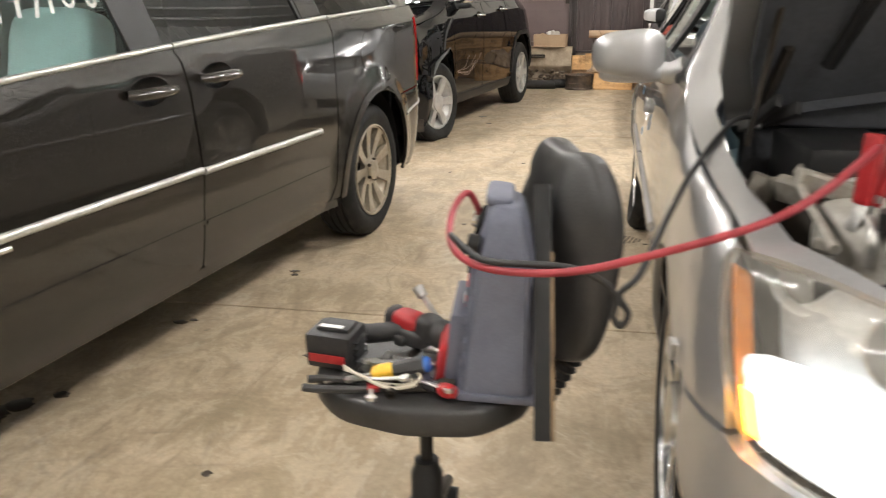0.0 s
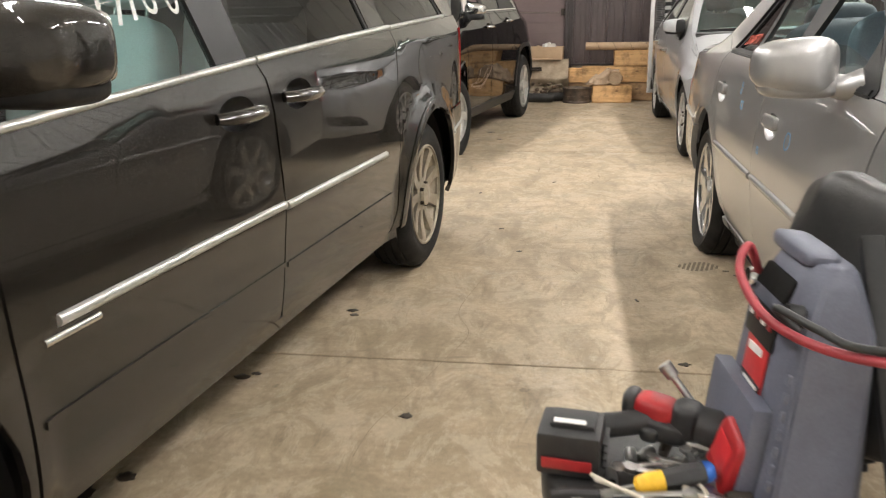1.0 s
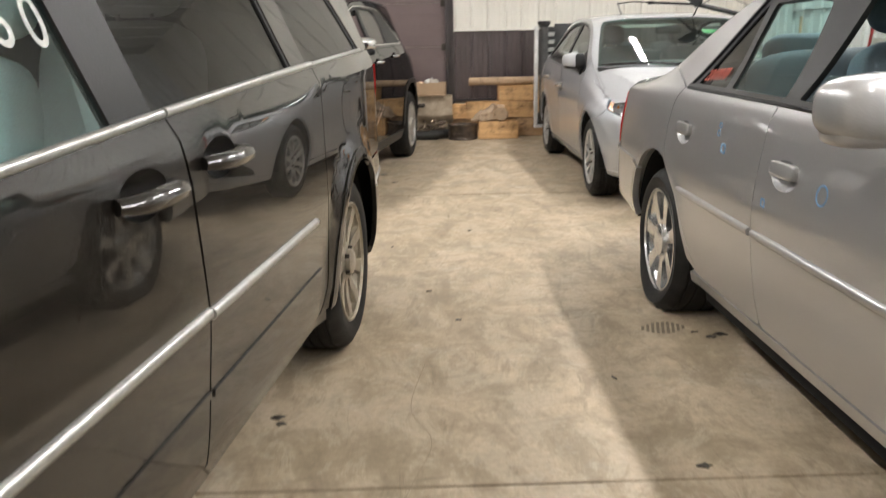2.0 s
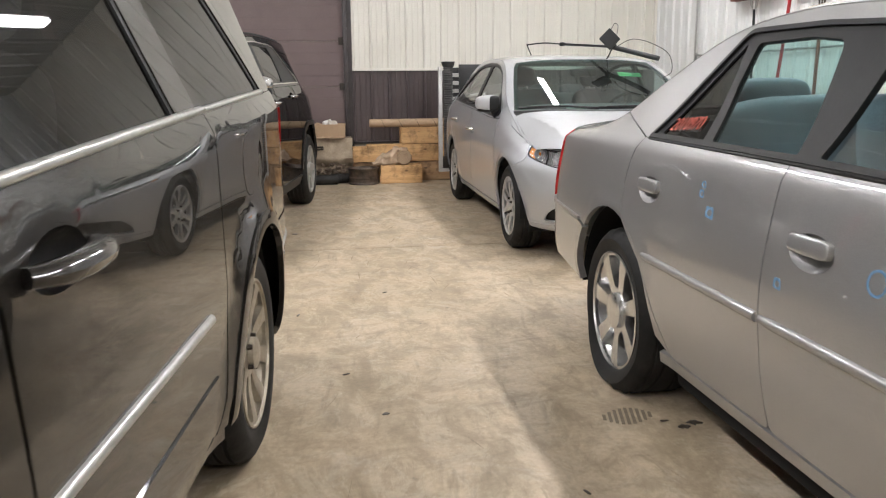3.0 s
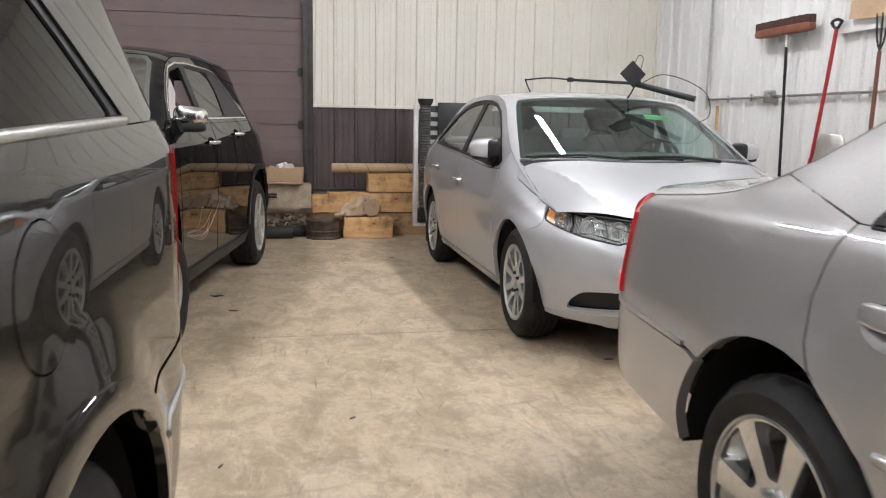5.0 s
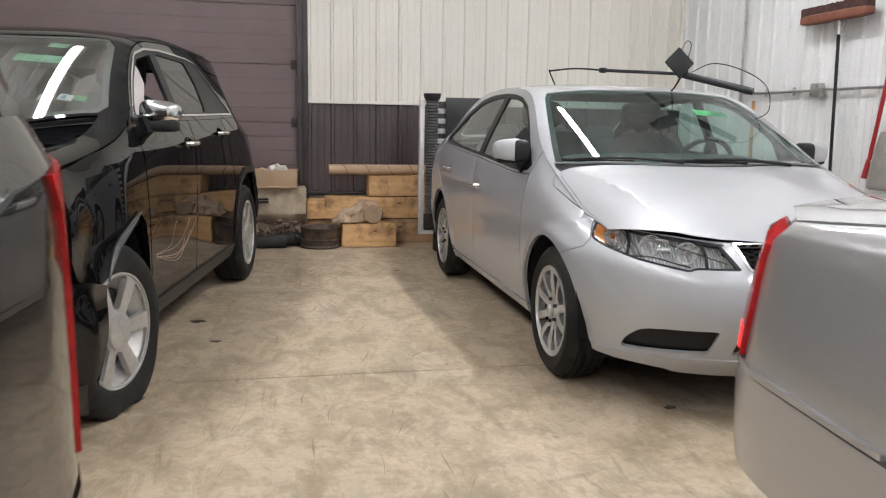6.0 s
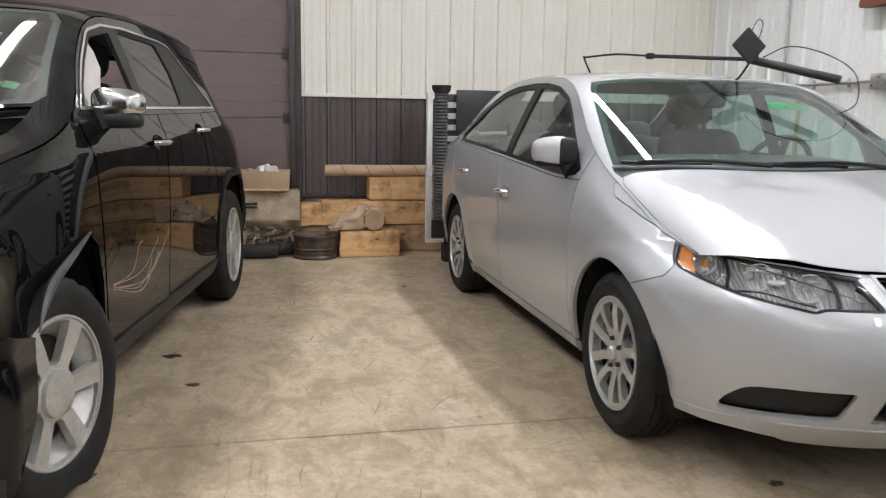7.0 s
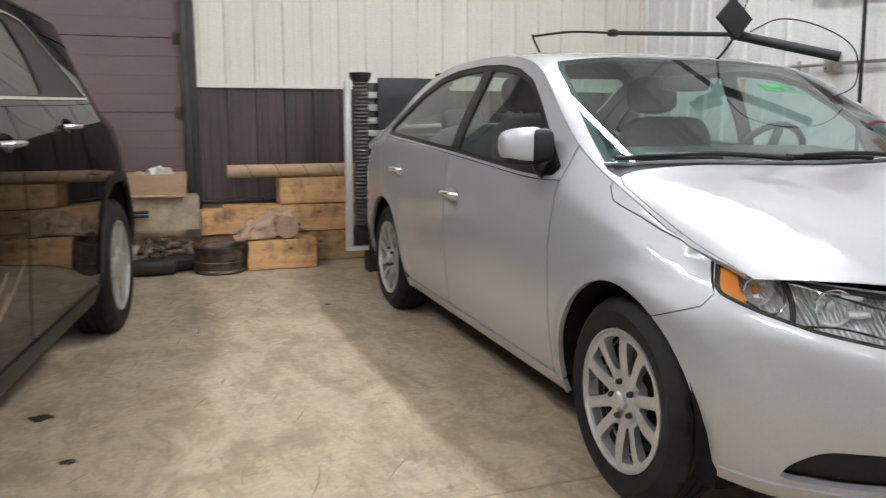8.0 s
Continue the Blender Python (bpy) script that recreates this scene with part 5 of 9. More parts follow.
def patch(c, name, outline, mat, sides=(1, -1), holes=(), gap=0.0, off=0.0, flange=0.0, step=0.04, parent=None, label=""):
    """A piece of the skin that faces outwards, on one side or both."""
    dat = panel_data(outline, c.b.side, step, holes, gap, off, flange)
    for s in sides:
        link_mesh(name, panel_mesh(name, dat, FRONT, s < 0), mat, parent or c.root, label)


# -- grey minivan --
def minivan():
    tum = lambda z: 0.945 - (z - 1.1) * 0.36
    kz = [(0, 0.80), (0.4, 0.93), (0.8, 1.02), (1.05, 1.09), (1.2, 1.15), (1.6, 1.40), (1.95, 1.57), (2.3, 1.65), (3.0, 1.69), (4.0, 1.68), (4.6, 1.65), (4.9, 1.60)]
    kw = [(0, 0.80), (0.4, 0.90), (0.8, 0.925), (1.05, 0.93), (1.2, 0.925)] + [(y, tum(z)) for y, z in kz[5:]]
    rows = [([(0, 0.22), (1.2, 0.26), (5.14, 0.26)], [(0, 0.86), (1.0, 0.92), (1.5, 0.917), (3.3, 0.917), (3.85, 0.925), (5.14, 0.88)]),
            (0.36, [(0, 0.90), (1.0, 0.945), (1.5, 0.944), (3.3, 0.944), (3.85, 0.952), (5.14, 0.92)]),
            (0.50, [(0, 0.92), (1.0, 0.962), (1.5, 0.959), (3.3, 0.959), (3.85, 0.968), (5.14, 0.935)]),
            (0.72, [(0, 0.93), (1.2, 0.972), (4, 0.977), (5.14, 0.94)]),
            ([(0, 0.78), (0.6, 0.91), (1.2, 0.945), (2.9, 1.052), (4.6, 1.125), (5.14, 1.145)], [(0, 0.90), (0.6, 0.94), (1.2, 0.970), (4, 0.974), (5.14, 0.935)]),
            ([(0, 0.79), (0.6, 0.95), (1.2, 1.010), (2.9, 1.118), (4.6, 1.195), (5.14, 1.21)], [(0, 0.88), (0.6, 0.93), (1.2, 0.948), (4, 0.946), (5.14, 0.90)]),
            (kz, kw)]
    ctr = [(0.1, 0.90), (0.5, 1.06), (0.9, 1.14), (1.1, 1.22), (1.5, 1.46), (1.9, 1.66), (2.2, 1.73), (3.0, 1.755), (4.2, 1.745), (4.7, 1.71), (4.95, 1.66)]
    nose = [(0.22, 0.1), (0.5, 0.0), (0.7, 0.05), (0.9, 0.25), (1.0, 0.4)]
    tail = [(0.26, 5.02), (0.45, 5.12), (0.7, 5.14), (0.75, 5.08), (1.0, 5.06), (1.25, 5.0), (1.6, 4.86), (1.7, 4.82)]
    b = Body(rows, nose, tail, 0.5, 4.62, 5.14, ctr, 3.2, 1.5, 2.8, 2.2, flares=((0.94, 0.355, 0.40, 0.018, 0.13), (4.02, 0.355, 0.425, 0.024, 0.15)))
    c = Car("minivan", place((1.296, 4.848), (0.93, 4.02), -6.4), -6.4, b, VAN_PAINT, "dusty dark grey minivan with chrome side mouldings and tinted rear windows")
    AF, AR = (0.94, 0.355), (4.02, 0.355)
    bl_ = keyed([(0.6, 0.962), (1.2, 1.010), (2.9, 1.118), (4.6, 1.195), (5.14, 1.21)])
    belt = lambda y0, y1, n=10: [(y, float(bl_(y))) for y in np.linspace(y0, y1, n)]
    fender = [(1.365, 0.31, 0.02), (1.345, 0.75), (1.33, 1.0)] + b.rim(1.12, 0.5, 8) + [(0.5, 0.75), (0.56, 0.60)] + arc(AF, 0.40, 140, -4, 14) + [(1.345, 0.31)]
    c.side("front_fender", fender)
    hole1, hole2 = oval((2.19, 0.968), 0.095, 0.045), oval((2.565, 0.985), 0.095, 0.045)
    fdoor = [(1.375, 0.31, 0.03), (2.415, 0.31, 0.03), (2.425, 0.65), (2.39, 0.95), (2.355, 1.09)] + belt(2.35, 1.34, 10) + [(1.35, 0.75)]
    c.side("front_door", fillet(fdoor), holes=[hole1])
    sdoor = [(2.42, 0.31, 0.03), (3.47, 0.31, 0.03), (3.505, 0.40), (3.525, 0.70), (3.515, 1.0), (3.51, float(bl_(3.51)))] + belt(3.505, 2.36, 10) + [(2.40, 0.95), (2.43, 0.65)]
    c.side("sliding_door", fillet(sdoor), holes=[hole2])
    c.side("sill", [(1.345, 0.262), (3.56, 0.262), (3.53, 0.308), (1.345, 0.308)], off=-0.004)
    fuel = oval((3.905, 0.985), 0.085, 0.095, 28)
    qrt = [(3.475, 0.31), (3.51, 0.40), (3.53, 0.70), (3.52, 1.0), (3.515, float(bl_(3.51)))] + belt(3.52, 4.58, 8) + [(4.72, 1.20), (4.772, 1.15), (4.636, 1.134), (4.655, 1.09), (4.695, 0.95), (4.710, 0.765), (4.60, 0.735)] + arc(AR, 0.425, 60, 185, 16)
    c.side("rear_quarter", qrt, holes=[fuel])
    patch(c, "fuel_door", fuel, VAN_PAINT, gap=0.003, off=0.001, flange=0.01)
    # flared arch lip
    lip_o, lip_i = arc(AR, 0.470, 186, 45, 20), arc(AR, 0.424, 45, 186, 20)
    patch(c, "arch_lip", lip_o + lip_i, VAN_PAINT, off=0.005, flange=0.02)
    # rear bumper and tail lamp wrap
    patch(c, "rear_bumper", arc(AR, 0.425, -6, 58, 10) + [(4.60, 0.73), (4.83, 0.755), (5.14, 0.72), (5.14, 0.28), (4.5, 0.265)], VAN_PAINT, gap=0.001, off=0.0015, flange=0.02)
    # body-coloured ledge; the light along its top is put in as satin chrome
    for s in (1, -1):
        pts = [c.at(q, 0.60 + (q - 4.45) * 0.16, s, 0.001) for q in np.linspace(4.45, 5.05, 12)]
        part("bumper_ledge", tube(pts, 0.008, 10, 3), SATIN, c.root)
    lamp = [(4.640, 1.128), (4.660, 1.09), (4.700, 0.95), (4.715, 0.765), (4.85, 0.765), (4.83, 1.0), (4.77, 1.145)]
    patch(c, "tail_lamp", lamp, RED_LENS, gap=-0.004, off=0.006, flange=0.03, label="tall red tail lamp lens")
    patch(c, "tailgate", [(4.87, 0.76), (5.139, 0.76), (5.139, 1.62), (4.72, 1.62), (4.72, 1.24), (4.78, 1.21), (4.835, 1.0), (4.86, 0.76)], VAN_PAINT, gap=0.002, flange=0.02)
    # glasshouse
    f_ = lambda y, d: float(bl_(y)) + d
    g1 = fillet([(1.38, f_(1.38, 0.014), 0.02), (1.70, 1.30), (1.98, 1.50), (2.06, 1.54, 0.03), (2.10, 1.54, 0.02), (2.17, f_(2.17, 0.014), 0.01)])
    g2 = fillet([(2.33, f_(2.33, 0.016), 0.01), (2.28, 1.565, 0.02), (3.18, 1.60, 0.03), (3.28, f_(3.28, 0.016), 0.01)])
    g3 = fillet([(3.49, f_(3.49, 0.018), 0.01), (3.40, 1.605, 0.02), (3.95, 1.60, 0.05), (4.12, 1.47), (4.27, 1.32), (4.37, f_(4.37, 0.016), 0.03)])
    cant = belt(1.20, 4.60, 24) + [(4.70, 1.24), (4.72, 1.5), (4.71, 1.63)] + b.rim(4.70, 1.21, 30, -0.002)
    dlo = fillet([(1.30, f_(1.3, 0.004), 0.02), (1.62, 1.285), (1.95, 1.515), (2.06, 1.565, 0.04), (2.3, 1.595), (3.2, 1.63), (3.97, 1.625, 0.06), (4.15, 1.475), (4.31, 1.315), (4.42, f_(4.42, 0.004), 0.03)])
    c.side("side_frame", cant, holes=[dlo], flange=0.012)
    c.side("window_frame", dlo, BLACK_TRIM, holes=[g1, g2, g3], off=-0.006, gap=0)
    patch(c, "pillar_cover", fillet([(3.30, f_(3.3, 0.015)), (3.20, 1.61), (3.385, 1.615), (3.475, f_(3.47, 0.015))]), VAN_PAINT, off=-0.002, flange=0.01)
    c.side("front_glass", g1, TEAL_GLASS, off=-0.012, gap=-0.004, flange=0)
    c.side("slider_glass", g2, DARK_GLASS, off=-0.012, gap=-0.004, flange=0)
    c.side("quarter_glass", g3, DARK_GLASS, off=-0.010, gap=-0.004, flange=0)
    # chrome along the belt and on the doors
    def strip(y0, y1, z, h, nm, mat):
        """A rounded moulding along the side."""
        for s in (1, -1):
            pts = [c.at(y, (z(y) if callable(z) else z) + h / 2, s, 0) for y in np.linspace(y0, y1, 14)]
            bm = tube(pts, h / 2, 12, 2)
            part(nm, bm, mat, c.root)
    for y0, y1, h in ((1.25, 2.35, 0.020), (2.36, 3.505, 0.021), (3.52, 4.40, 0.018)):
        strip(y0, y1, lambda y: float(bl_(y)) - 0.002, h, "belt_moulding", MOULDING)
    strip(1.46, 2.415, 0.662, 0.026, "door_moulding", MOULDING)
    strip(2.43, 3.34, 0.656, 0.026, "door_moulding", MOULDING)
    strip(1.42, 1.575, 0.634, 0.018, "model_badge", CHROME)
    for y0, y1, z0 in ((1.40, 2.42, 0.480), (2.44, 3.44, 0.474)):
        ys_ = np.linspace(y0, y1, 10)
        patch(c, "door_ridge", [(y, z0) for y in ys_] + [(y, z0 + 0.016) for y in ys_[::-1]], VAN_PAINT, off=0.005, flange=0.012)
    for s in (1,):
        mirror(c, (s * 1.095, 1.36, 1.170), s, (0.245, 0.16, 0.160), VAN_PAINT, (s * 0.93, 1.33, 1.06))
    # recesses coloured black in place of body paint, for the shade in them
    bowl(c, 2.19, 0.968, 0.095, 0.045, (1, -1), BLACK_TRIM, 0.04)
    bowl(c, 2.565, 0.985, 0.095, 0.045, (1, -1), BLACK_TRIM, 0.04)
    door_handle(c, 2.19, 0.968, (1, -1), VAN_PAINT, 0.23, 0.024)
    door_handle(c, 2.565, 0.985, (1, -1), VAN_PAINT, 0.23, 0.024)
    # top
    wsh = [(0, 1.05), (0.5, 1.10), (0.80, 1.22), (0.80, 1.35), (0.70, 1.88), (0.4, 1.92), (0, 1.93)]
    top = mirrored([(0, 0.12), (0.5, 0.16), (0.75, 0.35)] + b.edge(0.5, 4.72, 40) + [(0.6, 4.88), (0, 4.92)])
    c.top("upper_shell", top, holes=[mirrored(wsh)], gap=0)
    c.top("windshield", mirrored(wsh), GLASS, off=-0.004, flange=0, fair=True)
    patch(c, "front_bumper", [(0.0, 0.22), (0.40, 0.24), (0.56, 0.36), (0.50, 0.74), (0, 0.80)], VAN_PAINT, flange=0.02)
    win = spoke_windows(9, 0.080, 0.226, 6.0, 12.5, 10, 0.015)
    for s in (1, -1):
        for y in (0.94, 4.02):
            wheel(c.root, (s * 0.945, y, 0.355), s, 0.355, 0.242, 0.22, TAN_ALLOY, win, dish=0.02, cap=0.052, bolts=5, inner_mat=DARK_STEEL, rimlabel="dusty nine-spoke alloy rim")
    wheel_well(c.root, 0.94, 0.355, 0.41, 0.92, 0.6)
    wheel_well(c.root, 4.02, 0.355, 0.43, 0.92, 0.6)
    underbody(c, 0.84, 0.6, 4.9, 0.25, 0.40)
    dash(c, 1.35, 0.98, 0.78)
    steering_wheel(c.root, (0.40, 1.66, 1.02), -60)
    for x in (-0.42, 0.42):
        seat(c.root, (x * 1.12, 2.06, 0.60), PALE_CLOTH, 0.38, 0.60)
        seat(c.root, (x, 2.95, 0.66), PALE_CLOTH)
    for s in (1, -1):
        part("pillar_trim", rbox((0.04, 0.16, 0.62), (s * 0.70, 2.56, 1.26), (0, -s * 10, 0), 0.015), PALE_CLOTH, c.root)
    part("rear_backrest", superblob((1.3, 0.17, 0.7), (0, 4.1, 1.02), (-16, 0, 0), 0.4, 0.3), GREY_CLOTH, c.root)
    part("headliner", superblob((1.3, 2.6, 0.05), (0, 3.2, 1.66), (0, 0, 0), 0.3, 0.3), TAN_CLOTH, c.root)
    return c


# -- black SUV with a torn-off front --
def black_suv():
    tum = lambda z: 0.893 - (z - 1.12) * 0.40
    kz = [(0, 0.90), (0.3, 0.99), (0.8, 1.06), (1.1, 1.115), (1.3, 1.20), (1.45, 1.32), (1.6, 1.43), (1.85, 1.555), (2.1, 1.60), (2.7, 1.622), (3.6, 1.605), (4.1, 1.57), (4.4, 1.52)]
    kw = [(0, 0.82), (0.3, 0.86), (0.8, 0.875), (1.1, 0.88), (1.3, 0.872)] + [(y, tum(z)) for y, z in kz[5:11]] + [(4.1, 0.585), (4.4, 0.50)]
    rows = [(0.25, [(0, 0.84), (1.3, 0.86), (3.3, 0.86), (4.7, 0.84)]),
            (0.36, [(0, 0.86), (1.3, 0.90), (3.3, 0.90), (4.7, 0.87)]),
            (0.50, [(0, 0.87), (0.93, 0.925), (1.6, 0.905), (3.2, 0.905), (3.8, 0.925), (4.7, 0.89)]),
            (0.80, [(0, 0.87), (0.93, 0.93), (1.6, 0.915), (3.2, 0.92), (3.8, 0.93), (4.2, 0.895), (4.7, 0.82)]),
            ([(0, 0.88), (0.6, 0.98), (1.3, 1.05), (4.7, 1.10)], [(0, 0.86), (0.93, 0.915), (1.6, 0.912), (3.6, 0.912), (3.95, 0.885), (4.3, 0.82), (4.7, 0.74)]),
            ([(0, 0.89), (0.6, 1.01), (1.3, 1.10), (3.2, 1.16), (4.7, 1.20)], [(0, 0.84), (0.93, 0.895), (1.6, 0.893), (3.5, 0.89), (3.8, 0.855), (4.1, 0.785), (4.7, 0.66)]),
            (kz, kw)]
    ctr = [(0.05, 0.95), (0.4, 1.07), (0.9, 1.14), (1.05, 1.17), (1.4, 1.40), (1.75, 1.58), (2.0, 1.65), (2.6, 1.692), (3.6, 1.685), (4.2, 1.635), (4.45, 1.57)]
    nose = [(0.25, 0.1), (0.5, 0.0), (0.8, 0.05), (1.0, 0.25)]
    tail = [(0.25, 4.6), (0.6, 4.70), (1.0, 4.66), (1.25, 4.58), (1.55, 4.38)]
    b = Body(rows, nose, tail, 0.45, 4.15, 4.70, ctr, 3.2, 1.5, 2.8, 2.2)
    c = Car("suv", place((1.015, 7.913), (0.90, 0.93), -8.9), -8.9, b, BLACK_PAINT, "black SUV with a torn-off front bumper and deployed airbags")
    AF, AR = (0.93, 0.36), (3.787, 0.36)
    bl_ = keyed([(1.0, 1.10), (1.3, 1.165), (2.2, 1.19), (3.1, 1.205), (4.2, 1.24)])
    f_ = lambda y, d=0.0: float(bl_(y)) + d
    belt = lambda y0, y1, n=10: [(y, f_(y)) for y in np.linspace(y0, y1, n)]
    arch_f = [(1.37, 0.40), (1.345, 0.60), (1.25, 0.76), (1.10, 0.825), (0.80, 0.825), (0.64, 0.76), (0.55, 0.62)]
    arch_r = [(3.36, 0.40), (3.38, 0.60), (3.47, 0.76), (3.62, 0.815), (3.95, 0.815), (4.10, 0.76), (4.20, 0.60), (4.22, 0.40)]
    # the crumpled front fender
    fender = [(1.40, 0.36), (1.36, 0.70), (1.33, 1.0), (1.29, f_(1.29))] + b.rim(1.22, 0.52, 10) + [(0.46, 0.93), (0.45, 0.80), (0.48, 0.70), (0.56, 0.60), (0.71, 0.56), (0.735, 0.63), (0.80, 0.685), (1.0, 0.748), (1.20, 0.795), (1.29, 0.74), (1.345, 0.60), (1.37, 0.40)]

    def crumple(q):
        p = b.side(q)
        k = np.clip((1.0 - q[:, 0]) / 0.55, 0, 1) ** 1.5
        p[:, 0] += k * (0.026 * np.sin(q[:, 0] * 8 + q[:, 1] * 5) + 0.014 * np.sin(q[:, 1] * 13 - q[:, 0] * 6) - 0.02)
        return p
    dat = panel_data(fillet([(*p[:2], 0.0) for p in fender]), crumple, 0.035, (), 0.003, 0, 0.018)
    for s in (1, -1):
        link_mesh("front_fender", panel_mesh("front_fender", dat, FRONT, s < 0), BLACK_PAINT, c.root, "buckled black front fender")
    hole1, hole2 = oval((2.11, 1.07), 0.085, 0.033), oval((2.93, 1.115), 0.085, 0.033)
    fdoor = [(1.41, 0.36, 0.03), (2.24, 0.36, 0.03), (2.25, 0.8), (2.25, f_(2.25))] + belt(2.245, 1.30, 8) + [(1.34, 1.0), (1.37, 0.70)]
    c.side("front_door", fillet(fdoor), holes=[hole1])
    rdoor = [(2.25, 0.36, 0.03), (3.30, 0.36, 0.03), (3.32, 0.60), (3.30, 0.80), (3.22, 0.95), (3.12, 1.10), (3.08, f_(3.08))] + belt(3.075, 2.26, 8) + [(2.26, 0.8)]
    c.side("rear_door", fillet(rdoor), holes=[hole2])
    quarter = [(3.31, 0.36), (3.33, 0.60), (3.31, 0.80), (3.23, 0.95), (3.13, 1.10), (3.09, f_(3.09))] + belt(3.10, 4.2, 6) + [(4.45, 1.22), (4.69, 1.10), (4.69, 0.40), (4.22, 0.36)] + arch_r[::-1]
    c.side("rear_quarter", quarter)
    c.side("sill_cladding", [(1.38, 0.26), (3.32, 0.26), (3.32, 0.355), (1.40, 0.355)], BLACK_TRIM, off=0.008)
    for a, cc in ((arch_f, AF), (arch_r, AR)):
        o = [(cc[0] + (y - cc[0]) * 1.10, cc[1] + (z - cc[1]) * 1.10) for y, z in a]
        if cc is AR:
            patch(c, "arch_cladding", o + a[::-1], BLACK_TRIM, off=0.010, flange=0.02)
    # glasshouse
    dlo = fillet([(1.345, f_(1.345, 0.035), 0.02), (1.45, 1.285), (1.60, 1.395), (1.79, 1.512, 0.04), (2.0, 1.553), (2.3, 1.570), (2.85, 1.568), (3.02, 1.555, 0.04), (3.20, 1.43), (3.47, f_(3.47, 0.02), 0.02)])
    cant = belt(1.25, 4.2, 20) + [(4.30, 1.25), (4.33, 1.5)] + b.rim(4.25, 1.27, 30, -0.002)
    g3 = fillet([(3.60, f_(3.6, 0.06), 0.02), (3.20, 1.525, 0.03), (3.90, 1.49, 0.03), (4.08, 1.32, 0.03)])
    c.side("side_frame", cant, holes=[dlo, g3], flange=0.012)
    g1 = fillet([(1.44, f_(1.44, 0.045), 0.02), (1.52, 1.29), (1.65, 1.385), (1.82, 1.488, 0.03), (2.10, 1.535, 0.02), (2.06, f_(2.06, 0.035), 0.01)])
    g2 = fillet([(2.17, f_(2.17, 0.035), 0.01), (2.22, 1.545, 0.02), (2.80, 1.543, 0.04), (2.84, 1.41), (2.79, f_(2.79, 0.045), 0.03)])
    c.side("window_frame", dlo, BLACK_TRIM, holes=[g1, g2], off=-0.006, gap=0)
    c.side("front_glass", fillet([(1.45, f_(1.45, 0.05)), (1.50, 1.25), (1.60, 1.26), (2.05, 1.26), (2.06, f_(2.06, 0.04))]), GLASS, sides=(-1,), off=-0.012, gap=-0.004, flange=0)
    c.side("rear_door_glass", g2, DARK_GLASS, off=-0.012, gap=-0.004, flange=0)
    c.side("quarter_glass", g3, DARK_GLASS, off=-0.004, gap=0.002, flange=0)
    o = densify(dlo, 0.05)
    patch(c, "window_chrome", inset(o, -0.003), CHROME, holes=[inset(o, 0.008)], off=0.004, flange=0.01, label="bright chrome window surround")
    # mirrors, handles, side vent
    for s in (1, -1):
        m = mirror(c, (s * 0.925, 1.56, 1.228), s, (0.19, 0.12, 0.112), CHROME, (s * 0.87, 1.50, 1.17))
        part("mirror_base", superblob((0.19, 0.11, 0.06), (-0.01 * s, 0, -0.062), (0, 0, 0), 0.5, 0.5), BLACK_TRIM, m)
    bowl(c, 2.11, 1.07, 0.085, 0.033, (1, -1), BLACK_PAINT)
    bowl(c, 2.93, 1.115, 0.085, 0.033, (1, -1), BLACK_PAINT)
    door_handle(c, 2.11, 1.07, (1, -1), CHROME, 0.20, 0.017)
    door_handle(c, 2.93, 1.115, (1, -1), CHROME, 0.20, 0.017)
    # roof rail, top
    for s in (1, -1):
        pts = []
        for y in np.linspace(1.95, 3.9, 9):
            p = b.top(np.array([[float(b.wk(y)) * 0.93, y]]))[0]
            pts.append((s * p[0], p[1], p[2] + 0.001))
        part("roof_rail", tube(pts, lambda t: 0.010 * math.sqrt(max(0.02, math.sin(math.pi * t))), 8, 4), BLACK_TRIM, c.root)
    wsh = [(0, 1.02), (0.5, 1.09), (0.76, 1.22), (0.785, 1.28), (0.73, 1.48), (0.665, 1.76), (0.61, 1.84), (0.3, 1.80), (0, 1.79)]
    hoodh = [(0, 0.22), (0.45, 0.26), (0.66, 0.36), (0.74, 0.6), (0.77, 0.95), (0.765, 1.20), (0.5, 1.06), (0, 0.985)]
    top = mirrored([(0, 0.30), (0.6, 0.40), (0.80, 0.50)] + b.edge(0.52, 4.25, 40) + [(0.5, 4.40), (0, 4.42)])
    c.top("upper_shell", top, holes=[mirrored(wsh), inset(densify(mirrored([(0, 0.31), (0.60, 0.41), (0.74, 0.6), (0.77, 0.95), (0.765, 1.20), (0.5, 1.06), (0, 0.985)]), 0.08), -0.003)], gap=0)
    hood = c.top("hood", mirrored(hoodh), label="buckled black hood standing proud of the fender")
    hood.rotation_euler = (radians(-1.5), 0, 0)
    hood.location = (0, 0, 0.0)
    c.top("windshield", mirrored(wsh), SUV_GLASS, off=-0.004, flange=0, fair=True)
    wsd = densify(mirrored(wsh), 0.06)
    c.top("windshield_seal", mirrored(wsh), BLACK_TRIM, holes=[inset(wsd, 0.03)], off=-0.007, gap=0, flange=0, fair=True)
    c.top("cowl", mirrored([(0, 0.985), (0.5, 1.06), (0.765, 1.20), (0.77, 1.25), (0.5, 1.09), (0, 1.02)]), BLACK_TRIM, off=-0.012, gap=0)
    # what the missing bumper lays bare
    part("crash_bar", rbox((1.35, 0.10, 0.12), (0, 0.28, 0.55), (0, 0, 0), 0.015), DARK_STEEL, c.root)
    part("radiator", rbox((1.1, 0.06, 0.55), (0, 0.45, 0.62), (0, 0, 0), 0.01), LINER, c.root)
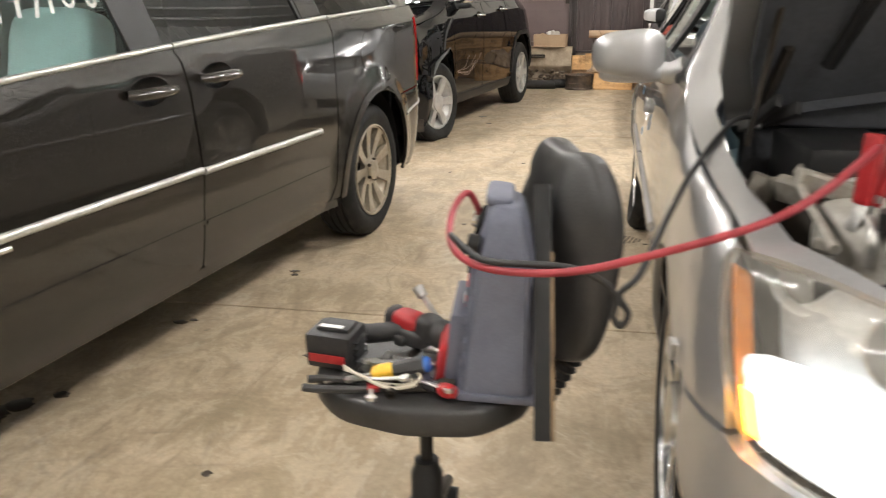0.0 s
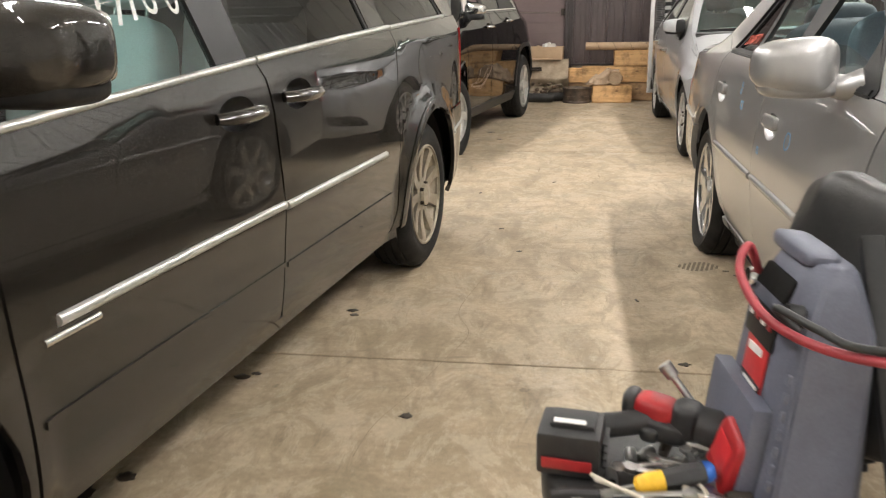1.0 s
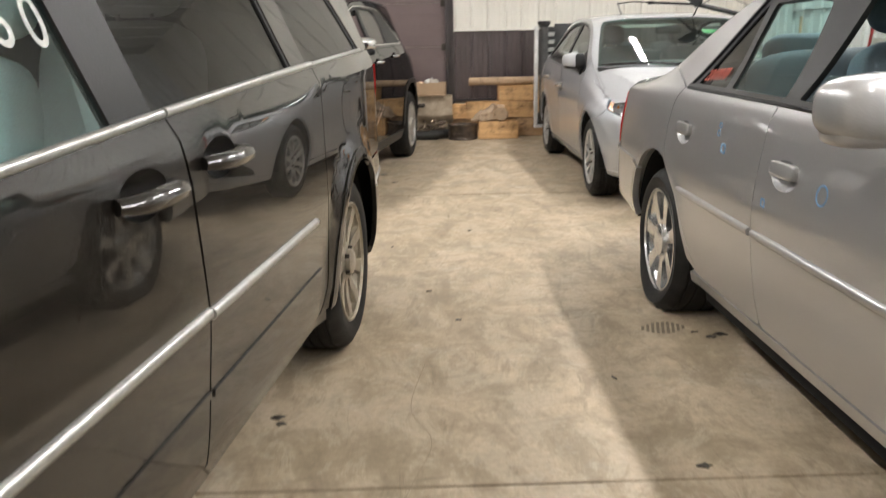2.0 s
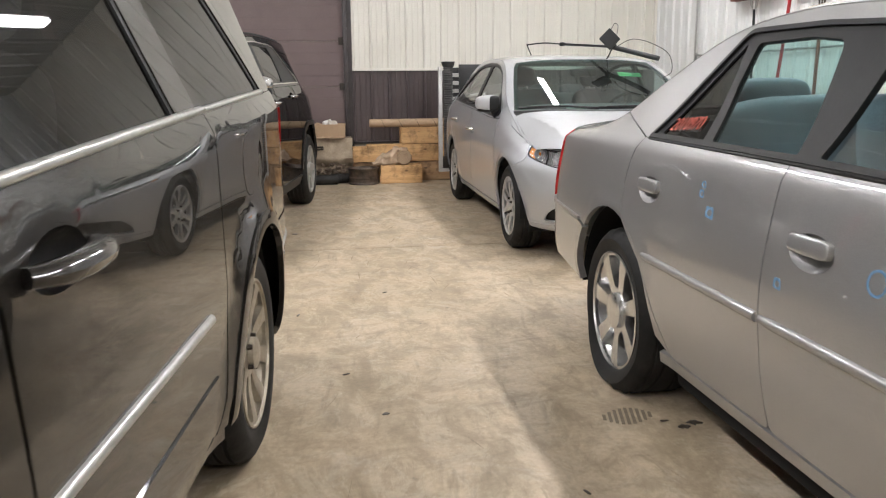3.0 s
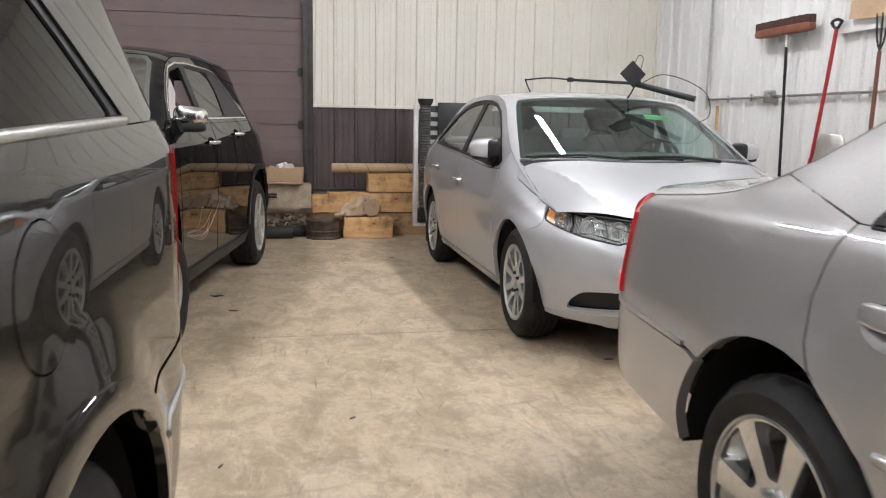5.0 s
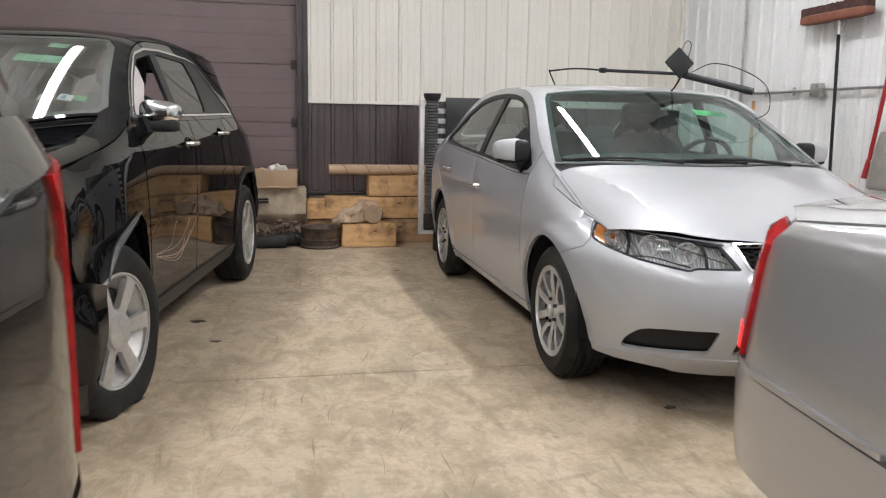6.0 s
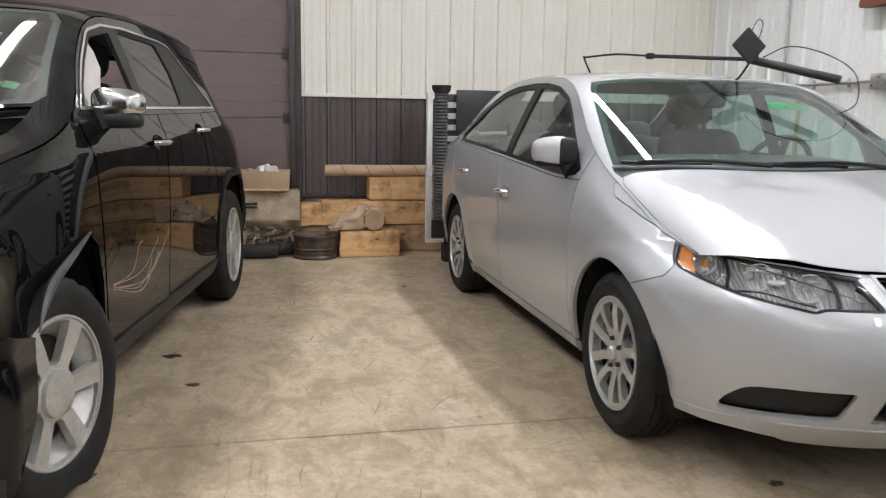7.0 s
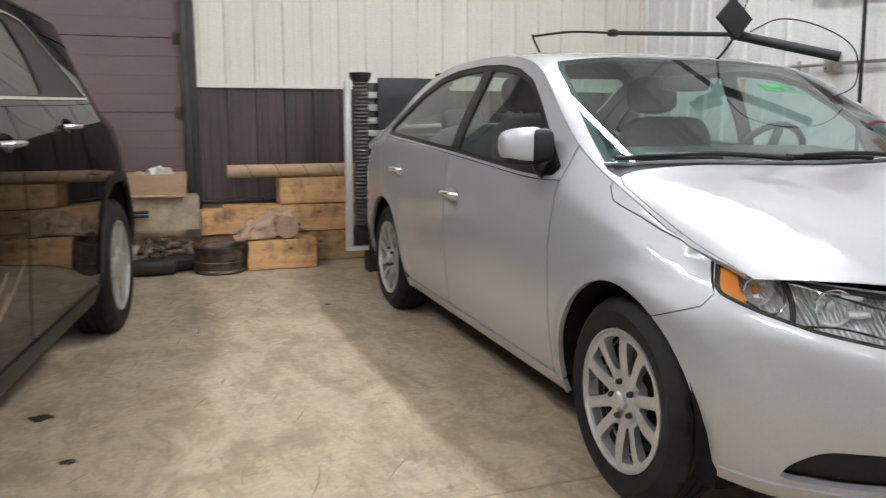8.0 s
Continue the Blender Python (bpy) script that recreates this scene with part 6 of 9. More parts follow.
    for s in (1, -1):
        part("inner_fender", superblob((0.30, 0.35, 0.35), (s * 0.68, 0.38, 0.78), (0, 0, 0), 0.4, 0.4), LINER, c.root)
        bm = bmesh.new()
        add_box(bm, (0.03, 0.36, 0.04), pose(s * 0.84, 0.34, 0.70, 0, 0, s * 8), 0.006)
        for i in range(5):
            add_box(bm, (0.035, 0.02, 0.05), pose(s * 0.845, 0.20 + 0.07 * i, 0.675, 0, 0, 0), 0.004)
        part("bumper_bracket", bm, BLACK_TRIM, c.root)
    flap = fillet([(0.33, 0.15), (0.53, 0.17), (0.62, 0.31), (0.69, 0.49), (0.70, 0.575), (0.56, 0.61), (0.40, 0.63), (0.20, 0.64), (0.12, 0.40)])

    def hang(q):
        p = b.side(np.stack([np.clip(q[:, 0], 0.02, 9), np.clip(q[:, 1], 0.26, 9)], 1))
        p[:, 2] = q[:, 1]
        p[:, 0] += 0.01 * np.sin(q[:, 1] * 16) - 0.02
        k = np.clip((q[:, 0] - 0.42) / 0.14, 0, 1)
        p[:, 0] = p[:, 0] * (1 - k) + k * np.maximum(p[:, 0], 0.955 + 0.008 * np.sin(q[:, 1] * 20))
        return p
    dat = panel_data(flap, hang, 0.04, (), 0, 0, 0.012)
    link_mesh("bumper_remnant", panel_mesh("bumper_remnant", dat, FRONT), BLACK_PAINT, c.root, "torn black bumper remnant")
    dat = panel_data(fillet([(0.30, 0.155), (0.52, 0.135), (0.53, 0.24), (0.31, 0.26)]), hang, 0.04, (), 0, 0.006, 0.012)
    link_mesh("valance", panel_mesh("valance", dat, FRONT), DARK_STEEL, c.root, "grey lower valance")
    # torn liner edge catching the light
    part("fender_edge", tube([(0.935, 1.19, 0.80), (0.945, 1.0, 0.752), (0.95, 0.83, 0.70), (0.95, 0.76, 0.64), (0.945, 0.735, 0.58)], lambda t: 0.004 + 0.011 * math.sin(math.pi * min(1, t * 1.1)), 6), worn("torn_metal_edge", (0.10, 0.105, 0.11), (0.18, 0.185, 0.19), 0.35, 8, 0.5), c.root, "torn grey fender edge")
    # what is left of the headlamps
    for s in (1, -1):
        def broken(x, y, z):
            return (x + 0.02 * math.sin(z * 60 + y * 30), y + 0.025 * math.sin(x * 50 + z * 20), z + 0.02 * math.sin(x * 45))
        part("broken_headlamp", superblob((0.22, 0.16, 0.20), (s * 0.70, 0.20, 0.86), (0, 0, s * 25), 0.5, 0.5, 22, 14, broken), FACETS, c.root, "smashed clear headlamp")
    win = spoke_windows(6, 0.092, 0.226, 13.0, 21.0, 0, 0.012)
    for s in (1, -1):
        for y in (0.93, 3.787):
            wheel(c.root, (s * 0.915, y, 0.336 if y < 2 and s > 0 else 0.36), s, 0.36, 0.240, 0.225, PALE_ALLOY, win, flat=(0.025 if y < 2 and s > 0 else 0.0), dish=0.010, cap=0.076, inner_mat=ALLOY, steer=(-11 if y < 2 else 0), rimlabel="silver six-spoke alloy rim")
    wheel_well(c.root, 0.93, 0.36, 0.47, 0.88, 0.55)
    wheel_well(c.root, 3.787, 0.36, 0.47, 0.88, 0.55)
    underbody(c, 0.80, 0.8, 4.5, 0.27, 0.42)
    part("engine_block", rbox((1.2, 0.6, 0.5), (0, 0.8, 0.72), (0, 0, 0), 0.06), LINER, c.root)
    dash(c, 1.45, 1.04, 0.72)
    for x in (-0.4, 0.4):
        seat(c.root, (x, 2.15, 0.70), GREY_CLOTH)
    part("rear_backrest", superblob((1.3, 0.17, 0.65), (0, 3.25, 1.0), (-18, 0, 0), 0.4, 0.3), GREY_CLOTH, c.root)
    part("headliner", superblob((1.2, 1.9, 0.05), (0, 2.9, 1.57), (0, 0, 0), 0.3, 0.3), TAN_CLOTH, c.root)
    # curtain airbag hanging inside the open front window
    def limp(x, y, z):
        return (x + 0.022 * math.sin(y * 26) + 0.012 * math.sin(z * 31 + y * 9), y, z + 0.02 * math.sin(y * 17))
    part("curtain_airbag", superblob((0.045, 0.36, 0.34), (0.715, 1.80, 1.34), (0, -14, 0), 0.5, 0.4, 32, 18, limp), AIRBAG, c.root, "limp white curtain airbag")
    # loose wires poking out behind the front wheel
    rnd = random.Random(5)
    copper = worn("copper_wire", (0.26, 0.17, 0.12), (0.36, 0.25, 0.18), 0.45, 20, 0.4)
    for i in range(6):
        a = (0.93, 1.40, 0.56 + 0.004 * i)
        e = (0.97 + rnd.uniform(-0.02, 0.05), 1.72 + rnd.uniform(-0.1, 0.24), 0.62 + rnd.uniform(-0.07, 0.09))
        k = ((a[0] + e[0]) / 2 + 0.02, (a[1] + e[1]) / 2, (a[2] + e[2]) / 2 - rnd.uniform(0.02, 0.06))
        part("loose_wire", tube([a, k, e, (e[0], e[1] + 0.05, e[2] + rnd.uniform(0.0, 0.05))], 0.0016, 5, 6), copper, c.root, "frayed copper coloured wire")
    return c


# -- silver luxury sedan with its hood up --
def luxury_sedan():
    tum = lambda z: 0.880 - (z - 1.01) * 0.57
    kz = [(0, 0.76), (0.3, 0.835), (0.55, 0.885), (0.9, 0.915), (1.3, 0.95), (1.6, 0.985), (1.8, 1.04), (2.1, 1.20), (2.4, 1.33), (2.75, 1.405), (3.2, 1.425), (3.55, 1.392), (3.9, 1.245), (4.18, 1.092), (4.40, 1.032), (4.8, 0.995), (5.27, 0.95)]
    kw = [(0, 0.84), (0.3, 0.865), (0.55, 0.875), (0.9, 0.90), (1.3, 0.905), (1.6, 0.895), (1.8, 0.875)] + [(y, tum(z)) for y, z in kz[7:13]] + [(4.18, 0.815), (4.40, 0.835), (4.8, 0.835), (5.27, 0.795)]
    rows = [(0.19, [(0, 0.86), (1.4, 0.862), (3.6, 0.862), (5.27, 0.85)]),
            (0.30, [(0, 0.89), (1.4, 0.906), (3.6, 0.906), (5.27, 0.88)]),
            (0.48, [(0, 0.905), (1.06, 0.948), (2.5, 0.940), (4.0, 0.948), (5.27, 0.90)]),
            (0.66, [(0, 0.905), (1.06, 0.953), (2.5, 0.953), (4.0, 0.953), (5.27, 0.90)]),
            ([(0, 0.72), (0.5, 0.84), (1.2, 0.89), (2.5, 0.91), (4.2, 0.93), (5.27, 0.89)], [(0, 0.89), (0.5, 0.915), (1.06, 0.930), (2.5, 0.922), (4.2, 0.921), (5.27, 0.86)]),
            ([(0, 0.73), (0.5, 0.86), (1.2, 0.93), (2.0, 0.985), (3.0, 1.0), (3.9, 1.0), (4.3, 0.998), (4.8, 0.976), (5.27, 0.93)], [(0, 0.865), (0.5, 0.90), (1.06, 0.918), (2.0, 0.897), (3.5, 0.897), (4.2, 0.899), (4.8, 0.880), (5.27, 0.83)]),
            ([(0, 0.738), (0.5, 0.866), (1.2, 0.935), (2.0, 0.99), (3.0, 1.005), (3.9, 1.008), (4.3, 1.009), (4.8, 0.985), (5.27, 0.938)], [(0, 0.862), (0.5, 0.895), (1.06, 0.914), (2.0, 0.892), (3.5, 0.889), (4.2, 0.881), (4.8, 0.862), (5.27, 0.815)]),
            (kz, kw)]
    ctr = [(0.12, 0.80), (0.3, 0.87), (0.8, 0.955), (1.4, 1.01), (1.6, 1.04), (2.0, 1.25), (2.3, 1.38), (2.7, 1.458), (3.2, 1.48), (3.55, 1.452), (3.95, 1.305), (4.25, 1.138), (4.45, 1.088), (4.8, 1.06), (5.1, 1.03)]
    nose = [(0.19, 0.14), (0.30, 0.06), (0.45, 0.0), (0.62, 0.02), (0.75, 0.09), (0.9, 0.2)]
    tail = [(0.2, 5.14), (0.4, 5.25), (0.6, 5.27), (0.65, 5.22), (0.85, 5.20), (1.05, 5.11)]
    b = Body(rows, nose, tail, 0.66, 4.75, 5.27, ctr, 2.8, 1.4, 2.8, 2.2, lambda y: np.where(y < 2.0, 0.2 + 0.9 * y, y), ((1.06, 0.33, 0.39, 0.006, 0.07), (4.0, 0.32, 0.415, 0.007, 0.07)))
    c = Car("luxury_sedan", place((2.696, 5.263), (-0.92, 4.0), 0), 0, b, DTS_PAINT, "silver luxury sedan with its hood raised and a flat rear tyre")
    AF, AR = (1.06, 0.33), (4.0, 0.32)
    bl_ = keyed([(1.6, 0.985), (2.0, 0.995), (3.0, 1.012), (3.9, 1.018)])
    f_ = lambda y, d=0.0: float(bl_(y)) + d
    belt = lambda y0, y1, n=10: [(y, f_(y)) for y in np.linspace(y0, y1, n)]
    fender = [(1.72, 0.285), (1.735, 0.60), (1.73, 0.85), (1.70, f_(1.7))] + b.rim(1.70, 0.66, 12) + [(b.qy(0.565, 0.875), 0.878), (b.qy(0.51, 0.77), 0.77), (b.qy(0.445, 0.67), 0.67), (b.qy(0.43, 0.615), 0.615), (0.62, 0.605), (0.66, 0.60)] + arc(AF, 0.39, 137, -4, 16) + [(1.455, 0.25)]
    c.side("front_fender", fender)
    h1, h2 = oval((2.70, 0.815), 0.088, 0.046), oval((3.66, 0.845), 0.088, 0.046)
    fdoor = [(1.73, 0.285, 0.03), (2.87, 0.285, 0.03), (2.885, 0.60), (2.89, f_(2.89))] + belt(2.885, 1.71, 8) + [(1.74, 0.85), (1.745, 0.60)]
    c.side("front_door", fillet(fdoor), holes=[h1], gap=0.0013)
    rdoor = [(2.872, 0.285, 0.03), (3.50, 0.285, 0.03), (3.535, 0.36), (3.595, 0.48), (3.68, 0.59), (3.785, 0.665), (3.855, 0.715), (3.885, 0.765), (3.892, 0.85), (3.875, 0.93), (3.845, f_(3.84))] + belt(3.835, 2.892, 8) + [(2.887, 0.60)]
    c.side("rear_door", fillet(rdoor), holes=[h2], gap=0.0013)
    quarter = [(3.505, 0.285), (3.538, 0.36), (3.598, 0.48), (3.683, 0.588), (3.788, 0.662), (3.858, 0.712), (3.888, 0.763), (3.895, 0.85), (3.878, 0.93), (3.848, f_(3.84)), (4.02, 1.06), (4.16, 1.095)] + b.rim(4.18, 4.82, 8, -0.002) + [(4.835, 0.90), (4.825, 0.78), (4.84, 0.645), (4.36, 0.622)] + arc(AR, 0.415, 45, 178, 16)
    c.side("rear_quarter", quarter)
    patch(c, "rear_bumper", arc(AR, 0.415, 3, 43, 8) + [(4.36, 0.615), (4.845, 0.638), (5.27, 0.64), (5.27, 0.41), (4.80, 0.395), (4.55, 0.358), (4.44, 0.338)], DTS_PAINT, gap=0.0015, off=0.004, flange=0.03)
    patch(c, "bumper_moulding", [(4.38, 0.625), (4.9, 0.645), (5.26, 0.648), (5.26, 0.665), (4.9, 0.66), (4.38, 0.637)], DTS_PAINT, off=0.012, flange=0.012)
    patch(c, "tail_lamp", fillet([(4.845, 0.665), (4.93, 0.668), (4.93, 0.975), (4.88, 0.98), (4.845, 0.93), (4.83, 0.78)]), RED_LENS, off=0.012, flange=0.04, label="narrow upright red tail lamp")
    patch(c, "tail_lamp_glow", fillet([(4.86, 0.675), (4.905, 0.675), (4.905, 0.73), (4.85, 0.73)]), LIT_RED, off=0.0145, flange=0.002, label="lit red lamp")
    patch(c, "tail_panel", fillet([(4.935, 0.66), (5.269, 0.66), (5.269, 0.96), (4.95, 0.985)]), DTS_PAINT, gap=0.001, flange=0.02)
    c.side("sill", [(1.46, 0.232), (3.60, 0.232), (3.57, 0.282), (1.46, 0.282)], off=0.004)
    # glasshouse
    g1 = fillet([(1.98, f_(1.98, 0.02), 0.02), (2.2, 1.165), (2.45, 1.275), (2.66, 1.325, 0.04), (2.76, 1.335, 0.02), (2.81, f_(2.81, 0.022), 0.01)])
    g2 = fillet([(2.905, f_(2.905, 0.022), 0.01), (2.99, 1.325, 0.03), (3.15, 1.342), (3.43, 1.338, 0.02), (3.415, 1.20), (3.365, f_(3.365, 0.022), 0.01)])
    g3 = fillet([(3.425, f_(3.425, 0.022), 0.01), (3.458, 1.20), (3.492, 1.338, 0.01), (3.60, 1.215), (3.745, f_(3.745, 0.022), 0.015)])
    dlo = fillet([(1.90, f_(1.9, 0.008), 0.02), (2.18, 1.175), (2.44, 1.295), (2.68, 1.347, 0.04), (3.1, 1.370), (3.36, 1.372), (3.50, 1.372, 0.03), (3.62, 1.235), (3.80, f_(3.8, 0.01), 0.02)])
    cant = belt(1.71, 3.84, 16) + [(4.02, 1.06), (4.16, 1.095)] + b.rim(4.16, 1.72, 30, -0.002)
    c.side("side_frame", cant, holes=[dlo], flange=0.012)
    c.side("window_frame", dlo, BLACK_TRIM, holes=[g1, g2, g3], off=-0.006, gap=0)
    o = densify(dlo, 0.05)
    patch(c, "window_moulding", inset(o, -0.010), BLACK_TRIM, holes=[inset(o, 0.004)], off=0.004, flange=0.01)
    bs = belt(1.93, 3.80, 12)
    patch(c, "belt_moulding", bs + [(y, z + 0.014) for y, z in reversed(bs)], BLACK_TRIM, off=0.008, flange=0.012)
    patch(c, "belt_trim", [(y, z - 0.006) for y, z in bs] + [(y, z - 0.001) for y, z in reversed(bs)], BLACK_TRIM, off=0.005, flange=0.006)
    c.side("rear_door_glass", g2, TEAL_GLASS, off=-0.012, gap=-0.004, flange=0)
    c.side("quarter_glass", g3, DARK_GLASS, off=-0.012, gap=-0.004, flange=0)
    c.side("front_door_glass", g1, GLASS, sides=(1,), off=-0.012, gap=-0.004, flange=0)
    c.side("front_door_glass", fillet([(1.98, f_(1.98, 0.02)), (2.1, 1.06), (2.4, 1.10), (2.76, 1.105), (2.77, f_(2.77, 0.022))]), GLASS, sides=(-1,), off=-0.014, gap=-0.004, flange=0)
    # mouldings
    def strip(y0, y1, z0, z1, h, off, nm, mat, fl=0.012):
        patch(c, nm, [(y0, z0), (y1, z1), (y1, z1 + h), (y0, z0 + h)], mat, off=off, flange=fl)
    for y0, y1, z0, z1 in ((1.75, 2.875, 0.598, 0.604), (2.895, 3.655, 0.604, 0.611)):
        for s in (1, -1):
            pts = [c.at(y, z0 + (z1 - z0) * (y - y0) / (y1 - y0), s, -0.003) for y in np.linspace(y0, y1, 10)]
            part("door_moulding", tube(pts, lambda t: 0.016 if t < 0.97 else 0.012, 14, 2), DTS_PAINT, c.root)
    strip(0.72, 0.76, 0.605, 0.605, 0.030, 0.012, "fender_moulding", DTS_PAINT)
    for s in (1, -1):
        m = mirror(c, (s * 1.035, 2.10, 1.06), s, (0.225, 0.13, 0.15), DTS_PAINT, (s * 0.86, 2.06, 1.02), DTS_PAINT)
        patch(c, "mirror_sail", fillet([(1.91, f_(1.91, 0.01)), (2.10, f_(2.1, 0.01)), (2.13, 1.13)]), BLACK_TRIM, sides=(s,), off=0.003, flange=0.01)
    bowl(c, 2.70, 0.815, 0.088, 0.046, (1, -1), DTS_PAINT, 0.034)
    bowl(c, 3.66, 0.845, 0.088, 0.046, (1, -1), DTS_PAINT, 0.034)
    flap_handle(c, 2.70, 0.832, (1, -1), DTS_PAINT, 0.165, 0.048)
    flap_handle(c, 3.66, 0.862, (1, -1), DTS_PAINT, 0.165, 0.048)
    # top skin with the engine bay open
    wsh = [(0, 1.60), (0.4, 1.64), (0.72, 1.74), (0.77, 1.82), (0.69, 2.1), (0.60, 2.40), (0.55, 2.44), (0.3, 2.37), (0, 2.35)]
    bay = [(0, 0.17), (0.45, 0.22), (0.69, 0.315), (0.815, 0.52), (0.845, 0.75), (0.85, 1.0), (0.84, 1.40), (0.80, 1.60), (0.4, 1.52), (0, 1.49)]
    blh = [(0, 3.46), (0.5, 3.44), (0.56, 3.50), (0.655, 3.90), (0.70, 4.16), (0.6, 4.28), (0, 4.34)]
    deck = [(0, 4.42), (0.63, 4.37), (0.74, 4.42), (0.74, 4.8), (0.68, 5.02), (0.4, 5.12), (0, 5.14)]
    top = mirrored([(0, 0.16), (0.5, 0.20), (0.70, 0.30), (0.80, 0.42)] + b.edge(0.50, 4.83, 44) + [(0.70, 5.03), (0.4, 5.125), (0, 5.145)])
    c.top("upper_shell", top, holes=[mirrored(wsh), mirrored(bay), mirrored(blh), inset(densify(mirrored(deck), 0.08), -0.003)], gap=0, flange=0.012)
    c.top("windshield", mirrored(wsh), WS_GLASS, off=-0.004, flange=0, fair=True)
    wsd = densify(mirrored(wsh), 0.06)
    c.top("windshield_seal", mirrored(wsh), BLACK_TRIM, holes=[inset(wsd, 0.03)], off=-0.007, gap=0, flange=0, fair=True)
    c.top("rear_glass", mirrored(blh), GLASS, off=-0.004, flange=0)
    c.top("trunk_lid", mirrored(deck))
    # raised hood, hinged at the cowl
    pv = Matrix.Translation((0, 1.55, 1.0)) @ Euler((radians(-58), 0, 0)).to_matrix().to_4x4() @ Matrix.Translation((0, -1.55, -1.0))
    hood = c.top("hood", mirrored(bay), flange=0.02, label="silver hood propped wide open")
    hood.matrix_basis = pv
    inner = [(x * 0.93, 0.2 + (y - 0.2) * 0.95) for x, y in bay]
    data = panel_data(mirrored(inner), b.top, 0.06, (), 0, -0.022, 0.03)
    me = panel_mesh("hood_insulation", data, lambda p: np.stack([0 * p[:, 0], 0 * p[:, 0], np.ones(len(p))], 1))
    link_mesh("hood_insulation", me, HOOD_PAD, hood, "black hood insulation pad")
    for s in (1, -1):
        part("hood_rib", tube([(s * 0.2, 0.4, 0.84), (s * 0.45, 0.8, 0.885), (s * 0.62, 1.4, 0.92)], 0.018, 8), BLACK_TRIM, hood)
        part("hood_hinge", tube([(s * 0.72, 1.62, 0.93), (s * 0.72, 1.50, 1.0), (s * 0.70, 1.42, 1.12)], 0.012, 6), DARK_STEEL, c.root)
        part("hood_strut", tube([(s * 0.77, 1.42, 0.90), (s * 0.735, 1.36, 1.22)], 0.007, 8, 1, False), DARK_STEEL, c.root)
    # fascia and headlamps
    Q = lambda x: b.qx(x)
    qy = b.qy
    lamp = fillet([(qy(0.56, 0.87), 0.872, 0.02), (qy(0.46, 0.868), 0.868), (Q(0.73), 0.85, 0.03), (Q(0.65), 0.79, 0.03), (Q(0.61), 0.70), (Q(0.60), 0.60, 0.02), (Q(0.72), 0.592), (qy(0.385, 0.61), 0.605, 0.01), (qy(0.44, 0.67), 0.67), (qy(0.505, 0.77), 0.77)])
    half = [(0, 0.62), (Q(0.56), 0.60), (Q(0.60), 0.585), (Q(0.72), 0.585), (b.qy(0.385, 0.6), 0.597), (b.qy(0.43, 0.6), 0.608), (0.62, 0.598)] + [(b.qy(y, z) if y < 0.66 else y, z) for y, z in arc(AF, 0.39, 136, 184, 8)] + [(0.58, 0.22), (Q(0.6), 0.20), (0, 0.19)]
    dat = panel_data(mirrored(half), b.side, 0.05, [], 0.001, 0.004, 0.03)
    link_mesh("front_bumper", panel_mesh("front_bumper", dat, FRONT), DTS_PAINT, c.root)
    gr = mirrored([(0, 0.83), (Q(0.45), 0.82), (Q(0.50), 0.72), (Q(0.48), 0.63), (0, 0.63)])
    dat = panel_data(gr, b.side, 0.05, (), 0, 0, 0.03)
    link_mesh("grille", panel_mesh("grille", dat, FRONT), CHROME, c.root)
    for s in (1, -1):
        hl = empty("headlamp", pose(0, 0, 0))
        hl.parent = c.root
        dat = panel_data(lamp, b.side, 0.03, (), 0.002, 0.002, 0.012)
        link_mesh("lens", panel_mesh("lens", dat, FRONT, s < 0), HAZY_LENS, hl, "hazed clear lamp lens")
        dat = panel_data(lamp, b.side, 0.03, (), -0.001, -0.10, 0)
        link_mesh("lamp_bowl", panel_mesh("lamp_bowl", dat, FRONT, s < 0), LAMP_WHITE, hl)
        am = fillet([(qy(0.545, 0.85), 0.85), (qy(0.533, 0.85), 0.85), (qy(0.480, 0.76), 0.76), (qy(0.414, 0.64), 0.64), (qy(0.402, 0.612), 0.612), (qy(0.425, 0.66), 0.66), (qy(0.49, 0.765), 0.765)])
        dat = panel_data(am, b.side, 0.02, (), 0, -0.012, 0.03)
        link_mesh("turn_lens", panel_mesh("turn_lens", dat, FRONT, s < 0), AMBER, hl, "amber turn lamp")
        dat = panel_data(fillet([(qy(0.40, 0.63), 0.63), (qy(0.37, 0.63), 0.63), (qy(0.40, 0.69), 0.69), (qy(0.43, 0.69), 0.69)]), b.side, 0.02, (), 0, -0.009, 0.004)
        link_mesh("turn_bulb", panel_mesh("turn_bulb", dat, FRONT, s < 0), LIT_AMBER, hl, "lit amber bulb")
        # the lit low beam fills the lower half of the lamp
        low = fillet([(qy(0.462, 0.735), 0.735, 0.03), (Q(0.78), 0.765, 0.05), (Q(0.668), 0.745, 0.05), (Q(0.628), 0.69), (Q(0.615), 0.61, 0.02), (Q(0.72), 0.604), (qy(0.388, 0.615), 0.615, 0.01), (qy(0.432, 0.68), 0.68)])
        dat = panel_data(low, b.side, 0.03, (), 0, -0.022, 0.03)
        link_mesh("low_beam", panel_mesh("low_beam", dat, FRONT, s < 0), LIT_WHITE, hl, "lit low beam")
        # the unlit upper reflector with its dark cap
        p = b.side(np.array([[Q(0.74), 0.80]]))[0]
        n_ = Vector((0.45 * s, -1, 0.1)).normalized()
        m = Matrix.Translation((p[0] * s - n_.x * 0.05, p[1] - n_.y * 0.05, p[2])) @ n_.to_track_quat("Z", "Y").to_matrix().to_4x4()
        part("reflector", lathe([(0.0, -0.02), (0.022, -0.018), (0.045, -0.006), (0.058, 0.02), (0.062, 0.02)], m, 28), LAMP_SILVER, hl)
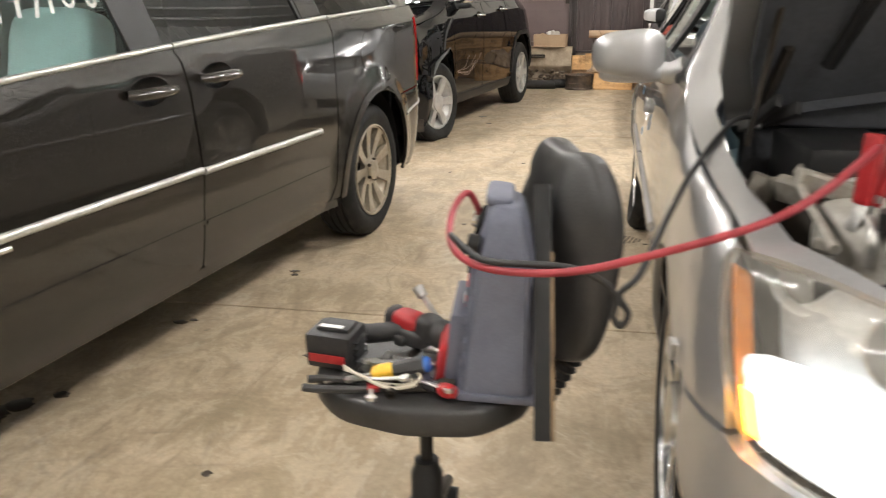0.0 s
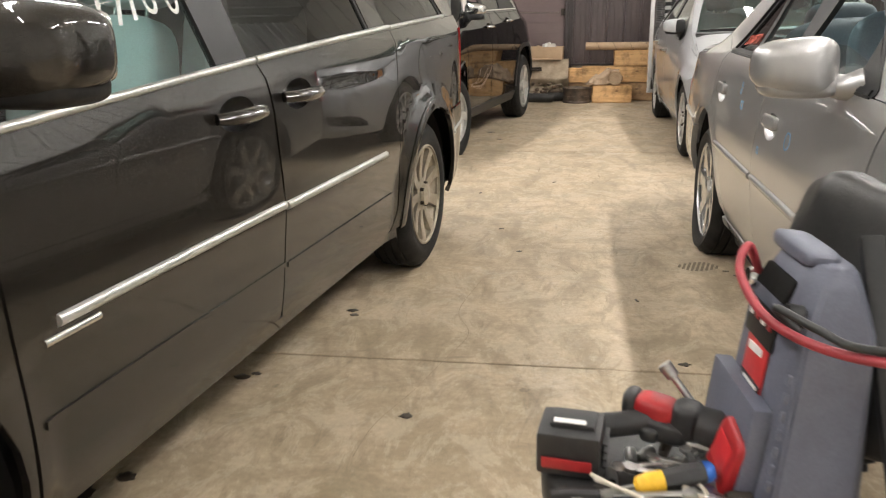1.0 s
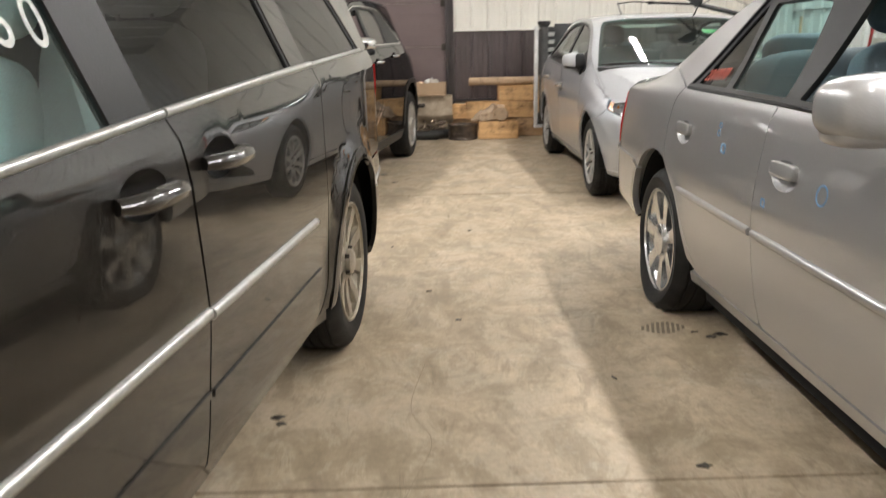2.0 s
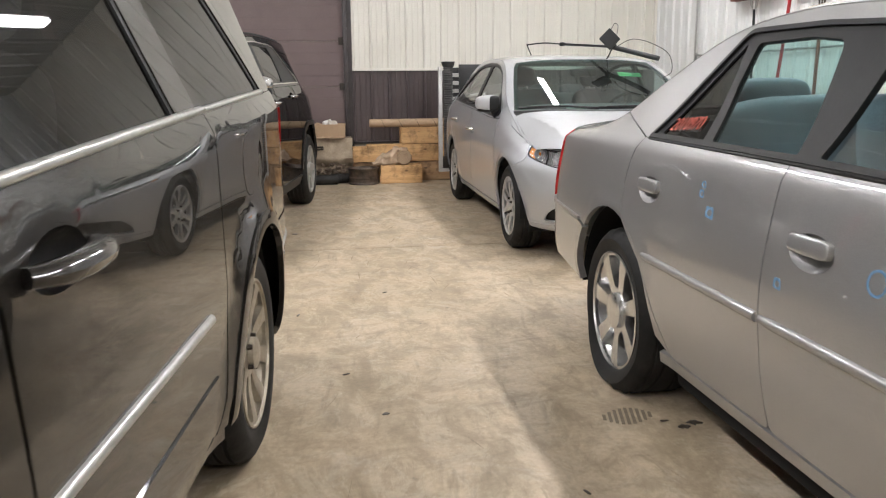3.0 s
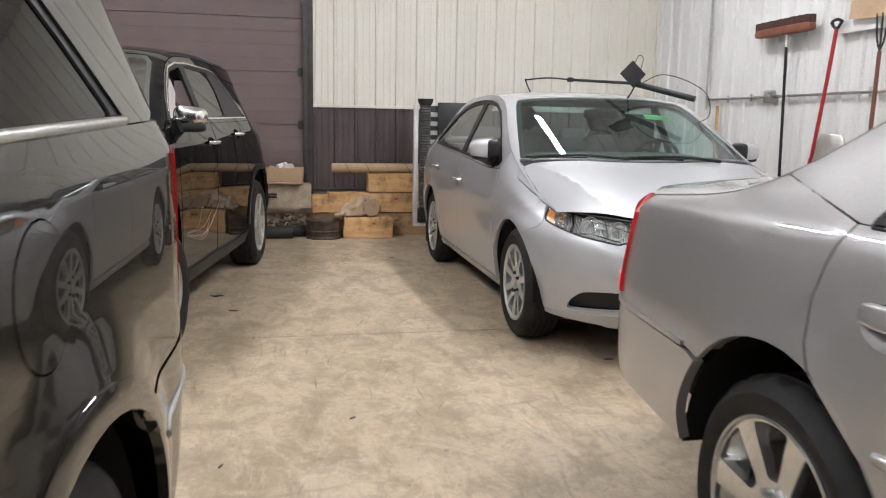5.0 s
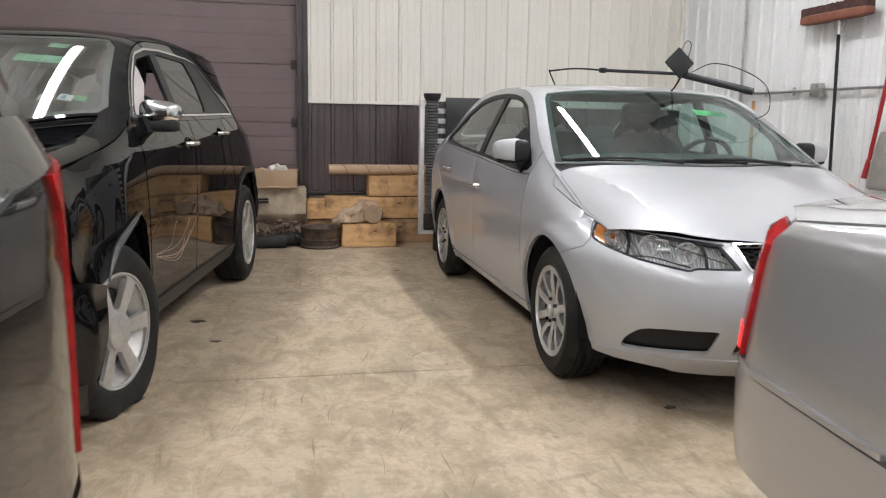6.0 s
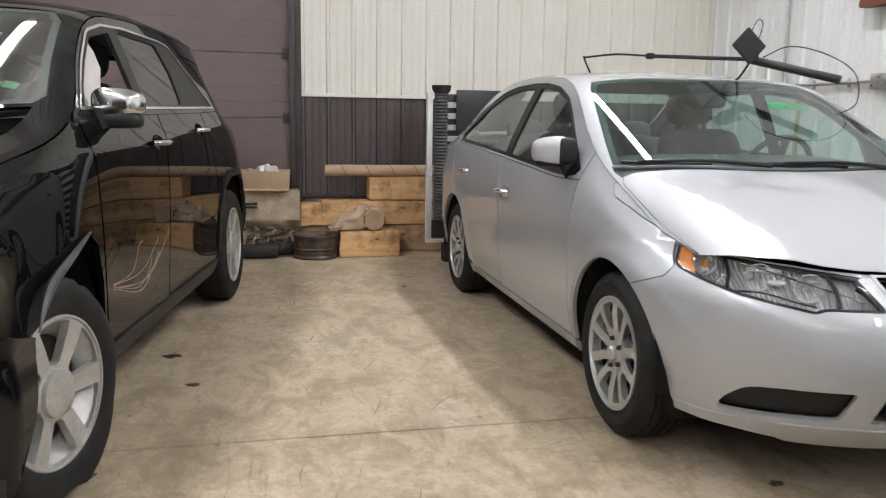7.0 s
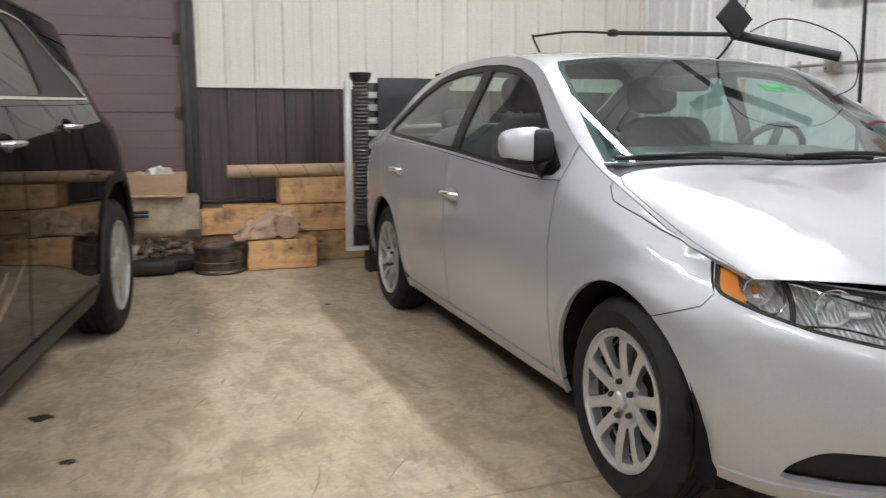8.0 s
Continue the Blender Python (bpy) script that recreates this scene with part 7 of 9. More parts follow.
        part("bulb_shield", superblob((0.034, 0.034, 0.03), tuple(m @ Vector((0, 0, -0.004))), (0, 0, 0), 0.8, 0.8, 14, 8), worn("lamp_shield", (0.16, 0.16, 0.16), (0.24, 0.24, 0.24), 0.4, 10, 0.5), hl)
    # engine bay
    bay_root = empty("engine_bay", pose(0, 0.10, 0))
    bay_root.parent = c.root
    part("bay_floor", rbox((1.5, 1.25, 0.05), (0, 0.92, 0.42), (0, 0, 0), 0.02), LINER, bay_root)
    part("firewall", rbox((1.5, 0.06, 0.50), (0, 1.56, 0.70), (0, 0, 0), 0.02), HOOD_PAD, bay_root)
    part("radiator_support", rbox((1.10, 0.10, 0.06), (0, 0.30, 0.80), (0, 0, 0), 0.015), BLACK_TRIM, bay_root)
    for s in (1, -1):
        part("strut_tower", lathe([(0.0, 0.90), (0.06, 0.90), (0.09, 0.885), (0.13, 0.86), (0.16, 0.75), (0.17, 0.5)], Matrix.Translation((s * 0.60, 1.15, -0.02)), 24), DARK_STEEL, bay_root)
        part("inner_apron", rbox((0.06, 0.85, 0.30), (s * 0.77, 1.08, 0.67), (0, s * 6, 0), 0.02), worn("grey_apron", (0.16, 0.155, 0.14), (0.26, 0.245, 0.22), 0.6, 6, 0, 0.2), bay_root)
    part("engine_cover", superblob((0.62, 0.52, 0.24), (0.02, 0.86, 0.76), (4, 0, 0), 0.4, 0.35), worn("grey_engine_cover", (0.12, 0.115, 0.11), (0.19, 0.18, 0.17), 0.6, 8, 0, 0.2), bay_root)
    part("engine_block", rbox((0.8, 0.6, 0.3), (0, 0.9, 0.6), (0, 0, 0), 0.04), DARK_STEEL, bay_root)
    part("coolant_tank", superblob((0.26, 0.30, 0.16), (-0.56, 0.86, 0.79), (0, 0, 8), 0.4, 0.4), worn("cloudy_plastic", (0.34, 0.32, 0.28), (0.46, 0.44, 0.39), 0.5, 8), bay_root)
    part("air_box", superblob((0.34, 0.34, 0.20), (-0.45, 0.52, 0.77), (0, 0, 0), 0.35, 0.35), BLACK_TRIM, bay_root)
    part("fuse_box", rbox((0.22, 0.30, 0.14), (-0.58, 1.28, 0.86), (0, 0, 5), 0.02), BLACK_TRIM, bay_root)
    part("cowl_panel", superblob((1.5, 0.20, 0.08), (0, 1.56, 0.965), (8, 0, 0), 0.4, 0.2), HOOD_PAD, bay_root)
    bm = bmesh.new()
    rnd = random.Random(9)
    for i in range(14):
        x0, y0 = rnd.uniform(-0.68, 0.4), rnd.uniform(0.5, 1.4)
        x1, y1 = x0 + rnd.uniform(-0.25, 0.3), y0 + rnd.uniform(-0.25, 0.25)
        add_tube(bm, [(x0, y0, 0.70), (x0, y0, 0.84 + rnd.uniform(-0.03, 0.04)), (x1, y1, 0.85 + rnd.uniform(-0.04, 0.03)), (x1, y1, 0.70)], rnd.uniform(0.006, 0.016), 6, 5)
    part("hoses", bm, RUBBER, bay_root)
    # dusty metal lines and brackets between the cover and the fender
    dusty = worn("dusty_bay_metal", (0.22, 0.20, 0.17), (0.38, 0.35, 0.30), 0.6, 14, 0.3, 0.2, 80)
    bm = bmesh.new()
    for i in range(16):
        x0, y0 = rnd.uniform(-0.74, -0.30), rnd.uniform(0.62, 1.42)
        m_ = pose(x0, y0, 0.83 + rnd.uniform(-0.05, 0.05), rnd.uniform(-20, 20), rnd.uniform(-20, 20), rnd.uniform(0, 180))
        add_box(bm, (rnd.uniform(0.04, 0.13), rnd.uniform(0.02, 0.05), rnd.uniform(0.02, 0.06)), m_, 0.006, 1)
    part("brackets", bm, dusty, bay_root)
    for x0, y0, x1, y1 in ((-0.72, 0.70, -0.60, 1.40), (-0.66, 0.62, -0.30, 1.05), (-0.50, 1.36, -0.10, 1.20), (-0.70, 1.10, -0.38, 0.86)):
        part("metal_line", tube([(x0, y0, 0.84), ((x0 + x1) / 2 - 0.05, (y0 + y1) / 2, 0.885), (x1, y1, 0.86)], 0.009, 8, 6), dusty, bay_root)
    # bright fittings among the hoses
    for x, y, z, a in ((-0.62, 1.05, 0.87, 20), (-0.52, 1.18, 0.90, -35), (-0.40, 1.30, 0.91, 60), (-0.66, 0.72, 0.86, 80), (-0.30, 1.12, 0.90, 10)):
        part("metal_fitting", tube([(x, y, z - 0.05), (x, y, z), (x + 0.07 * math.cos(radians(a)), y + 0.07 * math.sin(radians(a)), z + 0.01)], 0.010, 8, 4), ALLOY, bay_root)
    part("strut_brace", tube([(-0.70, 1.48, 0.93), (-0.2, 1.52, 0.95), (0.3, 1.52, 0.95), (0.70, 1.48, 0.93)], 0.008, 8, 4), ALLOY, bay_root)
    for x in (-0.62, -0.30):
        bm = bmesh.new()
        add_cyl(bm, 0.035, 0.035, 0.03, pose(x, 0.72, 0.885), 16)
        part("filler_cap", bm, BLACK_TRIM, bay_root)
    part("red_cap", superblob((0.07, 0.05, 0.03), (-0.50, 1.50, 1.02), (0, 0, 0), 0.5, 0.5), RED_LENS, bay_root, "red battery terminal cover")
    # wheels, the rear one flat
    win = spoke_windows(7, 0.094, 0.226, 11.0, 17.0, 5, 0.012)
    for s in (1, -1):
        wheel(c.root, (s * 0.925, 1.154, 0.335), s, 0.335, 0.240, 0.235, BRIGHT_ALLOY, win, dish=0.012, cap=0.072, inner_mat=DARK_STEEL, rimlabel="bright seven-spoke alloy rim")
        wheel(c.root, (s * 0.925, 4.0, 0.31 if s < 0 else 0.335), s, 0.335, 0.240, 0.235, BRIGHT_ALLOY, win, flat=(0.027 if s < 0 else 0.0), dish=0.012, cap=0.072, inner_mat=DARK_STEEL, rimlabel="bright seven-spoke alloy rim")
    wheel_well(c.root, 1.154, 0.33, 0.40, 0.90, 0.6)
    wheel_well(c.root, 4.0, 0.32, 0.42, 0.91, 0.6, 2)
    underbody(c, 0.855, 1.5, 3.55, 0.16, 0.31)
    underbody(c, 0.55, 3.5, 5.1, 0.24, 0.40)
    # cabin
    dash(c, 1.92, 0.93, 0.74)
    steering_wheel(c.root, (0.38, 2.22, 0.98), -62)
    for x in (-0.38, 0.38):
        seat(c.root, (x, 2.62, 0.56), BLUE_CLOTH)
    part("rear_bench", superblob((1.4, 0.55, 0.22), (0, 3.35, 0.55), (5, 0, 0), 0.4, 0.3), BLUE_CLOTH, c.root)
    part("rear_backrest", superblob((1.4, 0.20, 0.62), (0, 3.70, 0.86), (-20, 0, 0), 0.4, 0.3), BLUE_CLOTH, c.root)
    for x in (-0.42, 0.42):
        part("rear_headrest", superblob((0.30, 0.12, 0.15), (x, 3.80, 1.15), (-20, 0, 0), 0.6, 0.5), BLUE_CLOTH, c.root)
    part("rear_shelf", rbox((1.3, 0.5, 0.03), (0, 4.05, 1.06), (0, 0, 0), 0.01), DASH, c.root)
    part("headliner", superblob((1.1, 1.3, 0.05), (0, 3.0, 1.385), (0, 0, 0), 0.3, 0.3), TAN_CLOTH, c.root)
    part("door_card", rbox((0.05, 1.0, 0.55), (-0.80, 2.30, 0.72), (0, 0, 0), 0.02), BLUE_CLOTH, c.root)
    part("door_card", rbox((0.05, 0.9, 0.55), (-0.80, 3.30, 0.72), (0, 0, 0), 0.02), BLUE_CLOTH, c.root)
    return c


van = minivan()
suv = black_suv()
luxury = luxury_sedan()


# ---- stool with the tools on it ----
VINYL = worn("black_vinyl", (0.016, 0.016, 0.016), (0.040, 0.038, 0.036), 0.30, 9, 0, 0.2, 180, 0.55)
PLASTIC_BLACK = worn("black_tool_plastic", (0.012, 0.012, 0.013), (0.028, 0.027, 0.027), 0.5, 25, 0, 0.15, 250)
PLASTIC_RED = worn("red_tool_plastic", (0.30, 0.012, 0.016), (0.42, 0.022, 0.024), 0.42, 30, 0, 0.1, 250)
PLASTIC_YELLOW = worn("yellow_handle_plastic", (0.75, 0.42, 0.02), (0.85, 0.52, 0.04), 0.4, 30)
PLASTIC_BLUE = worn("blue_handle_plastic", (0.02, 0.10, 0.40), (0.03, 0.15, 0.50), 0.4, 30)
GREY_CASE = worn("grey_blue_plastic_case", (0.095, 0.102, 0.138), (0.135, 0.143, 0.185), 0.5, 9, 0, 0.15, 220, 0.65)
STEEL = worn("tool_steel", (0.45, 0.45, 0.44), (0.62, 0.61, 0.59), 0.28, 30, 1.0, 0.05, 120, 0.45)
PLYWOOD = wood_mat("bare_plywood_edge", (0.26, 0.17, 0.09), (0.36, 0.25, 0.14), 2)
RED_RUBBER = worn("red_cable_rubber", (0.26, 0.022, 0.032), (0.36, 0.04, 0.05), 0.5, 15, 0, 0.1, 150)
BLACK_RUBBER = worn("black_cable_rubber", (0.012, 0.012, 0.012), (0.025, 0.025, 0.025), 0.5, 15, 0, 0.1, 150)
LABEL_RED = worn("red_label", (0.50, 0.02, 0.03), (0.58, 0.04, 0.04), 0.35, 20)
LABEL_WHITE = worn("white_label", (0.70, 0.69, 0.67), (0.80, 0.79, 0.77), 0.4, 20)
LABEL_BLACK = worn("black_label", (0.010, 0.010, 0.010), (0.02, 0.02, 0.02), 0.35, 20)

SEAT_X, SEAT_Y, SEAT_Z = 2.185, 2.19, 0.505


def stool():
    s = empty("workshop_stool", pose(SEAT_X, SEAT_Y, 0), "black padded workshop stool with a backrest, loaded with tools", "stool")

    def sag(x, y, z):
        r = math.hypot(x, y)
        return (x, y, z + 0.003 * math.sin(9 * math.atan2(y, x)) * (r / 0.22) ** 3 - 0.012 * max(0, 1 - r / 0.2) * (z > 0))
    part("seat_cushion", superblob((0.45, 0.37, 0.078), (-0.008, 0.03, SEAT_Z - 0.036), (0, 2, 0), 0.38, 0.9, 48, 18, sag), VINYL, s, "worn black vinyl seat pad")
    part("seat_plate", lathe([(0.0, 0.425), (0.08, 0.425), (0.09, 0.432), (0.09, 0.445), (0.0, 0.445)], Matrix(), 28), BLACK_TRIM, s)
    part("mark", rbox((0.018, 0.002, 0.02), (0.02, -0.146, SEAT_Z - 0.05), (0, 0, 20), 0.0004), LABEL_WHITE, s, "small white mark")
    part("post", lathe([(0.014, 0.28), (0.014, 0.43)], Matrix(), 16), BLACK_TRIM, s)
    part("post_sleeve", lathe([(0.0, 0.10), (0.040, 0.10), (0.040, 0.20), (0.034, 0.21), (0.034, 0.27), (0.026, 0.285), (0.026, 0.30), (0.014, 0.302)], Matrix(), 24), BLACK_TRIM, s)
    for i in range(5):
        a = radians(72 * i + 20)
        d = Vector((math.cos(a), math.sin(a), 0))
        part("leg", tube([(0, 0, 0.125), tuple(d * 0.14 + Vector((0, 0, 0.12))), tuple(d * 0.27 + Vector((0, 0, 0.075)))], lambda t: 0.022 - 0.008 * t, 8, 5), BLACK_TRIM, s)
        bm = bmesh.new()
        add_cyl(bm, 0.026, 0.026, 0.02, pose(d.x * 0.27 - d.y * 0.014, d.y * 0.27 + d.x * 0.014, 0.026, 90, 0, math.degrees(a)), 16)
        add_cyl(bm, 0.026, 0.026, 0.02, pose(d.x * 0.27 + d.y * 0.014, d.y * 0.27 - d.x * 0.014, 0.026, 90, 0, math.degrees(a)), 16)
        add_cyl(bm, 0.008, 0.008, 0.06, pose(d.x * 0.27, d.y * 0.27, 0.055), 8)
        part("caster", bm, BLACK_TRIM, s)

    # backrest: a creased oval pad on a bare board
    def crease(x, y, z):
        k = math.hypot(y / 0.19, z / 0.23)
        return (x * (1 - 0.25 * k) + (0.020 * math.sin(y * 26 + z * 17) + 0.011 * math.sin(y * 52 - z * 34 + 2)) * (1.2 - k) + 0.05 * (y / 0.19) ** 2, y, z + 0.006 * math.sin(y * 40))
    part("backrest", superblob((0.12, 0.40, 0.43), (0.238, 0.135, 0.742), (0, 7, 20), 0.55, 0.6, 48, 30, crease), VINYL, s, "creased black vinyl backrest pad")
    part("backrest_board", rbox((0.032, 0.020, 0.47), (0.243, -0.085, 0.690), (-28, -4, 0), 0.004), BLACK_TRIM, s, "dark painted board")
    part("board_edge", rbox((0.008, 0.016, 0.34), (0.263, -0.115, 0.634), (-28, -4, 0), 0.002), PLYWOOD, s, "bare plywood edge")
    # rubber bellows over the hinge bar
    prof = []
    for i in range(19):
        prof.append((0.030 if i % 2 else 0.038, -0.09 + 0.01 * i))
    part("bellows", lathe(prof, pose(0.275, 0.11, 0.505, 0, 30, 0), 24), BLACK_RUBBER, s, "black rubber bellows")
    part("hinge_bar", tube([(0.08, 0.0, 0.42), (0.20, 0.06, 0.42), (0.26, 0.12, 0.47), (0.26, 0.14, 0.62)], 0.012, 8), DARK_STEEL, s)
    return s


stool()


def jump_pack():
    """A portable jump starter; x towards its back, y along its face."""
    m = pose(2.330, 2.215, SEAT_Z - 0.006, 0, 3, 6)
    j = empty("jump_starter", m, "grey plastic portable jump starter standing on the stool", "jump starter")
    bm = bmesh.new()
    # tapered body with bevelled shoulders
    prof = [(0.0, 0.070, 0.155), (0.018, 0.075, 0.16), (0.05, 0.072, 0.155), (0.24, 0.062, 0.145), (0.275, 0.060, 0.142), (0.335, 0.042, 0.125), (0.365, 0.032, 0.112), (0.372, 0.022, 0.10)]
    rings = []
    for z, hx, hy in prof:
        hy -= 0.035
        ch = 0.022
        rings.append([bm.verts.new(p) for p in ((-hx, -hy + ch, z), (-hx + ch * 0.7, -hy, z), (hx - ch * 0.7, -hy, z), (hx, -hy + ch, z), (hx, hy - ch, z), (hx - ch * 0.7, hy, z), (-hx + ch * 0.7, hy, z), (-hx, hy - ch, z))])
    for a, b2 in zip(rings, rings[1:]):
        for k in range(8):
            bm.faces.new((a[k], a[(k + 1) % 8], b2[(k + 1) % 8], b2[k]))
    bm.faces.new(rings[0][::-1])
    bm.faces.new(rings[-1])
    bmesh.ops.bevel(bm, geom=list(bm.edges), offset=0.004, segments=2, affect="EDGES")
    part("body", bm, GREY_CASE, j)
    part("base_flange", rbox((0.155, 0.258, 0.016), (0.003, 0, 0.008), (0, 0, 0), 0.004), GREY_CASE, j)
    part("front_pocket", rbox((0.030, 0.205, 0.150), (-0.083, 0.012, 0.083), (0, 3, 0), 0.007), GREY_CASE, j)
    # handle opening, its shade put in as a solid dark block, and the carrying bar
    part("handle_shade", rbox((0.018, 0.115, 0.040), (-0.046, 0.015, 0.318), (0, 22, 0), 0.008), LINER, j, "dark block standing for the shaded handle opening")
    part("handle_bar", superblob((0.055, 0.15, 0.030), (-0.015, 0.02, 0.372), (0, 4, 0), 0.6, 0.4), GREY_CASE, j)
    for y in (-0.082, 0.088):
        bm = lathe([(0.0, 0.012), (0.016, 0.012), (0.018, 0.008), (0.018, -0.01)], pose(-0.058, y, 0.30, 0, -82, 0), 20)
        part("cable_boss", bm, BLACK_TRIM if y < 0 else CHROME, j)
    # control panel and label on the face
    face = lambda z: -0.0745 + (z - 0.05) * 0.053
    part("control_panel", rbox((0.006, 0.11, 0.055), (face(0.25) - 0.001, 0.01, 0.255), (0, 3, 0), 0.003), BLACK_TRIM, j)
    for k in range(4):
        part("gauge_light", rbox((0.004, 0.014, 0.010), (face(0.26) - 0.004, -0.03 + 0.026 * k, 0.262), (0, 3, 0), 0.001), LABEL_WHITE if k % 2 else PLASTIC_RED, j)
    lab = part("label", rbox((0.003, 0.085, 0.10), (face(0.20) - 0.001, 0.005, 0.19), (0, 3, 0), 0.001), LABEL_RED, j, "red and black product label")
    part("label_band", rbox((0.003, 0.080, 0.030), (face(0.165) - 0.003, 0.005, 0.152), (0, 3, 0), 0.0005), LABEL_BLACK, lab)
    part("label_logo", rbox((0.003, 0.046, 0.012), (face(0.215) - 0.003, 0.005, 0.214), (0, 3, 6), 0.0005), LABEL_WHITE, lab)
    for k in range(3):
        part("label_line", rbox((0.003, 0.055 - 0.01 * k, 0.004), (face(0.16) - 0.0045, 0.0, 0.162 - 0.008 * k), (0, 3, 0), 0.0003), LABEL_WHITE, lab)
    # stiffening ribs down the edge
    for k in range(7):
        part("side_rib", rbox((0.006, 0.006, 0.016), (-0.066 + 0.0006 * k, -0.114, 0.05 + 0.028 * k), (0, 0, 0), 0.0015), GREY_CASE, j)
    return j


jump_pack()


def cable(name, pts, mat, label, r=0.0068):
    return tagged(part(name, tube(pts, r, 10, 10), mat), label, "jumper cable", "jumper cables")


cable("jumper_cable", [(2.290, 2.295, 0.800), (2.262, 2.275, 0.862), (2.240, 2.22, 0.835), (2.262, 2.10, 0.803), (2.339, 2.00, 0.799), (2.473, 1.95, 0.816), (2.610, 1.95, 0.853), (2.753, 1.95, 0.905), (2.841, 1.98, 0.948), (2.935, 2.07, 1.000), (2.965, 2.16, 0.985)], RED_RUBBER, "red rubber jumper cable slung from stool to engine")
cable("jumper_cable", [(2.292, 2.085, 0.797), (2.262, 2.09, 0.828), (2.300, 2.03, 0.822), (2.345, 1.995, 0.813), (2.472, 1.962, 0.821), (2.530, 1.965, 0.800), (2.554, 1.97, 0.770), (2.552, 1.97, 0.738), (2.564, 1.972, 0.722), (2.575, 1.975, 0.742), (2.560, 1.975, 0.775), (2.590, 1.985, 0.808), (2.635, 2.10, 0.872), (2.697, 2.30, 0.925), (2.797, 2.60, 0.965), (2.867, 2.74, 0.960)], BLACK_RUBBER, "black rubber jumper cable with a twisted loop", 0.0058)


def clamp(at, rot, mat, label):
    c = empty("cable_clamp", pose(*at, *rot), label, "clamp", "jumper cables")
    for s in (1, -1):
        bm = bmesh.new()
        add_box(bm, (0.018, 0.034, 0.12), pose(s * 0.018, 0, 0.045, 0, s * 10, 0), 0.006)
        part("grip", bm, mat, c)
        bm = bmesh.new()
        add_box(bm, (0.010, 0.026, 0.055), pose(s * 0.008, 0, -0.035, 0, -s * 8, 0), 0.002)
        part("jaw", bm, STEEL, c)
    bm = bmesh.new()
    add_cyl(bm, 0.007, 0.007, 0.045, pose(0, 0, 0, 90, 0, 0), 10)
    part("pivot", bm, STEEL, c)


clamp((2.965, 2.165, 0.905), (0, 14, 30), PLASTIC_RED, "red cable clamp gripping the battery post")
clamp((2.885, 2.78, 0.945), (60, 20, 20), PLASTIC_BLACK, "black cable clamp on an engine ground")


# loose tools in the seat's hollow
TOP = SEAT_Z - 0.012


def impact_wrench():
    d = empty("impact_wrench", pose(2.082, 2.245, TOP + 0.055, 0, 0, -22), "red and black cordless impact wrench lying on the seat", "power tool")
    part("motor_body", superblob((0.072, 0.056, 0.054), (0.045, 0.035, 0.030), (0, 6, 0), 0.5, 0.6, 24, 14), PLASTIC_RED, d)
    part("motor_shroud", superblob((0.10, 0.066, 0.040), (0.055, 0.033, 0.010), (0, 6, 0), 0.5, 0.6, 24, 12), PLASTIC_BLACK, d)
    part("vent_band", superblob((0.050, 0.058, 0.058), (0.095, 0.035, 0.028), (0, 6, 0), 0.4, 0.7, 20, 10), PLASTIC_BLACK, d)
    part("nose", lathe([(0.030, -0.03), (0.032, 0.0), (0.028, 0.03), (0.018, 0.045), (0.010, 0.048), (0.008, 0.07)], pose(0.145, 0.035, 0.022, 0, 96, 0), 20), PLASTIC_BLACK, d)
    part("grip", tube([(0.045, 0.03, 0.02), (0.0, 0.0, 0.012), (-0.06, -0.03, 0.004)], lambda t: 0.024 - 0.003 * math.sin(3 * t), 12), PLASTIC_BLACK, d)
    part("trigger", superblob((0.03, 0.02, 0.025), (0.045, 0.002, 0.004), (0, 0, 0), 0.6, 0.6, 12, 8), PLASTIC_BLACK, d)
    part("back_cap", superblob((0.030, 0.056, 0.056), (0.004, 0.038, 0.032), (0, 0, 0), 0.6, 0.8, 16, 10), PLASTIC_BLACK, d)
    bt = part("battery", rbox((0.10, 0.085, 0.075), (-0.055, -0.085, 0.005), (4, 0, 14), 0.009), PLASTIC_BLACK, d)
    part("battery_band", rbox((0.078, 0.003, 0.018), (-0.045, -0.1285, -0.010), (4, 0, 14), 0.0008), PLASTIC_RED, bt, "red stripe")
    part("battery_tab", rbox((0.07, 0.05, 0.010), (-0.052, -0.082, 0.045), (4, 0, 14), 0.004), PLASTIC_BLACK, bt)
    part("battery_text", rbox((0.05, 0.012, 0.001), (-0.052, -0.100, 0.0505), (4, 0, 14), 0.0003), LABEL_WHITE, bt, "white lettering bar")
    for k in range(4):
        part("battery_rib", rbox((0.008, 0.05, 0.004), (-0.002, -0.072, -0.016 + 0.013 * k), (4, 0, 14), 0.001), PLASTIC_BLACK, bt)


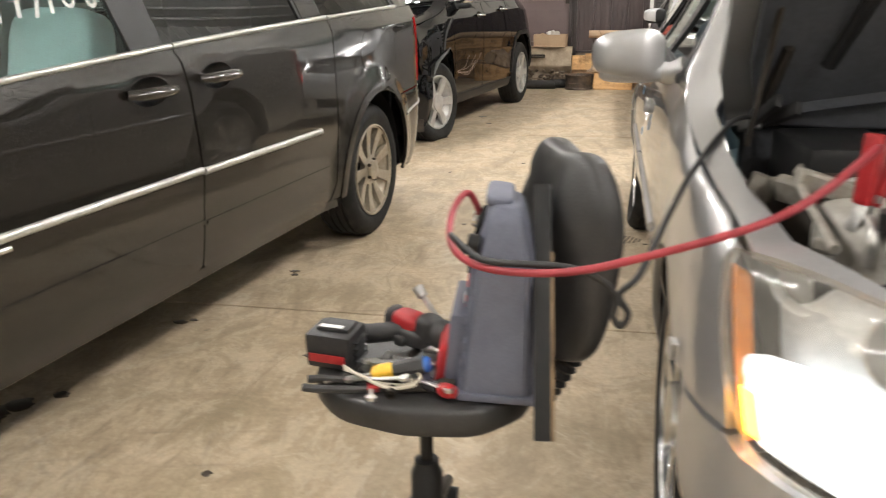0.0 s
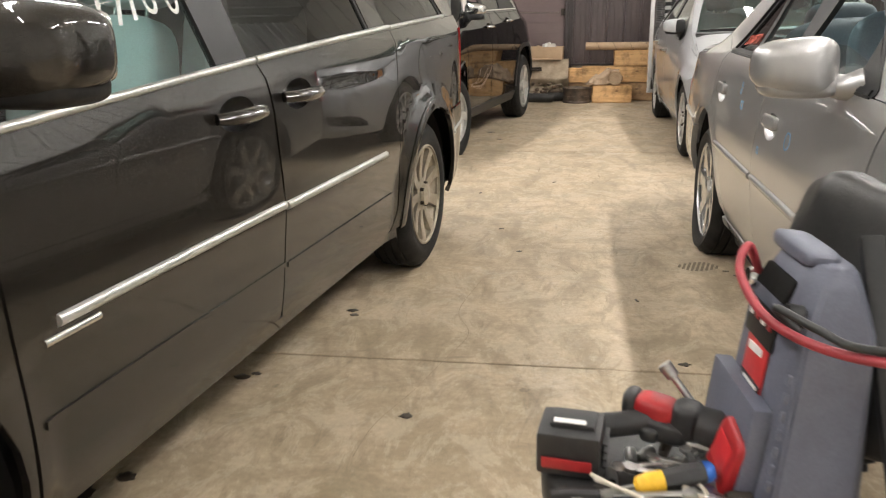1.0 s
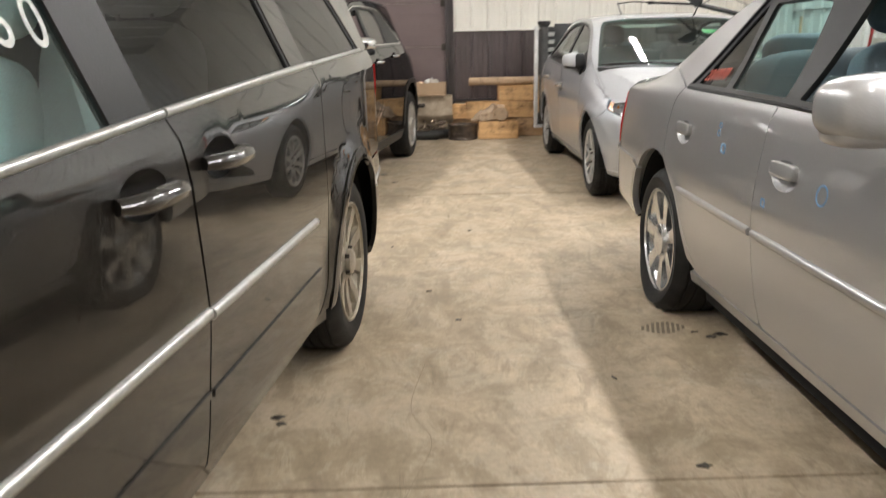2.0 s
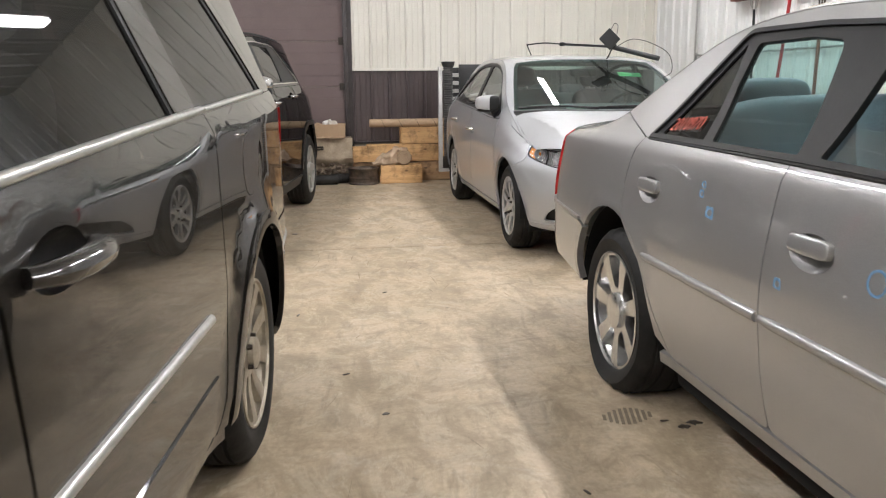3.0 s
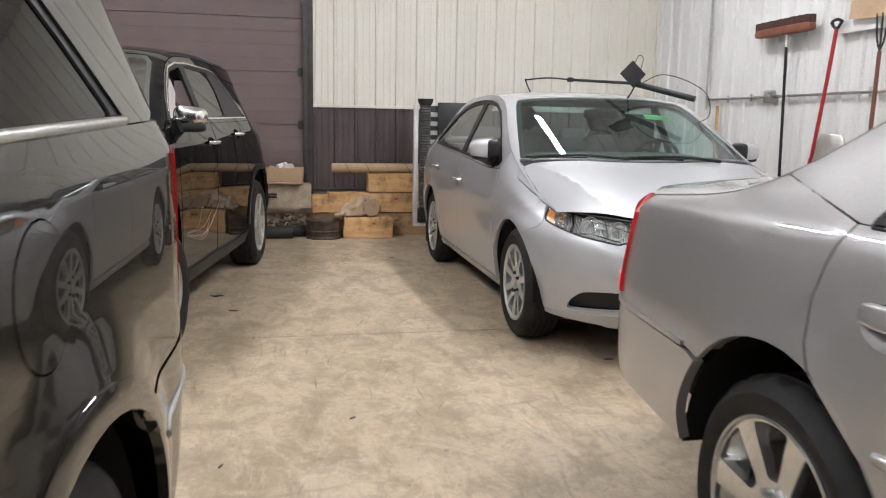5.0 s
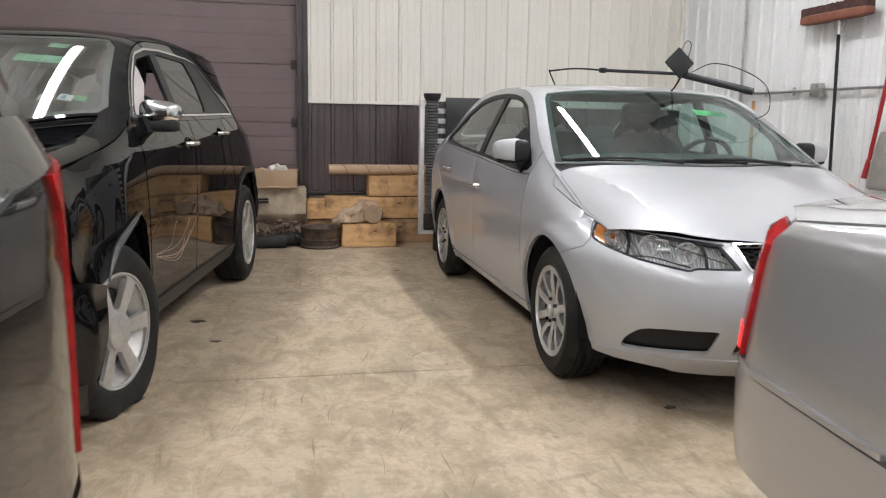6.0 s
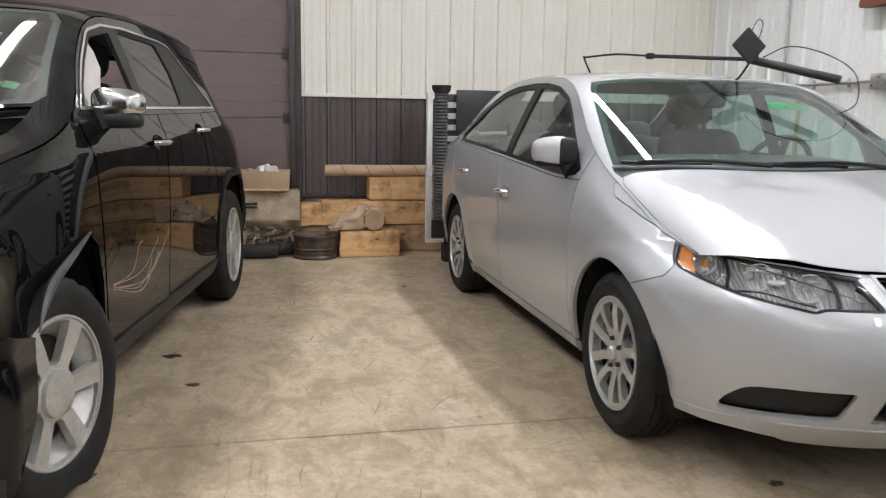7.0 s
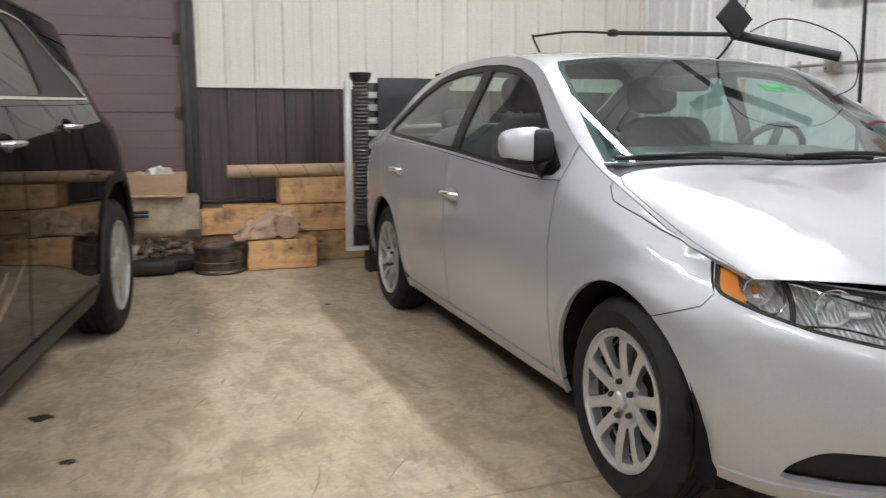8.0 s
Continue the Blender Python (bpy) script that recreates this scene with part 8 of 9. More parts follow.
def screwdriver():
    a, b = Vector((2.050, 2.105, TOP + 0.026)), Vector((2.207, 2.135, TOP + 0.056))
    d = (b - a).normalized()
    s = empty("screwdriver", pose(0, 0, 0), "screwdriver with a yellow, black and blue handle", "screwdriver")
    part("shaft", tube([a - d * 0.05, a + d * 0.05], 0.004, 8, 1, False), STEEL, s)
    q = d.to_track_quat("Z", "Y").to_matrix().to_4x4()
    part("collar", lathe([(0.005, 0.0), (0.013, 0.004), (0.017, 0.02), (0.016, 0.045)], Matrix.Translation(a + d * 0.045) @ q, 12), PLASTIC_YELLOW, s)
    part("grip", lathe([(0.016, 0.0), (0.0175, 0.02), (0.018, 0.05), (0.0165, 0.062)], Matrix.Translation(a + d * 0.09) @ q, 12, lambda j, k: -0.0015 if k % 2 else 0.0), PLASTIC_BLACK, s)
    part("end_cap", lathe([(0.0165, 0.0), (0.0165, 0.008), (0.012, 0.014), (0.0, 0.015)], Matrix.Translation(a + d * 0.152) @ q, 14), PLASTIC_BLUE, s)


def pliers():
    p = empty("pliers", pose(2.055, 2.085, TOP + 0.018, 0, 0, 6), "long-nose pliers with black and red handles", "pliers")
    for s in (1, -1):
        h = part("handle", tube([(0.075, 0, 0), (0.02, s * 0.016, 0.002), (-0.05, s * 0.022, 0.004), (-0.085, s * 0.018, 0.004)], 0.008, 8), PLASTIC_BLACK, p)
        part("handle_band", tube([(0.060, s * 0.004, 0), (0.040, s * 0.011, 0.001)], 0.0092, 8), PLASTIC_RED, h)
    part("jaw", tube([(0.07, 0, 0), (0.12, 0, 0), (0.16, 0.002, -0.002)], lambda t: 0.011 - 0.006 * t, 8), DARK_STEEL, p)


def wire_coil():
    pts = [(2.035, 2.125, TOP + 0.034), (2.06, 2.11, TOP + 0.036), (2.11, 2.09, TOP + 0.030), (2.16, 2.085, TOP + 0.030), (2.195, 2.10, TOP + 0.036), (2.185, 2.12, TOP + 0.042), (2.165, 2.11, TOP + 0.040), (2.19, 2.085, TOP + 0.034), (2.14, 2.07, TOP + 0.030), (2.07, 2.10, TOP + 0.038), (2.03, 2.135, TOP + 0.036)]
    tagged(part("wire", tube(pts, 0.0035, 7, 8), worn("cream_wire_plastic", (0.50, 0.45, 0.36), (0.60, 0.55, 0.45), 0.5, 20)), "loose loop of cream plastic-coated wire", "wire")


def ratchet():
    r = empty("socket_extension", pose(0, 0, 0), "polished steel socket on an extension bar leaning on the tools", "socket wrench")
    a, b = Vector((2.225, 2.25, TOP + 0.065)), Vector((2.155, 2.285, TOP + 0.150))
    part("bar", tube([a, b], 0.006, 10, 1, False), STEEL, r)
    q = (b - a).normalized().to_track_quat("Z", "Y").to_matrix().to_4x4()
    part("socket", lathe([(0.006, -0.016), (0.011, -0.014), (0.012, 0.010), (0.008, 0.012), (0.0, 0.006)], Matrix.Translation(b) @ q, 14), STEEL, r)
    part("collar", lathe([(0.006, 0.0), (0.010, 0.002), (0.010, 0.014), (0.006, 0.016)], Matrix.Translation(a) @ q, 14), STEEL, r)


def red_tools():
    t = empty("tape_measure", pose(2.240, 2.165, TOP + 0.062, 12, 12, 10), "red plastic tool case leaning against the grey pack", "tool case")
    part("case", superblob((0.040, 0.085, 0.115), (0, 0, 0), (0, 0, 0), 0.35, 0.4, 20, 12), PLASTIC_RED, t)
    part("window", rbox((0.003, 0.055, 0.05), (-0.0195, 0, 0.01), (0, 0, 0), 0.001), LABEL_RED, t)
    k = empty("clamp_handle", pose(2.235, 2.085, TOP + 0.026, 0, 0, -20), "red-tipped black hand tool", "hand tool")
    part("knob", superblob((0.042, 0.028, 0.028), (0.02, 0, 0.004), (0, 0, 0), 0.8, 0.8, 18, 12), PLASTIC_RED, k)
    part("shank", tube([(0, 0, 0.002), (-0.05, 0.01, 0.0), (-0.10, 0.005, -0.004)], 0.010, 8), PLASTIC_BLACK, k)


impact_wrench()
screwdriver()
pliers()
wire_coil()
ratchet()
red_tools()
rnd = random.Random(21)
for i in range(26):
    # sockets, bits and spanners heaped in the hollow
    a = rnd.uniform(0, 2 * math.pi)
    r = 0.13 * math.sqrt(rnd.random())
    x, y = SEAT_X - 0.03 + r * math.cos(a), SEAT_Y - 0.02 + r * math.sin(a) * 0.8
    z = TOP + 0.012 + 0.018 * rnd.random()
    if i % 2:
        q = pose(x, y, z, 90, 0, rnd.uniform(0, 180))
        rr = rnd.uniform(0.008, 0.013)
        bm = lathe([(0.0, -0.018), (rr * 0.8, -0.018), (rr, -0.006), (rr, 0.018), (rr * 0.7, 0.018), (rr * 0.65, 0.004), (0.0, 0.004)], q, 14)
        tagged(part("socket", bm, STEEL if i % 4 == 1 else DARK_STEEL), "steel wrench socket lying among the tools", "socket", "small loose tools")
    else:
        bm = bmesh.new()
        ln = rnd.uniform(0.06, 0.12)
        m = pose(x, y, z + 0.008, rnd.uniform(-12, 12), rnd.uniform(-10, 10), rnd.uniform(0, 180))
        add_box(bm, (ln, 0.011, 0.005), m, 0.0015, 1)
        for s in (1, -1):
            add_cyl(bm, 0.011, 0.011, 0.007, m @ pose(s * ln / 2, 0, 0), 12)
        tagged(part("spanner", bm, STEEL), "small steel spanner lying among the tools", "spanner", "small loose tools")

# ---- along the back wall ----
TIMBER = wood_mat("weathered_pine_timber", (0.50, 0.29, 0.12), (0.72, 0.47, 0.23), 0)
DARK_TIMBER = wood_mat("grimy_timber", (0.34, 0.21, 0.11), (0.50, 0.33, 0.18), 0)
CARD = worn("brown_cardboard", (0.42, 0.29, 0.18), (0.50, 0.36, 0.23), 0.85, 5, 0, 0.1, 90)


def timber(x0, x1, y, z, h, d, mat, rot, seed, label):
    rn = random.Random(seed)
    bm = bmesh.new()
    add_box(bm, (x1 - x0, d, h), None, 0.0)
    bmesh.ops.subdivide_edges(bm, edges=list(bm.edges), cuts=5, use_grid_fill=True)
    for v in bm.verts:
        n = noise.noise(Vector((v.co.x * 7 + seed, v.co.y * 9, v.co.z * 9)))
        v.co += Vector((n * 0.010, n * 0.008, n * 0.006))
    bmesh.ops.bevel(bm, geom=[e for e in bm.edges if len(e.link_faces) == 2 and e.calc_face_angle(0) > 1.0], offset=0.006, segments=2, affect="EDGES")
    ob = part("timber", bm, mat)
    ob.matrix_basis = pose((x0 + x1) / 2, y, z + h / 2 + 0.004, 0, 0, rot)
    return tagged(ob, label, "timber", "stacked timbers")


timber(2.308, 2.830, 12.33, 0.0, 0.226, 0.22, TIMBER, -1, 1, "short sawn pine timber lying on the floor")
timber(2.55, 3.55, 12.62, 0.0, 0.235, 0.24, DARK_TIMBER, 0, 2, "long grimy timber at the bottom of the stack")
timber(1.99, 2.54, 12.66, 0.0, 0.235, 0.22, DARK_TIMBER, 0, 3, "dark timber end under the stack")
timber(2.17, 3.52, 12.63, 0.242, 0.215, 0.22, TIMBER, 0, 4, "pale pine timber in the middle of the stack")
timber(1.985, 2.165, 12.61, 0.242, 0.19, 0.20, TIMBER, 3, 5, "short pine offcut beside the stack")
timber(2.60, 3.50, 12.62, 0.464, 0.205, 0.20, TIMBER, 0.5, 6, "pale pine timber on top of the stack")


def carpet_tube():
    t = empty("cardboard_tube", pose(2.86, 12.60, 0.729, 0, 90, 0), "long brown cardboard tube with spiral seams", "cardboard tube")
    n = 40
    bm = lathe([(0.041, -0.65), (0.052, -0.65), (0.052, 0.65), (0.041, 0.65), (0.041, -0.65)], Matrix(), n)
    part("tube_wall", bm, CARD, t)
    for k in range(6):
        pts = []
        for i in range(13):
            a = 2 * math.pi * (i / 12)
            pts.append((0.0525 * math.cos(a), 0.0525 * math.sin(a), -0.60 + 0.22 * k + 0.16 * i / 12))
        part("spiral_seam", tube(pts, 0.0028, 5, 2), worn("dark_seam", (0.07, 0.05, 0.03), (0.10, 0.07, 0.045), 0.9, 8), t)


carpet_tube()


def log_offcut():
    """A short round log lying across the timbers, its sawn end to the front."""
    g = empty("log_offcut", pose(2.605, 12.35, 0.232), "short round log half covered by a rag", "log")
    R, d = 0.093, 0.26
    prof = [(0.0, -d / 2), (R * 0.92, -d / 2), (R, -d / 2 + 0.012), (R * 1.02, 0.0), (R, d / 2 - 0.012), (R * 0.92, d / 2), (0.0, d / 2)]
    bark = lathe(prof[1:-1], pose(0, 0, R, 90, 0, 0), 28, lambda j, k: 0.006 * math.sin(k * 1.7) + 0.004 * math.sin(k * 4.1 + j))
    part("bark", bark, DARK_TIMBER, g)
    for y in (-d / 2 - 0.001, d / 2 + 0.001):
        bm = bmesh.new()
        add_cyl(bm, R * 0.93, R * 0.93, 0.008, pose(0, y, R, 90, 0, 0), 28)
        part("sawn_end", bm, END_GRAIN, g, "pale sawn end with growth rings")


def end_grain():
    m, nt, b, _ = base_mat("end_grain")
    wv = node(nt, "ShaderNodeTexWave", Scale=16.0, Distortion=2.5, Detail=3.0)
    wv.wave_type, wv.rings_direction = "RINGS", "Y"
    mp = nt.nodes.new("ShaderNodeMapping")
    tc = nt.nodes.new("ShaderNodeTexCoord")
    mp.inputs["Location"].default_value = (0, 0, -0.09)
    nt.links.new(tc.outputs["Object"], mp.inputs["Vector"])
    nt.links.new(mp.outputs["Vector"], wv.inputs["Vector"])
    col = mix(nt, wv.outputs["Fac"], (0.30, 0.21, 0.13), (0.36, 0.26, 0.165))
    nt.links.new(mix(nt, ramp(nt, noise_tex(nt, tc.outputs["Object"], 12.0), [(0.5, (0, 0, 0)), (0.75, (0.7,) * 3)]), col, (0.20, 0.13, 0.08)), b.inputs["Base Color"])
    b.inputs["Roughness"].default_value = 0.85
    return m


END_GRAIN = end_grain()


def rag():
    """A dirty cloth thrown over the log, trailing down beside it."""
    log_offcut()
    n, mm = 60, 40
    verts, faces = [], []
    for j in range(mm):
        for i in range(n):
            u, v = i / (n - 1), j / (mm - 1)
            x = 2.215 + 0.445 * u
            # the hull of the log, and a slope that runs down from it
            dx = x - 2.605
            hull = 0.236 + 0.093 + math.sqrt(max(0, 0.103 ** 2 - dx * dx)) if abs(dx) < 0.10 else 0.236
            slope = 0.262 + 0.165 * max(0, min(1, (u - 0.06) / 0.58)) ** 0.8
            nz = noise.noise(Vector((u * 6, v * 4, 1.7)))
            fold = 0.018 * math.sin(u * 15 + v * 6 + 2 * math.sin(v * 4)) + 0.009 * math.sin(u * 33 - v * 9)
            top = max(hull + 0.006, slope if u < 0.80 else 0) + max(-0.004, (fold + 0.022 * nz) * (1 - 0.8 * max(0, (u - 0.6) / 0.4)))
            hang = min(1, v / 0.5)
            low = 0.240 + 0.10 * max(0, (u - 0.62) / 0.38)
            z = low + (top - low) * hang ** 0.7
            y = 12.235 - 0.03 * (1 - u) + 0.16 * max(0, (v - 0.42) / 0.58) + 0.035 * hang + 0.6 * fold * (1 - 0.5 * v)
            if u > 0.72:
                y = max(y, 12.215)
            verts.append((x + 0.012 * nz, y + 0.02 * noise.noise(Vector((u * 5, v * 5, 9))), max(z, 0.240)))
    for j in range(mm - 1):
        for i in range(n - 1):
            a = j * n + i
            faces.append((a, a + 1, a + n + 1, a + n))
    ob = raw("rag", verts, faces, worn("dirty_tan_cloth", (0.34, 0.235, 0.15), (0.52, 0.39, 0.27), 0.95, 9, 0, 0.4, 160))
    sol = ob.modifiers.new("thickness", "SOLIDIFY")
    sol.thickness = 0.004
    tagged(ob, "dirty tan rag draped over a short log", "rag")


rag()


def steel_rim():
    r = empty("steel_wheel_rim", pose(2.105, 12.30, 0.0), "old rusty steel wheel rim lying flat on the floor", "wheel rim")
    prof = [(0.150, 0.005), (0.190, 0.004), (0.196, 0.012), (0.192, 0.024), (0.184, 0.032), (0.183, 0.070), (0.188, 0.076), (0.188, 0.088), (0.183, 0.094), (0.184, 0.150), (0.188, 0.176), (0.195, 0.188), (0.194, 0.200), (0.184, 0.202), (0.168, 0.186), (0.150, 0.150), (0.148, 0.05), (0.150, 0.005)]
    part("barrel", lathe(prof, Matrix(), 48), worn("rusty_black_steel", (0.03, 0.024, 0.02), (0.15, 0.11, 0.08), 0.42, 14, 0.5, 0.3, 90), r)
    part("disc", lathe([(0.035, 0.120), (0.06, 0.135), (0.10, 0.130), (0.148, 0.10)], Matrix(), 40), worn("rusty_disc", (0.10, 0.07, 0.05), (0.24, 0.16, 0.11), 0.6, 14, 0.3, 0.3, 90), r)


steel_rim()


def pipes():
    prof = []
    for i in range(31):
        prof.append((0.058 + (0.004 if i % 2 else 0.0), -0.30 + 0.02 * i))
    for x, y, ln, rz in ((1.48, 12.28, 0.30, 0), (1.86, 12.42, 0.16, 8)):
        bm = lathe([(r, h * ln / 0.30) for r, h in prof] + [(0.048, ln), (0.048, -ln), (0.058, -ln)], pose(x, y, 0.063, 0, 90, rz), 28)
        tagged(part("drain_pipe", bm, worn("black_pipe_plastic", (0.015, 0.014, 0.013), (0.035, 0.032, 0.028), 0.6, 12, 0, 0.2, 80)), "short length of black ribbed drain pipe", "pipe", "drain pipes")


pipes()


def broken_kerb():
    """A lump of broken concrete footing with an eroded lower edge."""
    bm = bmesh.new()
    add_box(bm, (0.95, 0.34, 0.55), None, 0)
    bmesh.ops.subdivide_edges(bm, edges=list(bm.edges), cuts=30, use_grid_fill=True)
    for v in bm.verts:
        n = noise.noise(v.co * 6) + 0.5 * noise.noise(v.co * 15)
        low = min(1, max(0, 1.4 - abs(v.co.z + 0.10) / 0.09))
        n2 = noise.noise(Vector((v.co.x * 9, v.co.z * 16, 3.3)))
        v.co.y += (0.075 + 0.07 * n + 0.05 * n2) * low * (v.co.y < 0)
        v.co.z += 0.03 * n2 * low
        v.co += Vector((n * 0.006, n * 0.008, n * 0.006))
        v.co.x += 0.04 * n * low
    ob = part("concrete_block", bm, worn("crumbled_concrete", (0.36, 0.285, 0.20), (0.56, 0.46, 0.34), 0.95, 8, 0, 0.6, 50))
    ob.matrix_basis = pose(1.505, 12.62, 0.279)
    tagged(ob, "broken concrete footing with a crumbled side", "concrete block")
    # earth and broken stone in the hollow
    rn = random.Random(12)
    bm = bmesh.new()
    for i in range(90):
        r = rn.uniform(0.012, 0.04)
        g = bmesh.ops.create_icosphere(bm, subdivisions=1, radius=r)
        sx, sz = rn.uniform(0.8, 1.7), rn.uniform(0.5, 0.9)
        px, pz = rn.uniform(-0.45, 0.45), rn.uniform(-0.20, -0.03)
        for v in g["verts"]:
            v.co = Vector((v.co.x * sx * rn.uniform(0.8, 1.2) + px, v.co.y - 0.155 + 0.05 * noise.noise(Vector((px * 6, pz * 8, 1))), v.co.z * sz + pz))
    part("rubble", bm, worn("brown_earth", (0.075, 0.050, 0.032), (0.22, 0.16, 0.11), 0.95, 12, 0, 0.6, 60), ob, "loose brown earth and stones", False)


broken_kerb()


def carton():
    c = empty("cardboard_box", pose(1.68, 12.60, 0.558, 0, 0, -4), "open cardboard box with scraps inside on the concrete", "cardboard box")
    w, d, h, t = 0.44, 0.28, 0.165, 0.006
    part("front", rbox((w, t, h), (0, -d / 2, h / 2 + 0.006), (4, 0, 0), 0.001), CARD, c)
    part("back", rbox((w, t, h), (0, d / 2, h / 2 + 0.006), (-4, 0, 0), 0.001), CARD, c)
    for s in (1, -1):
        part("end", rbox((t, d, h), (s * w / 2, 0, h / 2 + 0.006), (0, s * 4, 0), 0.001), CARD, c)
    part("bottom", rbox((w, d, 0.012), (0, 0, 0.008), (0, 0, 0), 0.001), CARD, c)
    part("bottom_flap", rbox((w * 1.02, 0.07, 0.008), (-0.01, -d / 2 - 0.025, 0.012), (6, 0, 1), 0.001), CARD, c)
    b = empty("work_gloves", pose(1.71, 12.58, 0.70), "crumpled pale gloves and a cup in a cardboard box", "gloves")
    part("glove", superblob((0.16, 0.13, 0.11), (0.03, 0, 0.02), (10, 20, 30), 0.8, 0.8, 24, 14, lambda x, y, z: (x + 0.012 * math.sin(y * 60), y + 0.01 * math.sin(z * 70), z + 0.012 * math.sin(x * 55))), worn("pale_glove_cloth", (0.45, 0.41, 0.35), (0.58, 0.54, 0.48), 0.9, 20, 0, 0.4, 150), b)
    part("cup", lathe([(0.0, -0.05), (0.035, -0.05), (0.042, 0.05), (0.038, 0.05), (0.032, -0.044), (0.0, -0.044)], pose(-0.03, -0.03, 0.04, 0, 80, 25), 20), LABEL_WHITE, b)
    part("scrap", superblob((0.10, 0.09, 0.09), (-0.14, 0.0, 0.0), (0, 30, 0), 0.8, 0.8, 16, 10), CARD, b)
    part("filling", rbox((0.40, 0.24, 0.12), (-0.03, 0.02, -0.065), (0, 0, 0), 0.02), CARD, b)


carton()
for z, y in ((0.43, 12.38), (0.455, 12.40)):
    tagged(part("steel_rod", tube([(1.30, 12.44, z - 0.01), (1.62, y, z)], 0.012, 8, 1, False), DARK_STEEL), "dark steel rod lying on the broken concrete", "rod", "steel rods")


def leaning_panel():
    """A white-framed slatted panel with a ribbed hose and a black sheet, behind the compact sedan."""
    p = empty("slatted_panel", pose(0, 0, 0), "white framed slatted panel with a black ribbed hose", "panel")
    white = worn("scuffed_white_metal", (0.55, 0.54, 0.52), (0.70, 0.69, 0.67), 0.45, 7, 0, 0.1)
    y = 11.90
    part("frame_post", rbox((0.045, 0.06, 1.24), (3.012, y, 0.79), (0, 0, 0), 0.006), white, p)
    part("frame_foot", rbox((0.16, 0.10, 0.03), (3.075, y, 0.19), (0, 0, 0), 0.006), white, p)
    part("stand", rbox((0.10, 0.12, 0.175), (3.20, y + 0.05, 0.0875), (0, 0, 0), 0.01), DARK_STEEL, p)
    part("frame_box", rbox((0.13, 0.06, 0.14), (3.095, y, 0.285), (0, 0, 0), 0.008), DARK_STEEL, p)
    part("frame_rail", rbox((0.95, 0.04, 0.05), (3.48, y + 0.03, 0.225), (0, 0, 0), 0.006), white, p)
    prof = []
    for i in range(80):
        prof.append((0.060 if i % 2 else 0.050, 0.36 + 1.06 * i / 79))
    part("ribbed_hose", lathe(prof, Matrix.Translation((3.105, y - 0.02, 0)), 20), worn("dusty_hose_rubber", (0.03, 0.03, 0.03), (0.10, 0.095, 0.09), 0.5, 10), p, "dusty black ribbed hose")
    part("hose_end", lathe([(0.055, 1.40), (0.075, 1.43), (0.082, 1.465), (0.076, 1.468), (0.05, 1.43)], Matrix.Translation((3.105, y - 0.02, 0)), 20), BLACK_RUBBER, p)
    part("hose_end", lathe([(0.05, 1.38), (0.07, 1.43), (0.078, 1.470), (0.072, 1.473), (0.05, 1.43)], Matrix.Translation((3.76, y - 0.02, 0)), 20), BLACK_RUBBER, p)
    part("black_sheet", rbox((0.56, 0.012, 0.36), (3.515, y - 0.012, 1.255), (0, 0, 0), 0.003), LABEL_BLACK, p)
    part("back_sheet", rbox((0.64, 0.01, 1.12), (3.48, y + 0.05, 0.84), (0, 0, 0), 0.003), LABEL_BLACK, p)
    for k in range(12):
        part("slat", rbox((0.64, 0.014, 0.045), (3.48, y + 0.02, 0.30 + 0.092 * k), (12, 0, 0), 0.003), white, p)


leaning_panel()

# ---- on the right wall ----
WX = ROOM_R - 0.045
REDWOOD = worn("dark_red_wood", (0.14, 0.045, 0.025), (0.22, 0.08, 0.045), 0.6, 12, 0, 0.2, 60)


def push_broom():
    b = empty("push_broom", pose(WX, 0, 0), "push broom with a red wood head hung upside down", "broom", "hanging tools")
    part("head", superblob((0.085, 0.80, 0.075), (-0.07, 10.24, 2.075), (0, 0, 0), 0.35, 0.25, 28, 12), REDWOOD, b)
    bm = bmesh.new()
    rn = random.Random(3)
    for i in range(60):
        y = 9.86 + 0.76 * i / 59
        add_box(bm, (0.065, 0.011, 0.075), pose(-0.07, y, 2.135 + rn.uniform(-0.005, 0.005), rn.uniform(-4, 4), rn.uniform(-6, 6), 0), 0.0)
    part("bristles", bm, worn("dark_bristle", (0.05, 0.022, 0.018), (0.09, 0.04, 0.03), 0.9, 30), b)
    part("handle", tube([(-0.07, 10.19, 2.05), (-0.045, 10.165, 0.45)], 0.013, 10, 1, False), BLACK_TRIM, b, "thin black handle")
    part("ferrule", lathe([(0.016, 1.93), (0.018, 2.05)], pose(-0.068, 10.19, 0.0), 12), CHROME, b)
    for s in (1, -1):
        part("brace", tube([(-0.07, 10.19 + s * 0.09, 2.045), (-0.068, 10.19 + s * 0.06, 1.97), (-0.066, 10.188, 1.92)], 0.004, 6), STEEL, b)
    part("hook", tube([(0.03, 10.24, 2.04), (-0.05, 10.24, 2.03), (-0.09, 10.24, 2.05)], 0.006, 6), STEEL, b)


